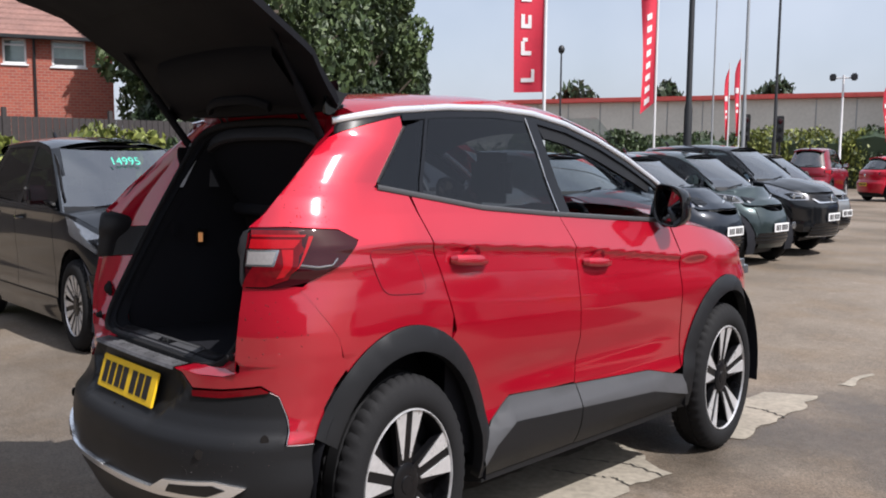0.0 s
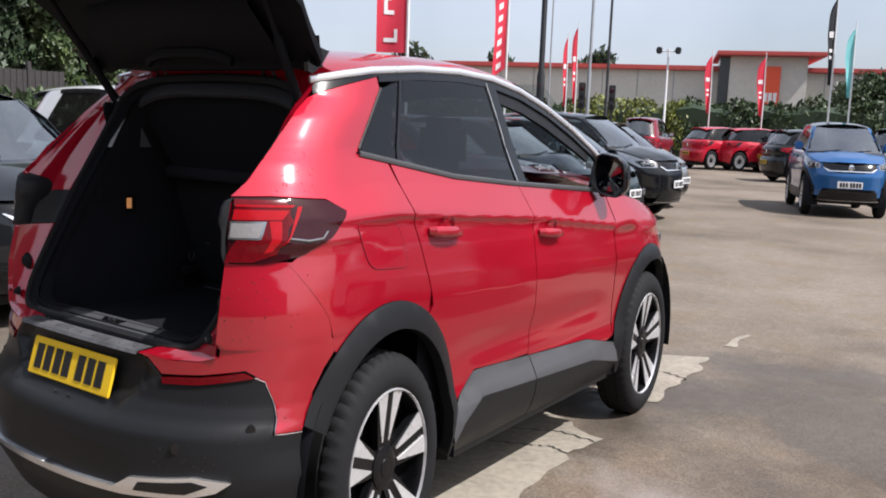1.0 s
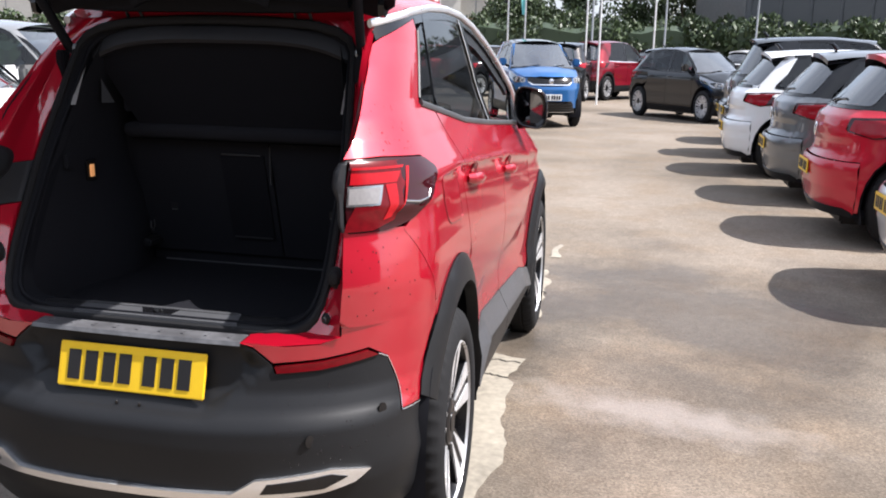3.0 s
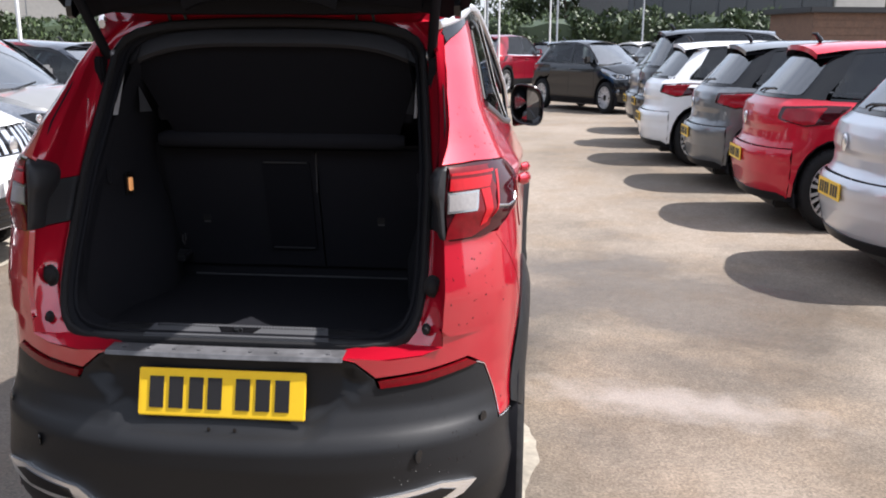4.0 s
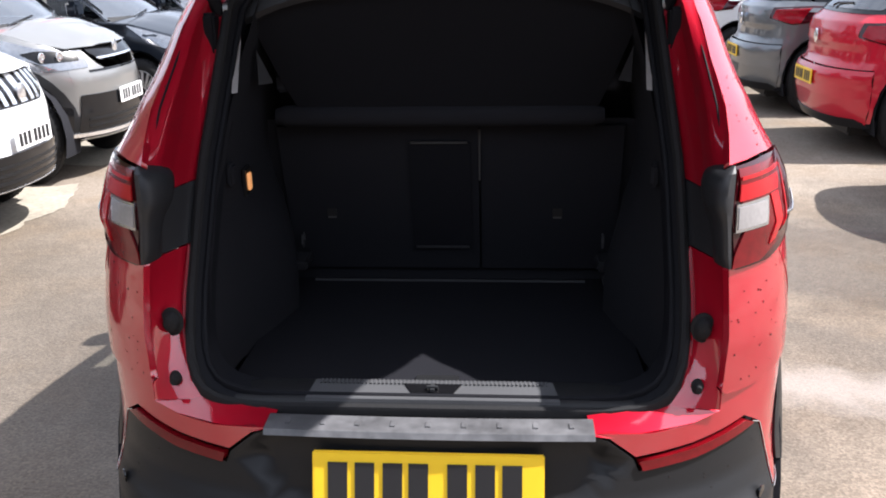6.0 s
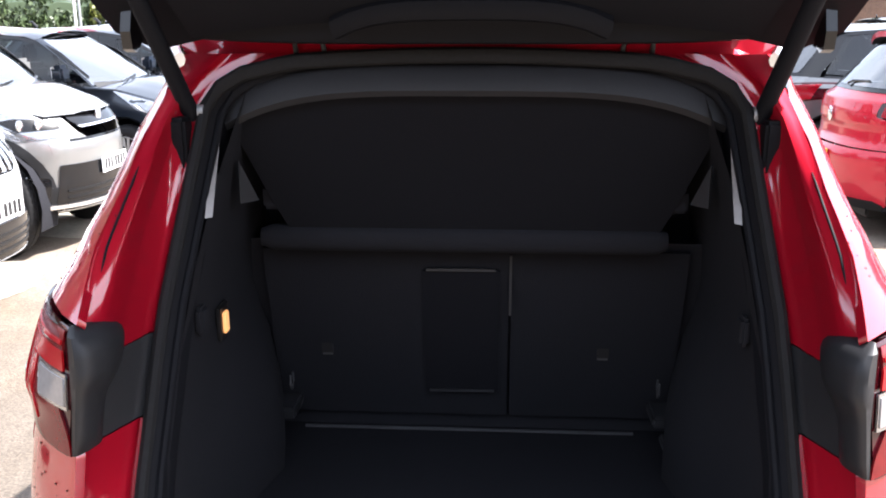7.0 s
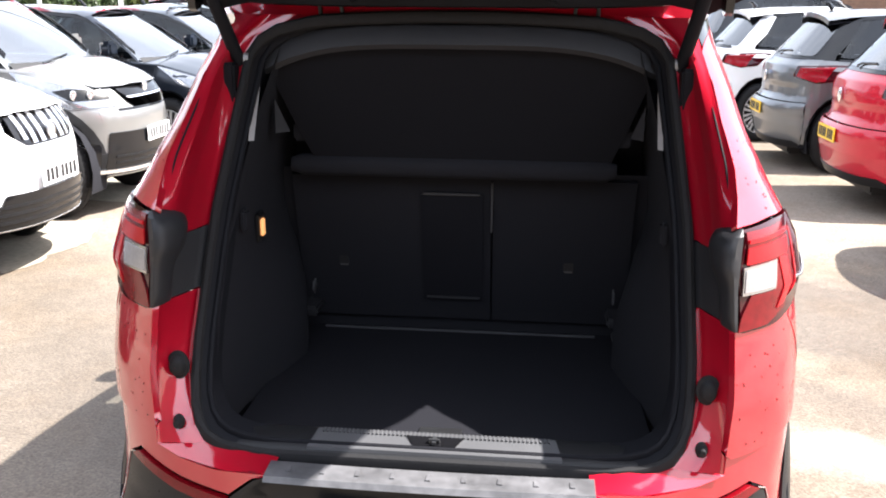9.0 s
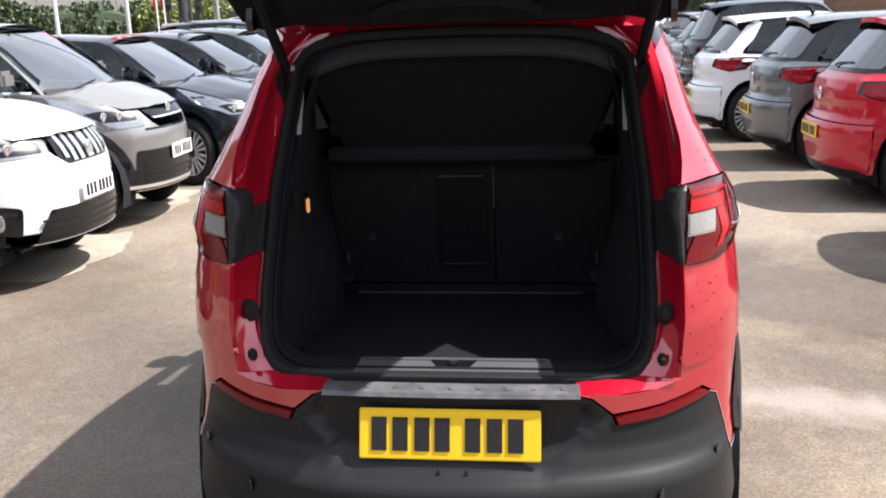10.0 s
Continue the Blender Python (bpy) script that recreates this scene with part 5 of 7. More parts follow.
# ---- tail lamps ----
CHROME_DARK = material("lamp_chrome", (0.45, 0.45, 0.46), rough=0.25, metal=0.9, spread=0.1)
LAMP = [(0.28, 1.009), (0.362, 1.009), (0.47, 1.029), (0.60, 1.079), (0.68, 1.138), (0.605, 1.169), (0.42, 1.179), (0.312, 1.177), (0.288, 1.1)]
for ob in patch("tail_light", rounded(LAMP, [0.004, 0.02, 0.02, 0.02, 0.02, 0.02, 0.02, 0.004, 0.0]), DARK_LENS, hero, out=0.006, step=(0.015, 0.02), thick=0.03, label="smoked red tail lamp cluster"):
    s = 1 if ob.data.vertices[0].co.x > 0 else -1
    for nm, pts, mat in (("red_lens", [(0.66, 1.013), (0.735, 1.014), (0.785, 1.034), (0.8, 1.1), (0.802, 1.17), (0.665, 1.174)], DEEP_RED),
                         ("reversing_lamp", [(0.667, 1.077), (0.744, 1.077), (0.746, 1.113), (0.667, 1.113)], LENS_AND_DAYLIGHT),
                         ("lamp_bezel", [(0.663, 1.072), (0.75, 1.072), (0.752, 1.118), (0.663, 1.118)], CHROME_DARK),
                         ("light_guide", [(0.668, 1.122), (0.782, 1.122), (0.786, 1.146), (0.67, 1.148)], RED_LENS),
                         ("light_guide", [(0.757, 1.036), (0.776, 1.042), (0.782, 1.119), (0.757, 1.119)], RED_LENS),
                         ("light_guide", [(0.672, 1.155), (0.788, 1.153), (0.789, 1.159), (0.672, 1.161)], RED_LENS),
                         ("light_guide", [(0.789, 1.05), (0.794, 1.053), (0.8, 1.155), (0.794, 1.155)], RED_LENS)):
        o_ = {"red_lens": 0.008, "lamp_bezel": 0.0095, "reversing_lamp": 0.0115, "light_guide": 0.0105}[nm]
        patch(nm, tq([("x", x, z) for x, z in pts]), mat, ob, where=on_tail, out=o_, step=(0.012, 0.02), sides=(s,), thick=0.004)
    swoosh = [(0.43, 1.075), (0.49, 1.068), (0.545, 1.072), (0.57, 1.09)]
    line_on(swoosh, CHROME_DARK, "lamp_trim", ob, 0.003, 0.008, sides=(s,), n=4)

# ---- boot opening ----
HOLE_X = table((0.757, 0.42), (0.761, 0.472), (0.769, 0.515), (0.781, 0.544), (0.8, 0.565), (0.83, 0.58), (0.87, 0.588), (0.93, 0.592), (1.13, 0.588), (1.35, 0.556), (1.42, 0.545), (1.45, 0.52), (1.47, 0.475), (1.483, 0.4))
hole_y = lambda z: 0.256 + (z - 0.78) * 0.745
HOLE_Z = [0.757, 0.761, 0.769, 0.781, 0.8, 0.83, 0.87, 0.93, 1.01, 1.08, 1.15, 1.25, 1.35, 1.42, 1.45, 1.47, 1.483]
def jamb(z0, z1, mat, name, label="", deep=1.0):
    zs = [z0] + [z for z in np.linspace(z0, z1, 10)][1:]
    for s in (1, -1):
        rows_ = []
        for z in zs:
            e = Vector((EDGE_X(z), EDGE_Y(z) + 0.001, z))
            h = Vector((HOLE_X(z) + 0.012, hole_y(z), z))
            dz = deep * lerp(z, [0.768, 0.83], [0.1, 1.0])
            at = lambda f, d: e.lerp(h, f) + Vector((0.002, d * dz, 0))
            if z0 > 1.1:
                # a broad rear face outside, one ridge, then the inner wall of the channel
                k = lerp(z, [1.12, 1.16, 1.4, 1.5], [0.2, 1.0, 0.85, 0.2])
                row = (e, at(0.05, -0.004 * k), at(0.2, -0.018 * k), at(0.34, -0.032 * k), at(0.43, -0.038 * k), at(0.47, -0.034 * k), at(0.55, 0.006 * k), at(0.6, 0.012 * k), at(0.78, 0.008 * k), at(0.93, 0.006), h)
            else:
                row = (e, at(0.03, 0.004), at(0.07, 0.011), at(0.2, 0.014), at(0.4, 0.014), at(0.6, 0.013), at(0.8, 0.012), at(0.93, 0.012), h)
            rows_.append([(s * p.x, p.y, p.z) for p in row])
        part(name, grid(rows_), mat, hero, label)
jamb(0.768, 1.012, RED, "boot_jamb")
jamb(1.015, 1.118, FILLER, "lamp_filler", "black plastic filler beside the tail lamp", 0.5)
jamb(1.12, 1.5, RED, "boot_jamb")
for s in (1, -1):
    slot = []
    for z in np.linspace(1.225, 1.35, 9):
        e = Vector((EDGE_X(z), EDGE_Y(z) + 0.001, z))
        slot.append(e.lerp(Vector((HOLE_X(z) + 0.012, hole_y(z), z)), 0.2) + Vector((0.002, -0.017, 0)))
    part("pillar_slot", tube([(s * p.x, p.y, p.z) for p in slot], [0.0008] + [0.0026] * 7 + [0.0008], 6), GATE_TRIM, hero)
for s in (1, -1):
    cap_ = []
    for z in np.linspace(1.013, 1.178, 18):
        e = Vector((EDGE_X(z) + 0.004, EDGE_Y(z) - 0.004, z))
        h = Vector((HOLE_X(z) + 0.012, hole_y(z), z))
        reach = lerp(z, [1.013, 1.065, 1.08, 1.095, 1.11, 1.135, 1.155, 1.17, 1.178], [0.4, 0.4, 0.43, 0.54, 0.6, 0.62, 0.54, 0.36, 0.12])
        puff = lerp(z, [1.013, 1.03, 1.085, 1.115, 1.15, 1.168, 1.178], [0.012, 0.024, 0.03, 0.058, 0.056, 0.038, 0.0])
        cap_.append([(s * p.x, p.y, p.z) for p in [e.lerp(h, reach * f) + Vector((-0.5, -0.87, 0)) * puff * (1 - abs(2 * f - 1) ** 2.6) ** 0.6 for f in np.linspace(0, 1, 15)]])
    part("lamp_cap", grid(cap_), FILLER, hero, "domed black plastic cover beside the lamp")
    for x, y, z, r in ((0.622, 0.31, 0.897, 0.027), (0.608, 0.256, 0.806, 0.014)):
        bm_ = lathe([(0, r), (0.006, r), (0.008, r * 0.75), (0.02, r * 0.62), (0.024, r * 0.45), (0.024, 0.0005)], 20)
        part("rubber_buffer", moved(bm_, m=Matrix.Translation((s * x, y - 0.0, z)) @ Matrix.Rotation(radians(-90), 4, "Z")), RUBBER, hero, "round black rubber buffer")
loop = [(HOLE_X(z), hole_y(z), z) for z in HOLE_Z]
ring = [(x, y, z) for x, y, z in loop] + [(u, 0.782 + 0.006 * (1 - (u / 0.4) ** 2), 1.486 + 0.012 * (1 - (u / 0.4) ** 2)) for u in np.linspace(0.36, -0.36, 9)] + [(-x, y, z) for x, y, z in loop[::-1]] + [(u, 0.239, 0.755) for u in np.linspace(-0.38, 0.38, 9)] + [loop[0]]
part("boot_seal", tube(ring, 0.0125, 8, False), RUBBER, hero, "black rubber seal round the boot opening")
inner_ring = [(x * 0.955, y + 0.03, 1.15 + (z - 1.15) * 0.965) for x, y, z in ring]
part("boot_seal", tube(inner_ring, 0.0085, 8, False), GATE_TRIM, hero)
band = grid([ring, [(x * 0.975, y + 0.016, 1.15 + (z - 1.15) * 0.98) for x, y, z in ring], inner_ring, [(x * 0.94, y + 0.09, 1.15 + (z - 1.15) * 0.95) for x, y, z in ring]])
part("opening_trim", band, GATE_TRIM, hero, "black plastic trim round the boot opening")
header = [[(u * w_, y_ , z_ - d * abs(u) ** 4) for u in np.linspace(-1, 1, 25)] for w_, y_, z_, d in ((0.52, 0.80, 1.483, 0.05), (0.52, 0.79, 1.478, 0.055), (0.525, 0.775, 1.445, 0.055), (0.52, 0.785, 1.436, 0.055), (0.52, 0.82, 1.436, 0.055))]
part("boot_header", grid(header), HEADER_GREY, hero, "dark grey plastic header trim")
# sill trim with the latch
sill = [[(x, y, z) for x in np.linspace(-0.545, 0.545, 23)] for y, z in ((0.243, 0.756), (0.248, 0.765), (0.262, 0.772), (0.315, 0.779), (0.336, 0.777), (0.348, 0.73))]
part("boot_sill", grid(sill), PLASTIC, hero, "black plastic boot sill")
# plate in a lighter grey than the sill round it
part("sill_plate", ([(-0.3, 0.252, 0.7715), (0.3, 0.252, 0.7715), (0.285, 0.318, 0.783), (-0.285, 0.318, 0.783), (-0.3, 0.25, 0.765), (0.3, 0.25, 0.765), (0.285, 0.325, 0.775), (-0.285, 0.325, 0.775)], [(0, 1, 2, 3), (4, 5, 1, 0), (5, 6, 2, 1), (6, 7, 3, 2), (7, 4, 0, 3)]), SILL_TOP, hero, "lighter grey plate on the boot sill", smooth=False)
part("latch_recess", ([(-0.07, 0.305, 0.7825), (0.07, 0.305, 0.7825), (0.05, 0.272, 0.777), (-0.05, 0.272, 0.777), (-0.07, 0.305, 0.77), (0.07, 0.305, 0.77), (0.05, 0.272, 0.765), (-0.05, 0.272, 0.765)], [(0, 3, 2, 1), (4, 5, 6, 7), (0, 1, 5, 4), (1, 2, 6, 5), (2, 3, 7, 6), (3, 0, 4, 7)]), TRIM, hero)
part("latch", join(moved(box(-0.005, 0.005, -0.016, 0.016, 0, 0.005), 0, 0.287, 0.779), moved(tube([(-0.012, 0, 0), (-0.012, -0.006, 0.006), (0.012, -0.006, 0.006), (0.012, 0, 0)], 0.003), 0, 0.288, 0.779)), BLACK_STEEL, hero, "black steel latch loop")
ribs = [moved(box(-0.002, 0.002, -0.01, 0.01, 0, 0.002), -0.27 + 0.01 * i, 0.312, 0.7815) for i in range(55)]
tagged(part("sill_ribs", join(*ribs), SILL_TOP, hero), kind="stuff")
# lining
FLOOR_Z = 0.742
CARPET = material("black_carpet", (0.0105, 0.0107, 0.0135), rough=0.95, spec=0.1, bump=0.5, grain=400, depth=0.002)
part("boot_floor", box(-0.53, 0.53, 0.35, 1.16, FLOOR_Z - 0.02, FLOOR_Z, 0.004), CARPET, hero, "black carpeted boot floor")
part("floor_handle", moved(box(-0.055, 0.055, -0.025, 0.025, 0, 0.005, 0.003), 0.0, 0.42, FLOOR_Z), PLASTIC, hero)
part("floor_edge", box(-0.46, 0.43, 1.125, 1.133, FLOOR_Z, FLOOR_Z + 0.004), SILL_TOP, hero)
for s in (1, -1):
    rows_ = []
    for y in (0.37, 0.45, 0.55, 0.65, 0.75, 0.9, 1.05, 1.2):
        bulge = 0.09 * math.exp(-((y - 0.9) / 0.22) ** 2)
        row = []
        for z in (FLOOR_Z - 0.01, 0.85, 0.95, 1.02, 1.08, 1.2, 1.32, 1.44):
            x = min(0.585, HOLE_X(max(z, 0.85)) - 0.03) - bulge * max(0, min(1, (1.05 - z) / 0.15)) - 0.08 * max(0, z - 1.15)
            row.append((s * x, max(y, hole_y(z) + 0.04), z))
        rows_.append(row)
    part("side_lining", grid(rows_), LINING, hero, "black boot side lining")
    part("lining_shelf", moved(box(-0.045, 0.045, -0.05, 0.05, -0.012, 0.012, 0.006), s * 0.5, 1.05, 0.815), HEADER_GREY, hero)
    part("lining_shelf", moved(box(-0.05, 0.03, -0.035, 0.035, -0.008, 0.008, 0.004), s * 0.515, 0.93, 0.8), HEADER_GREY, hero)
    part("tie_down", moved(tube([(0, -0.012, 0.02), (0, -0.016, 0), (0, 0.0, -0.012), (0, 0.016, 0), (0, 0.012, 0.02)], 0.003, 6), s * 0.475, 1.06, 0.86), SILL_TOP, hero)
    part("bag_hook", moved(box(-0.01, 0.01, -0.02, 0.02, -0.025, 0.02, 0.006), s * 0.545, 0.62, 1.11), LINING, hero)
    part("cover_mount", moved(box(-0.03, 0.03, -0.02, 0.02, -0.022, 0.018, 0.006), s * 0.455, 0.93, 1.255), LINING, hero)
    # pale strip painted for the daylight that shows beside the pillar
    part("pillar_strip", grid([[(s * (0.532 - 0.006 * k), hole_y(z) + 0.03 + 0.006 * k, z) for k in (0, 1, 2)] for z in np.linspace(1.262, 1.402, 6)]), LENS_AND_DAYLIGHT, hero, "pale strip coloured for the daylight showing at the pillar")
    # grey triangle put where the small quarter window lets daylight in
    part("pillar_trim", ([(s * 0.502, 0.80, 1.33), (s * 0.47, 0.83, 1.262), (s * 0.5, 0.79, 1.262), (s * 0.506, 0.81, 1.33), (s * 0.474, 0.84, 1.262), (s * 0.504, 0.80, 1.262)], [(0, 1, 2), (5, 4, 3), (0, 3, 4, 1), (1, 4, 5, 2), (2, 5, 3, 0)]), HEADER_GREY, hero, "grey triangle standing in for the lit quarter window", smooth=False)
LAMPLIGHT = bpy.data.materials.new("warm_lamp")
LAMPLIGHT.use_nodes = True
LAMPLIGHT.node_tree.nodes["Principled BSDF"].inputs["Base Color"].default_value = (0.8, 0.45, 0.2, 1)
LAMPLIGHT.node_tree.nodes["Principled BSDF"].inputs["Emission Color"].default_value = (1, 0.42, 0.14, 1)
LAMPLIGHT.node_tree.nodes["Principled BSDF"].inputs["Emission Strength"].default_value = 0.2
lampb = part("boot_lamp", moved(box(-0.006, 0.004, -0.03, 0.03, -0.03, 0.03, 0.003), -0.548, 0.762, 1.068), PLASTIC, hero, "lit boot lamp")
part("diffuser", moved(box(-0.004, 0.004, -0.012, 0.012, -0.018, 0.018, 0.002), -0.54, 0.757, 1.068), LAMPLIGHT, lampb)
# seat back with through-hatch
seat_y = lambda z: 1.16 - (z - 0.77) * 0.36
def seat_panel(x0, x1, z0, z1, out, nm, mat, label="", r=0.01):
    P = [[(x, seat_y(z) - out, z) for x in np.linspace(x0, x1, 4)] for z in np.linspace(z0, z1, 4)]
    v, f = grid(P)
    edge_ = [0, 1, 2, 3, 7, 11, 15, 14, 13, 12, 8, 4]
    n = len(v)
    v += [(v[i][0], v[i][1] + out + 0.004, v[i][2]) for i in edge_]
    f += [(edge_[i], edge_[(i + 1) % 12], n + (i + 1) % 12, n + i) for i in range(12)]
    return part(nm, (v, f), mat, hero, label, smooth=False)
seat_panel(-0.56, 0.56, 0.74, 1.16, 0.0, "seat_back_board", LINING)
seat_panel(-0.52, 0.088, 0.775, 1.145, 0.02, "seat_back", SEAT, "dark grey folding seat back")
seat_panel(0.096, 0.52, 0.775, 1.145, 0.02, "seat_back", SEAT, "dark grey folding seat back")
seat_panel(-0.125, 0.065, 0.835, 1.105, 0.028, "ski_hatch", CARPET, "black through-loading hatch")
for z in (0.838, 1.108):
    part("hatch_edge", box(-0.115, 0.055, seat_y(z) - 0.034, seat_y(z) - 0.026, z - 0.0025, z + 0.0025), HEADER_GREY, hero, "thin grey edge of the hatch")
part("belt_slot", box(0.089, 0.095, seat_y(1.1) - 0.026, seat_y(1.1) - 0.015, 1.02, 1.135), HEADER_GREY, hero)
for x in (-0.381, 0.333):
    part("anchor_label", moved(box(-0.015, 0.015, -0.001, 0.001, -0.01, 0.01), x, seat_y(0.93) - 0.0225, 0.93), PLASTIC, hero)
    part("label_bar", moved(box(-0.013, 0.013, -0.001, 0.001, -0.003, 0.003), x, seat_y(0.918) - 0.0245, 0.918), SILL_TOP, hero)
part("load_cover_roll", tube([(x, 0.945, 1.178) for x in (-0.5, -0.47, 0.42, 0.45)], [0.016, 0.024, 0.024, 0.016], 14), SEAT, hero, "rolled black load cover")
# black sheet added to close the view from the boot into the cabin
sheet = [[(u * lerp(f, [0, 0.7, 1], [0.52, 0.46, 0.43]), 0.81 + 0.125 * f, 1.44 - 0.245 * f - 0.05 * abs(u) ** 3 * (1 - f)) for u in np.linspace(-1, 1, 17)] for f in np.linspace(0, 1, 7)]
part("rear_curtain", grid(sheet), SHEET_BLACK, hero, "black sheet from the boot header down to the load cover")
part("cabin_wall", box(-0.66, 0.66, 1.16, 1.18, 0.74, 1.50), LINING, hero)
# cabin seen through the side glass
for x in (-0.37, 0.37):
    part("front_seat", join(box(x - 0.25, x + 0.25, 1.95, 2.12, 0.5, 1.18, 0.06), box(x - 0.14, x + 0.14, 1.92, 2.02, 1.2, 1.4, 0.04), box(x - 0.26, x + 0.26, 2.05, 2.55, 0.45, 0.64, 0.06)), SEAT, hero)
part("dashboard", box(-0.74, 0.74, 2.75, 3.2, 0.7, 1.08, 0.06), SEAT, hero)
part("cabin_floor", box(-0.8, 0.8, 1.18, 3.2, 0.36, 0.42), SEAT, hero)
part("bulkhead", box(-0.8, 0.8, 3.18, 3.24, 0.4, 1.05), SEAT, hero)
wh = [(0.37 + 0.185 * math.cos(a), 2.62 + 0.06 * math.sin(a), 1.0 + 0.175 * math.sin(a)) for a in [2 * math.pi * k / 24 for k in range(25)]]
part("steering_wheel", join(tube(wh, 0.016, 8, False), tube([(0.2, 2.62, 1.0), (0.54, 2.62, 1.0)], 0.02), tube([(0.37, 2.62, 1.0), (0.37, 2.8, 0.95)], 0.03)), SEAT, hero)
for s in (1, -1):
    part("door_lining", grid([[(s * (side_x(y, z) - 0.07), y, z) for y in np.linspace(1.2, 3.1, 12)] for z in (0.4, 0.7, 1.0, 1.12)]), SEAT, hero)

# ---- tailgate, raised on its struts ----
tail_gate = new("tailgate")
tail_gate.parent = hero
HINGE = (0.745, 1.545)
OPEN = radians(77)
def swung(shape):
    v, f = shape
    c, s = math.cos(OPEN), math.sin(OPEN)
    return [(x, HINGE[0] + (y - HINGE[0]) * c + (z - HINGE[1]) * s, HINGE[1] - (y - HINGE[0]) * s + (z - HINGE[1]) * c) for x, y, z in v], f
IN_Y = table((0, 0.775), (0.2, 0.66), (0.3, 0.57), (0.55, 0.40), (0.7, 0.31), (0.85, 0.25), (1, 0.215))
IN_Z = table((0, 1.525), (0.2, 1.43), (0.3, 1.38), (0.55, 1.17), (0.7, 1.06), (0.85, 0.93), (1, 0.81))
IN_Y_, IN_Z_ = IN_Y, IN_Z
IN_Y, IN_Z = (lambda f: IN_Y_(f) - 0.045), IN_Z_
THICK = table((0, 0.02), (0.12, 0.055), (0.24, 0.04), (0.5, 0.04), (0.65, 0.075), (0.9, 0.075), (1, 0.03))
OUT_Y = lambda f: IN_Y(f) - THICK(f) * 0.75
OUT_Z = lambda f: IN_Z(f) + THICK(f) * 0.66
HALF = table((0, 0.64), (0.06, 0.715), (0.3, 0.755), (0.55, 0.755), (0.8, 0.745), (0.92, 0.71), (1, 0.62))
us = np.linspace(-1, 1, 25)
def gate_rows(fy, fz, a, b, n, wide=1.0, push=0.0):
    return [[(u * HALF(f) * wide, fy(f) + push + 0.05 * abs(u) ** 2.5 * (1 if push >= 0 else 1), fz(f)) for u in us] for f in np.linspace(a, b, n)]
sk = lambda a, b, n: grid(gate_rows(OUT_Y, OUT_Z, a, b, n, 0.9))
part("tailgate_skin", swung(sk(0.57, 1, 14)), RED, tail_gate)
part("spoiler", swung(sk(0, 0.245, 10)), RED, tail_gate, "red roof spoiler")
part("rear_glass", swung(sk(0.25, 0.565, 8)), PRIVACY, tail_gate, "dark tinted rear window")
inner = gate_rows(IN_Y, IN_Z, 0, 1, 18, 0.985)
part("inner_trim", swung(grid(inner)), GATE_TRIM, tail_gate, "black plastic inner lining")
for s in (0, -1):
    outs = [r[s] for r in gate_rows(OUT_Y, OUT_Z, 0, 1, 18, 0.9)]
    part("gate_edge", swung(grid([outs, [tuple((Vector(a) * 0.5 + Vector(b) * 0.5) + Vector((0.03 if s == -1 else -0.03, 0, 0))) for a, b in zip(outs, [r[s] for r in inner])], [r[s] for r in inner]])), GATE_TRIM, tail_gate)
part("gate_edge", swung(grid([gate_rows(OUT_Y, OUT_Z, 0.999, 1, 2, 0.9)[1], inner[-1]])), RED, tail_gate)
part("gate_edge", swung(grid([gate_rows(OUT_Y, OUT_Z, 0, 0.001, 2, 0.9)[0], inner[0]])), GATE_TRIM, tail_gate)
# strip added across the hinge gap to keep a line of sun out
cover = [[(u * 0.6, y_, z_ - 0.012 * abs(u) ** 4) for u in np.linspace(-1, 1, 21)] for y_, z_ in ((0.70, 1.605), (0.745, 1.595), (0.80, 1.585), (0.86, 1.59))]
part("hinge_cover", grid(cover), GATE_TRIM, tail_gate)
lip = [[(u * w_, y_ + 0.03 * abs(u) ** 4, z_ + 0.012 * abs(u) ** 4) for u in np.linspace(-1, 1, 21)] for w_, y_, z_ in ((0.66, 0.70, 1.60), (0.665, 0.705, 1.535), (0.66, 0.715, 1.518), (0.64, 0.745, 1.515), (0.62, 0.76, 1.53))]
part("gate_lip", grid(lip), GATE_TRIM, tail_gate)
def on_gate(u, f, out):
    return (u, IN_Y(f) + out + 0.05 * abs(u / HALF(f)) ** 2.5, IN_Z(f) - out)
part("trim_panel", swung(grid([[on_gate(u * w_, f, o) for u in np.linspace(-1, 1, 15)] for f, w_, o in ((0.035, 0.55, 0.0), (0.05, 0.545, 0.022), (0.2, 0.56, 0.03), (0.3, 0.5, 0.02), (0.31, 0.49, 0.0))])), GATE_TRIM, tail_gate)
part("trim_panel", swung(grid([[on_gate(u * w_, f, o) for u in np.linspace(-1, 1, 15)] for f, w_, o in ((0.6, 0.55, 0.0), (0.62, 0.54, 0.025), (0.8, 0.53, 0.03), (0.95, 0.48, 0.025), (0.97, 0.46, 0.0))])), GATE_TRIM, tail_gate)
part("third_brake_trim", swung(tube([on_gate(u, 0.055 + 0.05 * (1 - (u / 0.26) ** 4), 0.03) for u in np.linspace(-0.26, 0.26, 15)], 0.018, 8)), GATE_TRIM, tail_gate, "curved black trim loop")
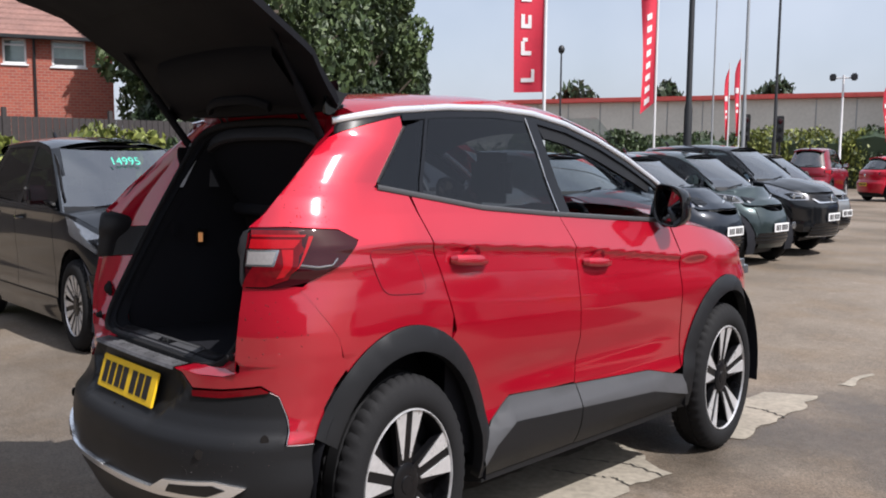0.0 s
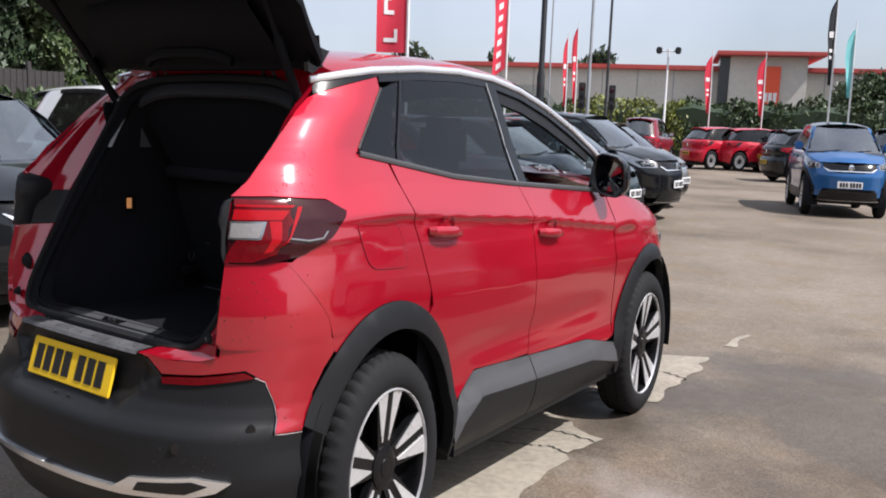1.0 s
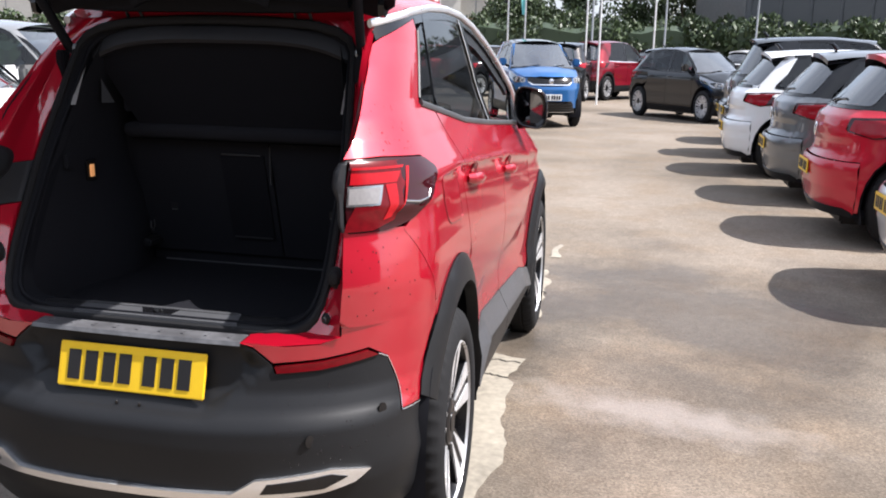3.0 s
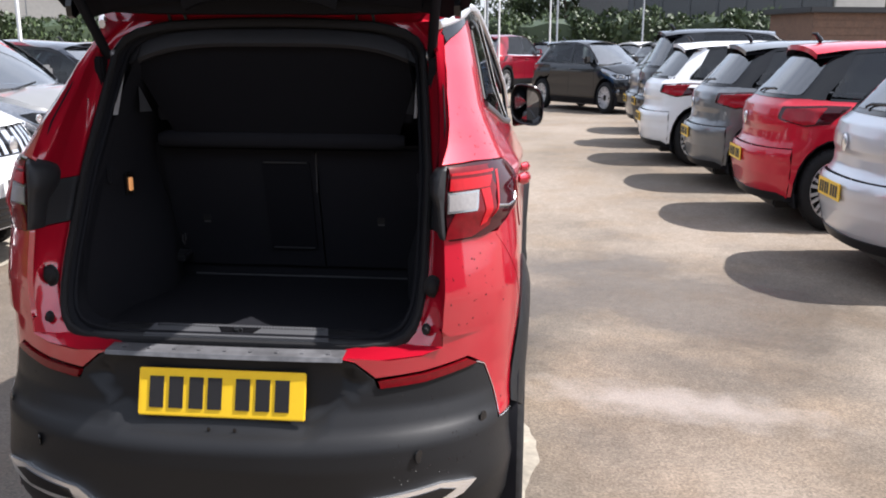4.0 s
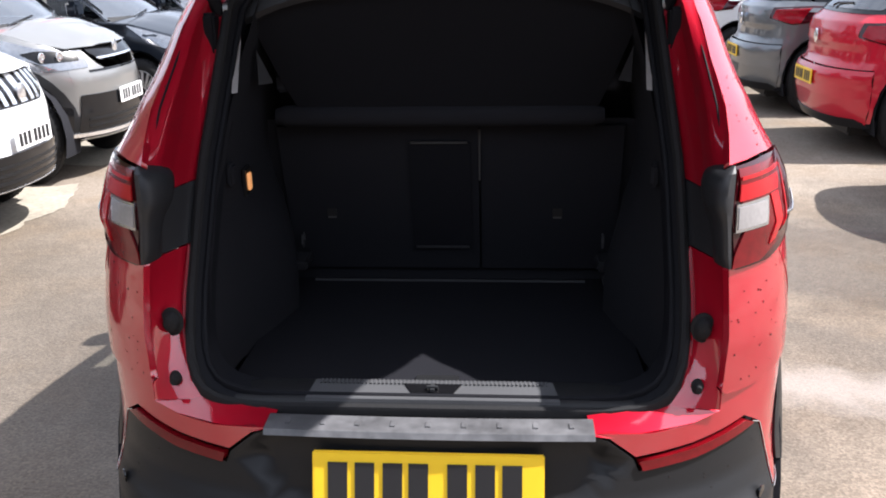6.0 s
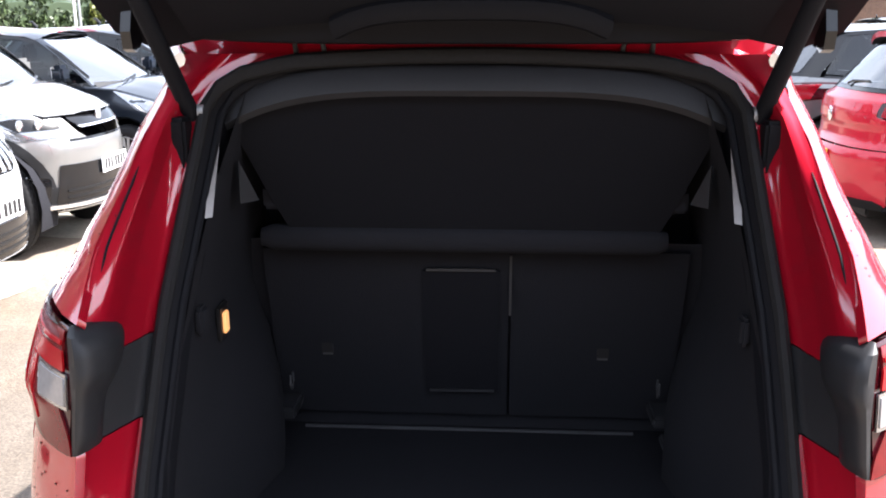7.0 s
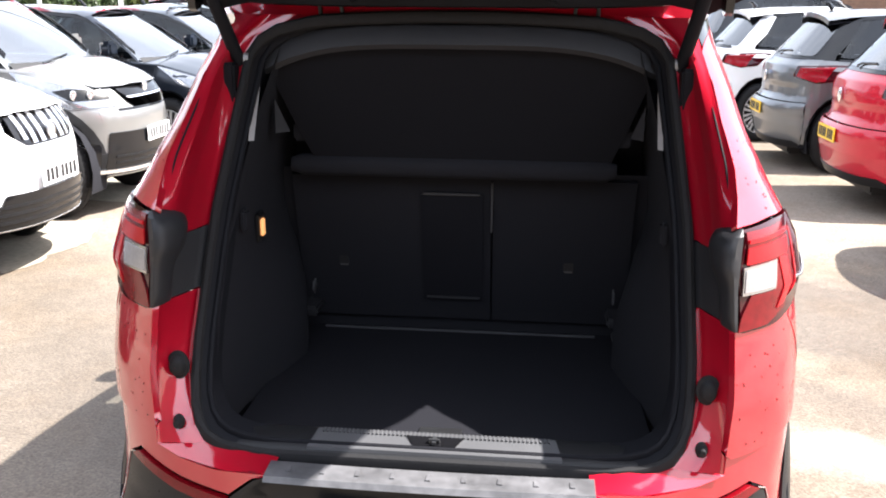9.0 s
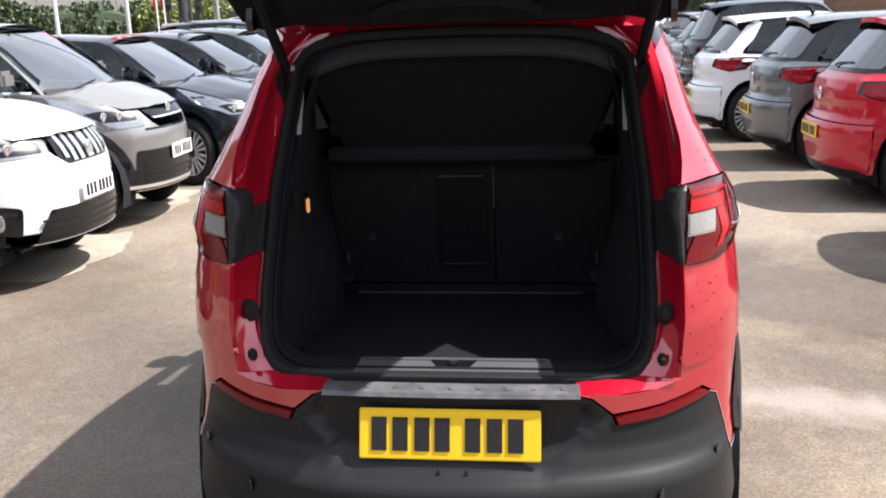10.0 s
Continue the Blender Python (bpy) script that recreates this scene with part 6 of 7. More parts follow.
for s in (1, -1):
    blade = [(0.77, 1.57), (0.71, 1.58), (0.668, 1.565), (0.655, 1.535), (0.66, 1.51), (0.68, 1.505), (0.705, 1.515), (0.735, 1.535)]
    nb = len(blade)
    part("spoiler_blade", ([(s * x_, y, z) for x_ in (0.655, 0.675) for y, z in blade], [list(range(nb)), list(range(nb, 2 * nb))[::-1]] + [(i, (i + 1) % nb, nb + (i + 1) % nb, nb + i) for i in range(nb)]), TRIM, tail_gate, "gloss black spoiler blade", smooth=False)
    for d_ in (1, -1):
        part("gate_hinge", tube([(s * 0.335 + d_ * 0.03, 0.80, 1.497), (s * 0.335 + d_ * 0.029, 0.782, 1.515), (s * 0.335 + d_ * 0.016, 0.765, 1.535), (s * 0.335 + d_ * 0.008, 0.745, 1.555)], [0.006, 0.005, 0.006, 0.009], 8), BLACK_STEEL, tail_gate)
    part("hinge_cover", moved(box(-0.024, 0.024, -0.03, 0.02, -0.012, 0.014, 0.006), s * 0.335, 0.735, 1.56), GATE_TRIM, tail_gate)
    lowp = Vector((s * 0.572, 0.735, 1.405))
    topp = Vector(swung(([(s * 0.64, IN_Y(0.42) + 0.02, IN_Z(0.42))], []))[0][0])
    mid = lowp.lerp(topp, 0.55)
    st = part("gas_strut", tube([lowp, lowp.lerp(mid, 0.96), mid], [0.017, 0.017, 0.012], 12), GATE_TRIM, tail_gate, "black gas strut")
    part("strut_rod", tube([mid, topp], 0.011, 10), GATE_TRIM, st)
    part("strut_bracket", moved(box(-0.024, 0.024, -0.02, 0.03, -0.075, 0.012, 0.006), s * 0.592, 0.688, 1.398, Matrix.Identity(4)), GATE_TRIM, st)
    part("strut_ball", moved(lathe([(0, 0.001), (0, 0.012), (0.012, 0.012), (0.014, 0.001)], 12), m=Matrix.Translation((s * 0.556 , 0.725, 1.415))), STEEL, st)
HERO_KIT = wheel_meshes(0.352, 0.225, 0.245, 5, "twin")
for x in (0.80, -0.80):
    for c in (RW, FW):
        add_wheel(hero, x, c[0], 0.352, HERO_KIT, 0.352)


# drops of water left on the tail
WATER = material("water_drop", (0.012, 0.006, 0.007), rough=0.06, coat=0.4)
drop_r = random.Random(11)
def drops(n, pick, name):
    shapes = []
    for _ in range(n):
        p, nrm = pick()
        rad = drop_r.uniform(0.001, 0.0026)
        u = nrm.orthogonal().normalized()
        v = nrm.cross(u)
        rim_ = [p + (u * math.cos(a) + v * math.sin(a)) * rad for a in [k * math.pi / 3 for k in range(6)]]
        mid_ = [p + (u * math.cos(a) + v * math.sin(a)) * rad * 0.6 + nrm * rad * 0.4 for a in [k * math.pi / 3 for k in range(6)]]
        pts_ = rim_ + mid_ + [p + nrm * rad * 0.5]
        shapes.append(([tuple(q) for q in pts_], [(k, (k + 1) % 6, 6 + (k + 1) % 6, 6 + k) for k in range(6)] + [(6 + k, 6 + (k + 1) % 6, 12) for k in range(6)]))
    tagged(part(name, join(*shapes), WATER, hero), kind="stuff")
def tail_spot(x0, x1, z0, z1, out):
    def pick():
        s, z = drop_r.choice((1, -1)), drop_r.uniform(z0, z1)
        q = q_at(drop_r.uniform(x0, x1), z)
        p, p2 = Vector(on_tail(q, z, out)), Vector(on_tail(q, z, out + 0.01))
        n_ = (p2 - p).normalized()
        return Vector((s * p.x, p.y, p.z)), Vector((s * n_.x, n_.y, n_.z))
    return pick
def side_spot(y0, y1, z0, z1):
    def pick():
        s, y, z = drop_r.choice((1, -1)), drop_r.uniform(y0, y1), drop_r.uniform(z0, z1)
        return Vector((s * side_x(y, z), y, z)), Vector((s, -0.2, 0.3)).normalized()
    return pick
drops(110, tail_spot(0.5, 0.84, 0.47, 0.68, 0.0005), "water_drops")
drops(60, tail_spot(0.67, 0.85, 0.8, 1.0, 0.0), "water_drops")
drops(70, side_spot(0.42, 0.62, 1.19, 1.3), "water_drops")



# ---- the rows of parked cars ----
GREEN_STICKER = material("green_sticker", (0.05, 0.5, 0.35), rough=0.5)


def nose_in(y, x_front, L, name, label, colour, turn=0, **k):
    return make_car(name, pose(x_front - L / 2, y, 0, 0, 0, -90 + turn), label, colour, L=L, **k)


def tail_in(y, x_rear, L, name, label, colour, turn=0, **k):
    return make_car(name, pose(x_rear + L / 2, y, 0, 0, 0, -90 + turn), label, colour, L=L, **k)


nose_in(2.55, -3.75, 4.35, "hatchback", "black hatchback with a green price sticker on its windscreen", BLACK_PAINT, H=1.52, sticker=GREEN_STICKER)
nose_in(4.8, -3.45, 4.3, "crossover", "white crossover with a bright slatted grille and black lower trim", WHITE, style="suv", H=1.59, grille="slats", kit=WHEELS_TEN)
nose_in(7.0, -3.6, 4.14, "boxy_crossover", "silver boxy crossover with large bright-ringed fog lamps", SILVER, style="suv", H=1.6, grille="slot")
nose_in(9.62, -3.15, 4.85, "saloon", "dark blue-grey large hatchback with bright ten-spoke wheels", NAVY, H=1.46, kit=WHEELS_TEN, wheelbase=2.75, rear_over=1.05, W=1.86)
nose_in(11.75, -3.3, 4.2, "hatchback", "dark blue hatchback between other parked cars", NAVY, H=1.44)
nose_in(13.15, -3.18, 4.0, "hatchback", "dark green hatchback with a sloping bonnet", TEAL, H=1.47)
nose_in(15.4, -3.2, 4.3, "crossover", "black crossover with a bright skid strip", BLACK_PAINT, style="suv", H=1.58)
nose_in(18.1, -4.0, 4.2, "hatchback", "silver hatchback at the end of the row", SILVER)
tail_in(5.35, 3.5, 4.37, "hatchback", "pale silver hatchback parked tail to the aisle", PALE_SILVER, dark=True, kit=WHEELS_TEN, fine=1.5)
tail_in(7.95, 3.3, 4.37, "hatchback", "bright red hatchback parked tail to the aisle", FLAT_RED, dark=True, kit=WHEELS_TEN, fine=1.5)
tail_in(10.4, 3.15, 4.37, "hatchback", "grey hatchback parked tail to the aisle", GREY, dark=True, fine=1.3)
tail_in(12.95, 2.8, 4.37, "hatchback", "white hatchback with large alloy wheels, tail to the aisle", WHITE, dark=True, kit=WHEELS_TEN, fine=1.3)
tail_in(15.4, 3.0, 4.3, "crossover", "black crossover parked tail to the aisle", BLACK_PAINT, style="suv", H=1.65, dark=True)
tail_in(17.9, 3.1, 4.37, "hatchback", "silver hatchback parked tail to the aisle", SILVER, dark=True)
make_car("crossover", pose(-1.4, 21.2, 0, 0, 0, -160), "bright blue crossover with a black roof facing the aisle", BLUE, L=4.2, style="suv", H=1.6, roof_mat=BLACK_PAINT, group="cars across the yard", fine=1.2)
make_car("hatchback", pose(2.86, 24.2, 0, 0, 0, -140), "glossy black hatchback with bright wheels", BLACK_PAINT, H=1.5, kit=WHEELS_TEN, group="cars across the yard", fine=1.2)
make_car("crossover", pose(0.25, 33.6, 0, 0, 0, -35), "dark red crossover seen from behind", DARK_RED, style="suv", H=1.66, L=4.6, group="cars across the yard", dark=True)
make_car("crossover", pose(-1.2, 32.4, 0, 0, 0, -12), "black crossover seen from behind", BLACK_PAINT, style="suv", H=1.6, L=4.3, group="cars across the yard", dark=True)
make_car("hatchback", pose(-4.3, 33.4, 0, 0, 0, -50), "black hatchback in a far row of cars", BLACK_PAINT, group="cars across the yard", dark=True, fine=0.7)
for x, y, col, w, r in ((-9.9, 40.0, FLAT_RED, "bright red", -35), (-8.2, 40.3, FLAT_RED, "bright red", -55), (-6.2, 40.0, DARK_RED, "darker red", -50), (-10.2, 46.0, FLAT_RED, "bright red", -60), (-7.6, 45.0, FLAT_RED, "bright red", -60)):
    make_car("hatchback", pose(x, y, 0, 0, 0, r), w + " hatchback in a far row of cars", col, group="cars across the yard", dark=True, fine=0.7)
make_car("crossover", pose(-12.0, 35.6, 0, 0, 0, 10), "red crossover beyond the row of parked cars", DARK_RED, style="suv", H=1.7, L=4.6, group="cars across the yard", fine=0.7)
make_car("hatchback", pose(-16.6, 56.0, 0, 0, 0, -80), "dark blue hatchback near the far hedge", BLUE, group="cars across the yard", fine=0.7)
for x, y, col, w in ((3.5, 34.5, BLACK_PAINT, "black"), (6.5, 33.0, GREY, "grey"), (9.0, 31.0, SILVER, "silver"), (6.5, 41.0, WHITE, "white"), (2.5, 42.5, NAVY, "dark blue"), (10.5, 38.5, WHITE, "white"), (12.5, 28.5, BLACK_PAINT, "black")):
    make_car("hatchback", pose(x, y, 0, 0, 0, -40), w + " hatchback in a far row of cars", col, group="cars across the yard", fine=0.7)
for x, y, col, w in ((9.8, 9.0, FLAT_RED, "red"), (9.6, 11.6, SILVER, "silver"), (9.5, 14.2, WHITE, "white"), (9.4, 17.0, GREY, "grey")):
    make_car("hatchback", pose(x + 0.5, y, 0, 0, 0, 90), w + " hatchback nose to nose with the next row", col, group="parked cars", fine=0.7)

# ---- round the yard: verge, trees, hedge, buildings, flags, posts ----
def at(az, d):
    """A place by degrees left of the aisle's direction and metres from the walk's start."""
    return 2.95 - d * math.sin(radians(az)), -1.72 + d * math.cos(radians(az))


def foliage(name, colour, dry=(0.12, 0.13, 0.03), lo=0.5):
    m = bpy.data.materials.new(name)
    m.use_nodes = True
    t = m.node_tree
    b = t.nodes["Principled BSDF"]
    geo = t.nodes.new("ShaderNodeNewGeometry")
    mix = t.nodes.new("ShaderNodeMixRGB")
    mix.inputs[1].default_value, mix.inputs[2].default_value = (*[c * lo for c in colour], 1), (*dry, 1)
    ramp = t.nodes.new("ShaderNodeMapRange")
    ramp.inputs[1].default_value, ramp.inputs[2].default_value, ramp.inputs[3].default_value, ramp.inputs[4].default_value = 0.0, 1.0, 0.0, 0.75
    t.links.new(geo.outputs["Random Per Island"], ramp.inputs[0])
    t.links.new(ramp.outputs[0], mix.inputs[0])
    t.links.new(mix.outputs[0], b.inputs["Base Color"])
    b.inputs["Roughness"].default_value = 0.55
    b.inputs["Subsurface Weight"].default_value = 0.0
    return m


TREE_LEAF = foliage("tree_leaves", (0.068, 0.115, 0.041), (0.11, 0.15, 0.05))
CONIFER = foliage("dark_conifer", (0.03, 0.055, 0.025), (0.05, 0.08, 0.03))
HEDGE_LEAF = foliage("hedge_leaves", (0.042, 0.07, 0.022), (0.058, 0.09, 0.028))
IVY = foliage("yellow_green_leaves", (0.12, 0.16, 0.03), (0.28, 0.3, 0.06))
BARK = material("bark", (0.07, 0.055, 0.04), rough=0.9, spread=0.4, grain=12, bump=0.6, depth=0.02)
rng = np.random.default_rng(7)


def leaves(centres, radii, count, size, flat=1.0):
    """Many small leaf quads in a cloud of clumps; TALL is taken out of the leaf's own shape, so that crowns keep their outline."""
    n = len(centres)
    pick = rng.integers(0, n, count)
    d = rng.normal(size=(count, 3))
    d /= np.linalg.norm(d, axis=1)[:, None]
    rad = radii[pick] * (0.55 + 0.5 * rng.random(count) ** 0.5)[:, None]
    p = centres[pick] + d * rad
    a = rng.normal(size=(count, 3))
    a /= np.linalg.norm(a, axis=1)[:, None]
    b = np.cross(a, rng.normal(size=(count, 3)))
    b /= np.linalg.norm(b, axis=1)[:, None]
    s = size * (0.6 + 0.8 * rng.random(count))[:, None]
    q = np.stack([p - a * s, p - b * s * 0.5, p + a * s, p + b * s * 0.5], 1).reshape(-1, 3)
    q[:, 2] = np.maximum(q[:, 2], 0.02)
    return q, [(4 * i, 4 * i + 1, 4 * i + 2, 4 * i + 3) for i in range(count)]


def tree(x, y, h, r, leaf=TREE_LEAF, count=5200, size=0.22, label="leafy green tree beyond the yard", low=0.25, tall=False):
    tr = thing("tree", pose(x, y, 0), label, "tree", "trees beyond the yard")
    path = [(0.02 * h * math.sin(i), 0.015 * h * math.cos(2 * i), h * 0.75 * i / 6) for i in range(7)]
    shapes = [tube(path, [0.03 * h * (1 - 0.12 * i) for i in range(7)], 9)]
    for k in range(7):
        a = 2.4 * k
        z0 = h * (low + 0.06 * k)
        shapes.append(tube([(0, 0, z0), (0.3 * r * math.cos(a), 0.3 * r * math.sin(a), z0 + 0.06 * h), (0.7 * r * math.cos(a), 0.7 * r * math.sin(a), z0 + 0.16 * h)], [0.012 * h, 0.008 * h, 0.003 * h], 6))
    part("trunk", join(*shapes), BARK, tr)
    n = 46
    u = rng.random(n)
    a = rng.random(n) * 2 * math.pi
    prof = (np.sin(np.pi * np.clip(u * 0.92 + 0.08, 0, 1)) ** 0.6) if not tall else (1 - u) ** 0.7
    rr = r * prof * (0.45 + 0.55 * rng.random(n))
    c = np.stack([rr * np.cos(a), rr * np.sin(a), h * (low + (1 - low) * u) * 0.97], 1)
    rad = np.full((n, 1), 0.27 * r) * (0.6 + 0.7 * rng.random((n, 1))) * np.array([[1, 1, 0.75]])
    part("crown", leaves(c, rad, count, size), leaf, tr, smooth=False)
    return tr


# trees behind the houses and the left row
for az, d, h, r, kind in ((55.0, 38, 13.5, 3.0, 0), (52.3, 41, 12.5, 2.9, 0), (49.6, 44, 12.5, 2.3, 1), (48.2, 50, 9.0, 1.9, 1), (47.2, 56, 6.4, 1.8, 1), (58.2, 35, 13.0, 4.4, 0), (61.2, 31, 9.0, 2.7, 0), (56.5, 30, 9.5, 3.6, 0), (53.0, 33, 9.0, 3.2, 1), (50.0, 36, 8.0, 2.6, 0), (60.8, 28, 6.5, 1.8, 0), (61.8, 25.5, 4.6, 1.2, 1)):
    x, y = at(az, d)
    tree(x, y, h, r, (TREE_LEAF, CONIFER)[kind], 17000, 0.13, ("tall leafy green tree behind the parked cars", "dark green conifer behind the parked cars")[kind], 0.12, kind == 1)
for az, d, h, r in ((4, 88, 6.6, 5.5), (-1, 90, 8.2, 6.5), (-6, 85, 9.5, 6), (9, 96, 5.4, 4.5), (-12, 80, 9.5, 5.5), (-18, 80, 10, 6), (-25, 85, 10, 6.5)):
    x, y = at(az, d)
    tree(x, y, h, r, HEDGE_LEAF, 14000, 0.2, "dark green tree behind the hedge", 0.05)
for az, d in ((37.0, 135), (31.5, 140), (25, 138)):
    x, y = at(az, d)
    tree(x, y, 9.6, 4, CONIFER, 1200, 0.5, "small far tree above the warehouse roof", 0.3)

# hedge along the far side
def hedge(name, a, b, h, deep, leaf, count, size, label):
    a, b = Vector((*a, 0)), Vector((*b, 0))
    length = (b - a).length
    n = int(length / (h * 0.45))
    ob = thing(name, pose(a.x, a.y, 0), label, "hedge", kind="stuff")
    c, rad = [], []
    for i in range(n):
        t = (i + 0.5) / n
        p = a.lerp(b, t) - a
        for z in (0.28, 0.62):
            hh = h * (0.92 + 0.16 * rng.random())
            c.append((p.x + rng.normal() * 0.2 * deep, p.y + rng.normal() * 0.2 * deep, hh * z))
            rad.append((h * 0.42, h * 0.42, hh * 0.36))
    part("leaf_mass", leaves(np.array(c), np.array(rad), count, size), leaf, ob, smooth=False)
    side = (b - a).normalized().cross(Vector((0, 0, 1))) * deep * 0.35
    rel = b - a
    k = 24
    core = [[(rel.x * i / k + s * side.x, rel.y * i / k + s * side.y, z * h * (0.86 + 0.05 * math.sin(i * 1.7))) for s, z in ((1, 0), (1, 0.9), (0, 1.0), (-1, 0.9), (-1, 0))] for i in range(k + 1)]
    part("inner_growth", grid(core), CONIFER, ob)
    return ob


hedge("hedge", at(41, 58), at(26, 62), 2.6, 2.0, HEDGE_LEAF, 22000, 0.14, "dark green hedge along the far edge of the yard")
hedge("hedge", at(26.5, 61), at(19.5, 60), 2.75, 1.6, IVY, 9000, 0.13, "yellow-green hedge of lighter leaves")
hedge("hedge", at(20, 60), at(-4, 60), 2.9, 2.2, HEDGE_LEAF, 30000, 0.15, "tall dark green hedge along the far edge of the yard")
hedge("hedge", at(-4, 58), at(-32, 58), 2.9, 2.2, HEDGE_LEAF, 26000, 0.16, "tall dark green hedge beside the showroom")
hedge("shrubs", at(80, 15.5), at(64, 17), 1.7, 1.4, IVY, 12000, 0.08, "yellow-green overgrown shrubs on the verge")
hedge("shrubs", at(64, 17), at(50, 21), 1.6, 1.4, HEDGE_LEAF, 10000, 0.08, "green shrubs on the verge behind the parked cars")
hedge("shrubs", at(50, 22), at(41, 30), 1.6, 1.6, HEDGE_LEAF, 7000, 0.1, "green shrubs on the verge behind the parked cars")

# dark board fence behind the shrubs
BOARD = material("dark_fence_boards", (0.035, 0.03, 0.03), rough=0.8, spread=0.35, grain=18, bump=0.4)
fence = thing("fence", pose(0, 0, 0), "dark weathered board fence behind the shrubs", "fence")
fa_, fb_ = Vector((*at(84, 21), 0)), Vector((*at(58, 24), 0))
fl = (fb_ - fa_).length
board_me = mesh(*box(-0.07, 0.07, -0.012, 0.012, 0.05, 2.0, 0.004), False, "board")
board_me.materials.append(BOARD)
fang = math.atan2((fb_ - fa_).y, (fb_ - fa_).x)
for i in range(int(fl / 0.15)):
    o = part("board", board_me, None, fence)
    o.matrix_local = Matrix.Translation(fa_ + (fb_ - fa_) * (i + 0.5) * 0.15 / fl) @ Matrix.Rotation(fang, 4, "Z")
for i in range(0, int(fl / 2.4) + 1):
    p = fa_ + (fb_ - fa_) * min(1, i * 2.4 / fl)
    part("post", moved(box(-0.05, 0.05, -0.05, 0.05, 0, 2.15, 0.01), p.x, p.y, 0), BOARD, fence)

# brick house
BRICK = bpy.data.materials.new("red_brick")
BRICK.use_nodes = True
bt_ = BRICK.node_tree
bb = bt_.nodes["Principled BSDF"]
br = bt_.nodes.new("ShaderNodeTexBrick")
br.inputs["Color1"].default_value, br.inputs["Color2"].default_value, br.inputs["Mortar"].default_value = (0.36, 0.095, 0.06, 1), (0.28, 0.07, 0.05, 1), (0.3, 0.2, 0.16, 1)
br.inputs["Scale"].default_value, br.inputs["Mortar Size"].default_value, br.inputs["Brick Width"].default_value, br.inputs["Row Height"].default_value = 1.0, 0.008, 0.225, 0.1
cb = bt_.nodes.new("ShaderNodeTexCoord")
sep = bt_.nodes.new("ShaderNodeSeparateXYZ")
com = bt_.nodes.new("ShaderNodeCombineXYZ")
bt_.links.new(cb.outputs["Object"], sep.inputs[0])
bt_.links.new(sep.outputs[0], com.inputs[0])
bt_.links.new(sep.outputs[2], com.inputs[1])
bt_.links.new(com.outputs[0], br.inputs["Vector"])
bt_.links.new(br.outputs["Color"], bb.inputs["Base Color"])
bb.inputs["Roughness"].default_value = 0.85
TILE = material("roof_tiles", (0.22, 0.12, 0.1), rough=0.8, spread=0.3, grain=9, blotch=1.5)
UPVC = material("white_window_frame", (0.75, 0.75, 0.75), rough=0.4)
CURTAIN = material("pale_curtain", (0.62, 0.64, 0.62), rough=0.9, spread=0.2, grain=6)
hx, hy = at(66.5, 33.5)
house = thing("house", pose(hx, hy, 0, 0, 0, 68), "two-storey red brick house with tiled roof and white windows", "house")
HW, HD, EAVE = 10.0, 7.0, 4.44
front_wins = [(-0.9, 3.63, 1.1, 0.67), (-2.62, 3.66, 0.75, 0.64), (-5.2, 3.63, 1.1, 0.67), (-0.9, 1.0, 1.4, 1.0), (-4.2, 1.0, 1.4, 1.0)]
wall_parts = []
xs = sorted({-8.6, 0.55} | {w[0] - w[2] / 2 for w in front_wins} | {w[0] + w[2] / 2 for w in front_wins})
zs_ = sorted({0.0, EAVE} | {w[1] for w in front_wins} | {w[1] + w[3] for w in front_wins})
for i in range(len(xs) - 1):
    for j in range(len(zs_) - 1):
        cx, cz = (xs[i] + xs[i + 1]) / 2, (zs_[j] + zs_[j + 1]) / 2
        if not any(abs(cx - w[0]) < w[2] / 2 and w[1] < cz < w[1] + w[3] for w in front_wins):
            wall_parts.append(box(xs[i], xs[i + 1], 0, 0.25, zs_[j], zs_[j + 1]))
wall_parts += [box(-8.6, -8.35, 0.25, HD, 0, EAVE), box(0.3, 0.55, 0.25, HD, 0, EAVE), box(-8.6, 0.55, HD - 0.25, HD, 0, EAVE)]
part("wall", join(*wall_parts), BRICK, house, smooth=False)
for x, z, w, h in front_wins:
    wi = part("window", join(box(x - w / 2, x + w / 2, 0.06, 0.12, z, z + 0.05), box(x - w / 2, x + w / 2, 0.06, 0.12, z + h - 0.05, z + h), box(x - w / 2, x - w / 2 + 0.07, 0.06, 0.12, z, z + h), box(x + w / 2 - 0.07, x + w / 2, 0.06, 0.12, z, z + h), box(x - w / 2, x + w / 2, 0.06, 0.12, z + h * 0.72, z + h * 0.72 + 0.05)), UPVC, house, smooth=False)
    part("pane", box(x - w / 2 + 0.05, x + w / 2 - 0.05, 0.085, 0.095, z + 0.05, z + h - 0.05), GLASS, wi, smooth=False)
    part("sill", box(x - w / 2 - 0.06, x + w / 2 + 0.06, -0.05, 0.1, z - 0.05, z, 0.01), UPVC, wi)
    part("curtain", box(x - w / 2 + 0.05, x + w / 2 - 0.05, 0.3, 0.32, z + h * (0.35 if w > 1 else 0.0), z + h), CURTAIN, wi, smooth=False)
roof_rows = []
for i in range(15):
    t = i / 14
    y0, z0 = -0.35 + t * 3.85, EAVE - 0.12 + t * 2.3
    roof_rows += [[(-8.9, y0, z0), (0.85 - 2.6 * t, y0, z0)], [(-8.9, y0 + 0.02, z0 + 0.05), (0.85 - 2.6 * t, y0 + 0.02, z0 + 0.05)]]
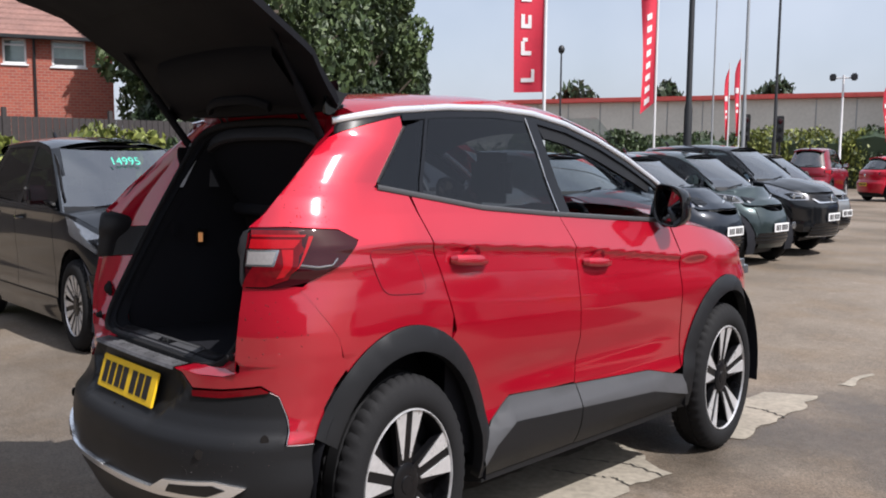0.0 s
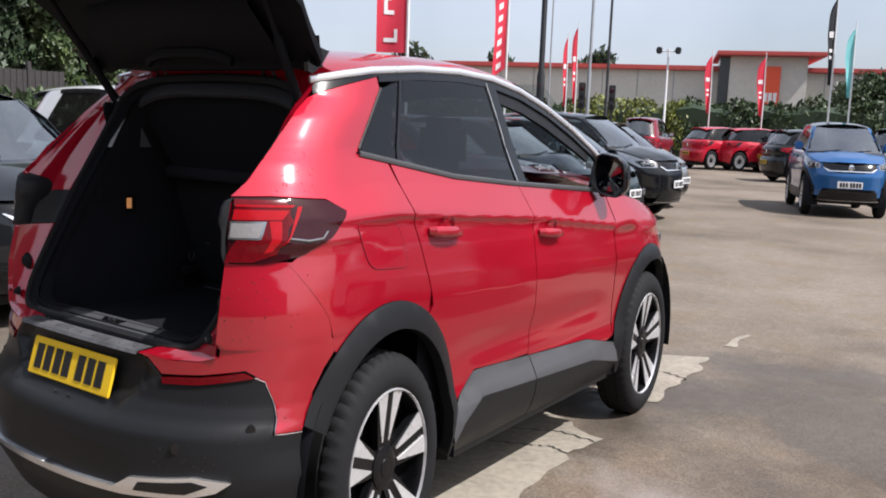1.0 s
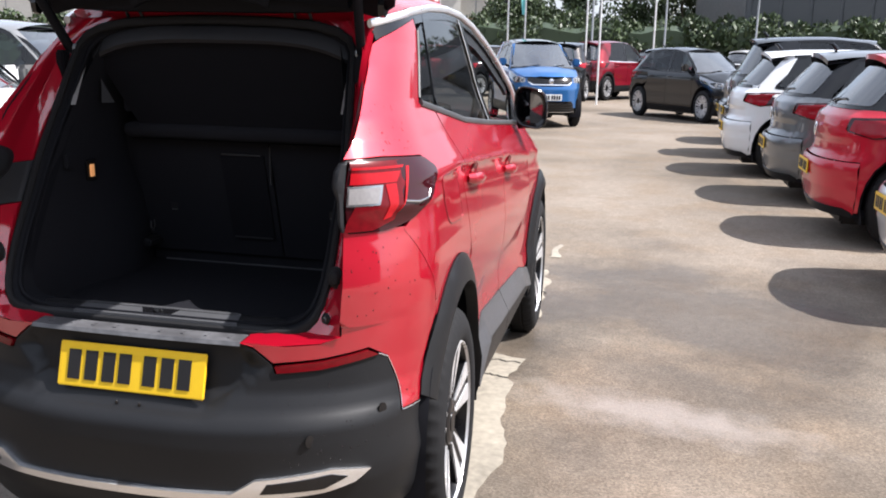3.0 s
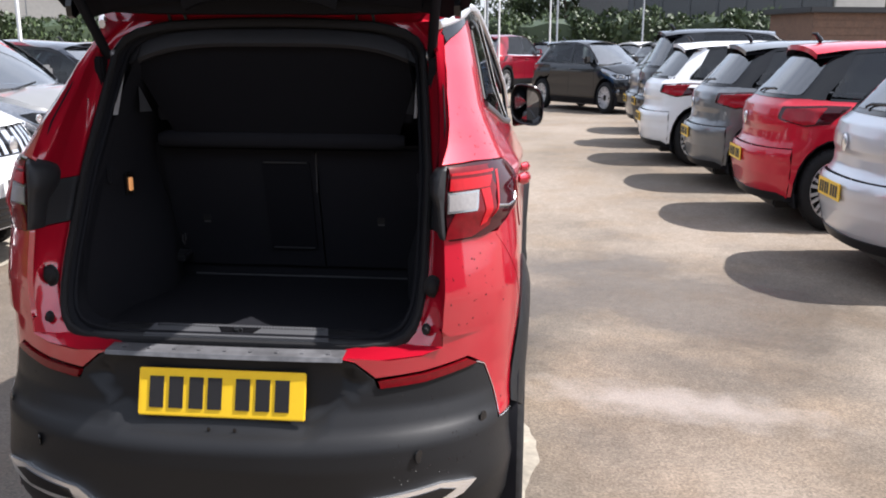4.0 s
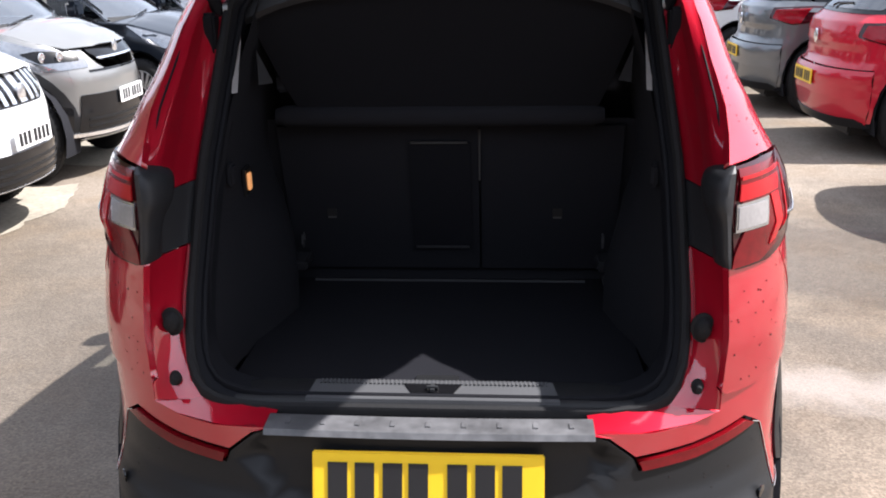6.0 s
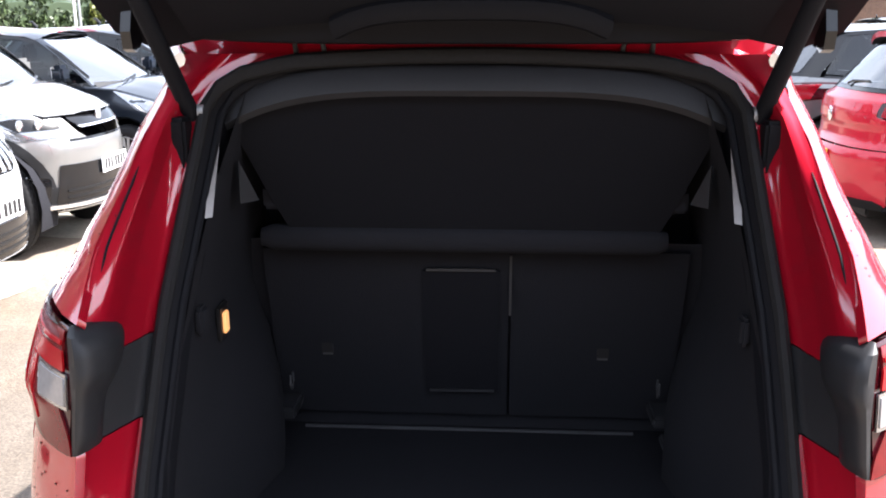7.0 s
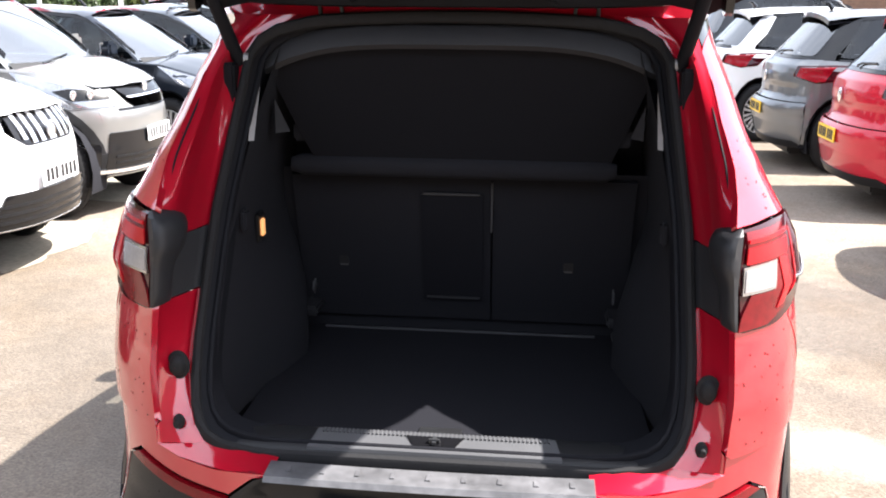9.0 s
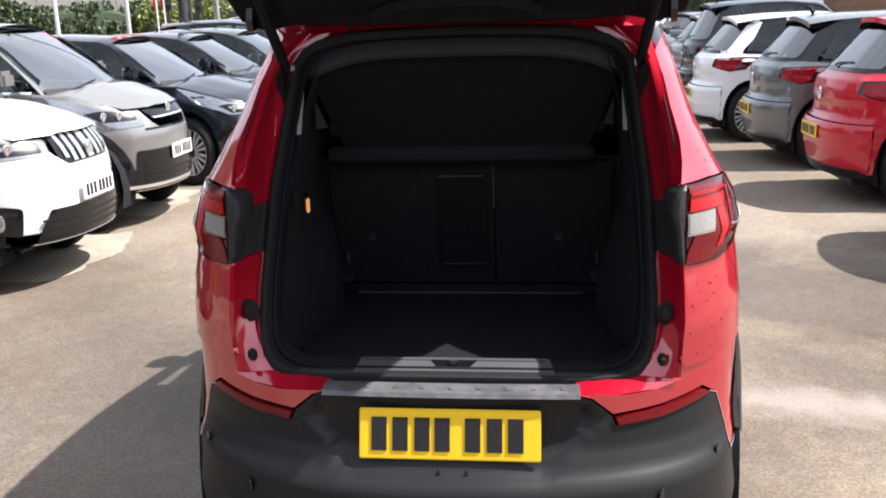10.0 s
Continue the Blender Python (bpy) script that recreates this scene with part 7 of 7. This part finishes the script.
part("roof", join(grid(roof_rows), ([(-8.9, 3.5, EAVE + 2.2), (-1.75, 3.5, EAVE + 2.2), (0.85, -0.35, EAVE - 0.1), (0.85, HD + 0.3, EAVE - 0.1), (-8.9, HD + 0.3, EAVE - 0.1)], [(1, 2, 3), (0, 1, 3, 4)])), TILE, house, smooth=False)
part("gutter", box(-8.9, 0.85, -0.42, -0.3, EAVE - 0.16, EAVE - 0.06, 0.02), BLACK_STEEL, house)
part("downpipe", tube([(-2.0, -0.12, EAVE - 0.1), (-2.0, -0.06, EAVE - 0.4), (-2.0, -0.06, 0)], 0.045), BLACK_STEEL, house)
part("chimney", box(-3.6, -2.9, 3.1, 3.8, EAVE + 1.6, EAVE + 3.2, 0.02), BRICK, house)

# long warehouse behind the hedge
CLADDING = material("pale_wall_cladding", (0.52, 0.5, 0.45), rough=0.7, spread=0.12, grain=3, blotch=0.3)
RED_FASCIA = material("red_fascia", (0.42, 0.06, 0.05), rough=0.6, spread=0.15, grain=2)
ORANGE = material("orange_sign", (0.75, 0.09, 0.03), rough=0.5)
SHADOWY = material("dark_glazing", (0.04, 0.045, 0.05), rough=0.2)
wa, wb2 = Vector((*at(52, 118), 0)), Vector((*at(7.5, 103), 0))
wang = math.atan2((wb2 - wa).y, (wb2 - wa).x)
WL = (wb2 - wa).length
ware = thing("warehouse", Matrix.Translation(wa) @ Matrix.Rotation(wang, 4, "Z"), "long pale warehouse with a red roof edge behind the hedge", "warehouse")
WHI = 6.02
nb = 22
for i in range(nb):
    part("wall_panel", box(WL * i / nb + 0.06, WL * (i + 1) / nb - 0.06, 0.0, 0.3, 0, WHI, 0.02), CLADDING, ware)
part("wall", join(box(0, WL, 0.1, 0.4, 0, WHI), box(0, 0.4, 0.4, 30, 0, WHI), box(WL - 0.4, WL, 0.4, 30, 0, WHI), box(0, WL, 29.6, 30, 0, WHI)), STEEL, ware, smooth=False)
part("roof", box(-0.6, WL + 0.6, -0.7, 30, WHI, WHI + 0.38, 0.05), RED_FASCIA, ware)
ex = 67.3
part("entrance_block", box(ex, ex + 7.6, -3.2, 8, 0, 7.05, 0.05), CLADDING, ware, "pale taller entrance block")
part("entrance_roof", box(ex - 1.4, ex + 9.2, -4.6, 9, 7.05, 7.38, 0.05), RED_FASCIA, ware)
part("entrance_glazing", box(ex - 1.0, ex + 0.2, -2.6, 2, 0.5, 7.0), SHADOWY, ware)
sg = part("sign_panel", box(ex + 3.3, ex + 5.0, -3.5, -3.2, 3.0, 6.3, 0.05), ORANGE, ware, "orange square sign with white blocks")
for k in range(3):
    part("sign_block", box(ex + 3.5 + 0.46 * k, ex + 3.85 + 0.46 * k, -3.56, -3.5, 3.6, 4.3), UPVC, sg)

# showroom and hut to the right
sx, sy = at(-10.5, 62)
show = thing("showroom", pose(sx, sy, 0, 0, 0, 10), "dark grey showroom with glass front", "building")
part("wall", box(-7, 7, 0, 14, 0, 6.5, 0.05), material("dark_grey_panels", (0.06, 0.065, 0.07), rough=0.4, spread=0.15, grain=2), show)
for i in range(7):
    part("glazing", box(-6.6 + 1.9 * i, -4.9 + 1.9 * i, -0.06, 0.0, 0.3, 4.2, 0.01), SHADOWY, show)
part("fascia", box(-7.2, 7.2, -0.4, 0.0, 4.5, 6.0, 0.03), material("grey_fascia", (0.2, 0.21, 0.22), rough=0.5), show)
part("pale_wall", box(7.0, 10.5, -0.2, 8, 0, 5.6, 0.05), CLADDING, show)
kx, ky = at(-18.0, 47)
hut = thing("hut", pose(kx, ky, 0, 0, 0, 14), "low brown timber hut with a flat roof", "hut")
WOOD = material("brown_boards", (0.13, 0.075, 0.05), rough=0.8, spread=0.3, grain=10, bump=0.3)
for i in range(9):
    part("wall_board", box(-3.2, 3.2, -0.03, 0.0, 0.1 + 0.27 * i, 0.36 + 0.27 * i, 0.005), WOOD, hut)
part("wall", box(-3.2, 3.2, 0, 4, 0, 2.5), WOOD, hut, smooth=False)
part("roof", box(-3.5, 3.5, -0.3, 4.3, 2.5, 2.7, 0.03), BLACK_STEEL, hut)

# flags and banners
FLAG_RED = material("red_flag_cloth", (0.62, 0.03, 0.06), rough=0.75, spread=0.08, grain=20)
FLAG_WHITE = material("white_print", (0.8, 0.76, 0.76), rough=0.75)
FLAG_DARK = material("dark_print", (0.05, 0.01, 0.015), rough=0.75)
FLAG_BLACK = material("black_flag_cloth", (0.02, 0.022, 0.025), rough=0.75, spread=0.1, grain=20)
FLAG_TEAL = material("teal_flag_cloth", (0.2, 0.55, 0.56), rough=0.75, spread=0.08, grain=20)
POLE = material("white_pole", (0.7, 0.7, 0.7), rough=0.4)


def banner(az, d, width, z0, z1, cloth, prints, label, turn=0.0, sway=0.0, feather=False, pole_top=None, side=-1, group="flags", base=0.0):
    x, y = at(az, d)
    b = thing("flag", pose(x, y, 0, 0, 0, az + turn), label, "flag", group)
    top = pole_top or z1 + 0.2
    part("pole", tube([(0, 0, base), (0, 0, top * 0.6), (side * 0.04 if feather else 0, 0, top)], [0.035, 0.03, 0.015], 8), POLE, b)

    def cloth_at(u, f, out=0.0):
        z = z0 + (z1 - z0) * f
        w = width
        if feather:
            w = width * min(1, 0.3 + 1.2 * f if f < 0.6 else 1.0) * (1 - max(0, (f - 0.75) / 0.25) ** 2.2) + 0.02
        wav = 0.09 * math.sin(4.2 * f * (z1 - z0) / 2 + 2.5 * u) * u + 0.05 * math.sin(9 * f + 3 * u) * u
        return side * (0.03 + u * w * (1 - 0.1 * sway * (1 - f))), wav - out, z - sway * 0.12 * u * (1 - f)
    part("cloth", grid([[cloth_at(u, f) for u in np.linspace(0, 1, 9)] for f in np.linspace(0, 1, 33)]), cloth, b)
    for f0, f1, u0, u1, mat in prints:
        part("print_bar", grid([[cloth_at(u, f, 0.012) for u in np.linspace(u0, u1, 5)] for f in np.linspace(f0, f1, 6)]), mat, b)
    return b


word = []
glyph = random.Random(5)
for k in range(9):
    f = 0.03 + 0.09 * k + 0.008 * glyph.random()
    tall_ = 0.3 if k in (0, 4, 7) else 0.42
    word.append((f, f + 0.014, tall_, 0.76, FLAG_WHITE))
    kind_ = glyph.choice("ABCD")
    if kind_ in "AB":
        word.append((f + 0.014, f + 0.046, 0.64, 0.76, FLAG_WHITE))
    if kind_ in "BCD":
        word.append((f + 0.014, f + 0.044, tall_, tall_ + 0.11, FLAG_WHITE))
    if kind_ in "AD":
        word.append((f + 0.046, f + 0.058, tall_ + (0.12 if kind_ == "A" else 0), 0.7, FLAG_WHITE))
banner(37.4, 17.5, 0.58, 2.33, 6.6, FLAG_RED, word, "tall red banner with white bars on a white pole", group="banners")
word2 = [(0.02 + 0.05 * k, 0.045 + 0.05 * k, 0.35, 0.7, FLAG_WHITE) for k in range(8)] + [(0.46 + 0.06 * k, 0.495 + 0.06 * k, 0.3, 0.75, FLAG_DARK) for k in range(4)]
banner(31.0, 25.0, 0.46, 2.5, 7.2, FLAG_RED, word2, "tall red banner with white and dark bars on a white pole", turn=18, sway=2.0, group="banners")
bars = [(0.55, 0.62, 0.2, 0.8, FLAG_WHITE), (0.3, 0.34, 0.25, 0.75, FLAG_WHITE), (0.38, 0.42, 0.25, 0.75, FLAG_WHITE)]
for az, d, w, z0, z1, cloth, nm in ((27.1, 40, 0.17, 1.95, 4.2, FLAG_RED, "red"), (26.5, 42, 0.22, 2.1, 4.7, FLAG_RED, "red"), (18.2, 44, 0.3, 1.95, 3.95, FLAG_RED, "red"), (15.1, 44, 0.33, 1.9, 3.9, FLAG_RED, "red"), (11.4, 33, 0.22, 2.6, 4.75, FLAG_BLACK, "black"), (10.3, 33, 0.24, 2.3, 4.0, FLAG_TEAL, "teal"),
                                     (5.7, 31, 0.36, 2.65, 5.0, FLAG_TEAL, "teal"), (6.4, 33, 0.22, 3.0, 5.2, FLAG_BLACK, "black"), (2.1, 34, 0.36, 2.75, 5.2, FLAG_BLACK, "black")):
    banner(az, d, w, z0, z1, cloth, bars if nm != "teal" else [], nm + " feather flag on a white pole", feather=True, turn=10)

# lamp posts, camera mast, signals
def post(az, d, h, r, label, head="", mat=None, kind="lamp_post"):
    x, y = at(az, d)
    p = thing(kind, pose(x, y, 0, 0, 0, az), label, "lamp post" if kind == "lamp_post" else "mast", "posts")
    m_ = mat or BLACK_STEEL
    part("pole", tube([(0, 0, 0), (0, 0, h * 0.25), (0, 0, h * 0.26), (0, 0, h)], [r * 1.4, r * 1.35, r, r * 0.7], 10), m_, p)
    if head == "ball":
        bm = bmesh.new()
        bmesh.ops.create_uvsphere(bm, u_segments=12, v_segments=8, radius=0.22, matrix=Matrix.Translation((0, 0, h + 0.1)))
        part("lamp_head", bm, m_, p)
    elif head == "arm":
        part("lamp_head", tube([(0, 0, h), (0.1, -0.5, h + 0.15), (0.1, -1.1, h + 0.18)], [r * 0.7, 0.05, 0.09], 8), m_, p)
    elif head == "pair":
        part("cross_bar", tube([(-0.5, 0, h - 0.1), (0.5, 0, h - 0.1)], 0.03), m_, p)
        for s in (1, -1):
            part("lamp_head", moved(box(-0.16, 0.16, -0.22, 0.16, -0.16, 0.1, 0.05), s * 0.5, -0.1, h - 0.05), BLACK_STEEL, p)
    return p


post(28.75, 22, 9.0, 0.075, "tall black steel lamp post", "arm")
post(25.7, 26, 10.0, 0.045, "thin grey steel lighting post", "arm", STEEL)
post(24.55, 48, 7.9, 0.085, "black lamp post with a round head", "ball")
post(37.8, 60, 6.6, 0.08, "far black lamp post with a round head", "ball")
post(28.2, 48, 8.2, 0.05, "thin grey mast behind the flags", "", STEEL, "mast")
post(20.9, 50, 4.55, 0.07, "white mast with a pair of floodlights", "pair", POLE, "mast")
for az, d, h in ((5.6, 40, 4.2), (1.0, 42, 4.6), (-4.5, 44, 4.3)):
    post(az, d, h, 0.05, "plain grey post at the far edge of the yard", "", STEEL, "mast")
for az, d in ((26.1, 44), (24.2, 46)):
    x, y = at(az, d)
    sgn = thing("traffic_light", pose(x, y, 0, 0, 0, az), "black traffic signal on a slim pole", "traffic light", "traffic lights")
    part("pole", tube([(0, 0.05, 0), (0, 0.05, 2.9)], 0.055), BLACK_STEEL, sgn)
    hd = part("signal_head", box(-0.17, 0.17, -0.14, 0.06, 1.95, 2.9, 0.03), BLACK_STEEL, sgn)
    for k, mat in enumerate((DARK_ALLOY, DARK_ALLOY, DARK_LENS)):
        part("signal_lens", moved(lathe([(0, 0.1), (0.015, 0.09), (0.02, 0.001)], 14), m=Matrix.Translation((0, -0.14, 2.1 + 0.3 * k)) @ Matrix.Rotation(radians(-90), 4, "Z")), mat, hd)

# worn concrete beside the car, and cracks
CONCRETE = material("worn_pale_concrete", (0.26, 0.232, 0.186), rough=0.85, spread=0.35, grain=22, bump=0.4, blotch=2.5, depth=0.006)
CRACK = material("dark_crack", (0.03, 0.027, 0.023), rough=0.95)


def blob(points, z, jag, seed):
    r_ = random.Random(seed)
    out = []
    n = len(points)
    for i in range(n):
        a, b = Vector((*points[i], 0)), Vector((*points[(i + 1) % n], 0))
        k = max(2, int((b - a).length / 0.07))
        d = (b - a).normalized()
        s = Vector((-d.y, d.x, 0))
        for j in range(k):
            p = a.lerp(b, j / k) + s * (r_.random() - 0.5) * jag * 0.45 + s * jag * (noise.noise((a.x + d.x * j * 0.07 * 3, a.y + d.y * j * 0.2, i)) * 1.6)
            out.append((p.x, p.y, z))
    return out, [list(range(len(out)))]


for i, pts in enumerate(([(0.3, 1.2), (0.98, 1.1), (0.97, 1.75), (0.94, 2.2), (0.87, 2.62), (0.92, 2.98), (0.64, 3.14), (0.3, 3.2)], [(0.4, 3.75), (0.9, 3.88), (0.86, 4.16), (0.89, 4.5), (0.82, 5.05), (0.8, 5.3), (0.45, 5.1)], [(0.76, 5.75), (0.84, 5.8), (0.86, 6.35), (0.8, 6.4)],
                         [(-3.75, 4.45), (-3.68, 4.95), (-3.62, 5.38), (-3.68, 5.78), (-3.85, 6.18), (-4.3, 6.05), (-5.0, 5.8), (-5.0, 4.4)], [(-3.95, 6.9), (-3.85, 7.6), (-4.0, 8.4), (-4.8, 8.6), (-5.0, 7.0)])):
    tagged(part("concrete_patch", blob(pts, 0.004, 0.05, i), CONCRETE, None, smooth=False), "pale worn concrete patch in the asphalt", "concrete patch", kind="structure")
for i, pts in enumerate(([(0.4, 2.5), (0.62, 2.6), (0.74, 2.66), (0.86, 2.62)], [(0.4, 2.78), (0.66, 2.92), (0.9, 2.9)], [(0.55, 4.6), (0.7, 4.62), (0.88, 4.55)])):
    w_ = 0.007
    rows_ = [[(x + s * w_ * 0.6, y + s * w_, 0.008 / TALL) for s in (-1, 1)] for x, y in [(pts[k][0] + (pts[k + 1][0] - pts[k][0]) * t, pts[k][1] + (pts[k + 1][1] - pts[k][1]) * t + 0.012 * math.sin(17 * t + k)) for k in range(len(pts) - 1) for t in np.linspace(0, 1, 6)]]
    tagged(part("crack", grid(rows_), CRACK, None), "dark crack across the worn concrete", "crack", kind="structure")

# unseen walls, added to block sky light and darken what the cars reflect
SHADE_WALL = material("dark_shade_wall", (0.1, 0.095, 0.09), rough=0.9, spread=0.25, grain=6, blotch=0.6)
tagged(part("wall_south", join(box(-40, 40, -11.3, -11.0, 0, 4.4), box(-40, 40, -11.4, -10.9, 4.4, 4.55)), SHADE_WALL, None, smooth=False), "unseen plain wall added behind the camera to cut fill light", "wall", kind="structure")
tagged(part("wall_west", join(box(-15.3, -15.0, -11.0, 2.4, 0, 6.0)), BOARD, None, smooth=False), "unseen plain wall added at the side to darken reflections", "wall", kind="structure")
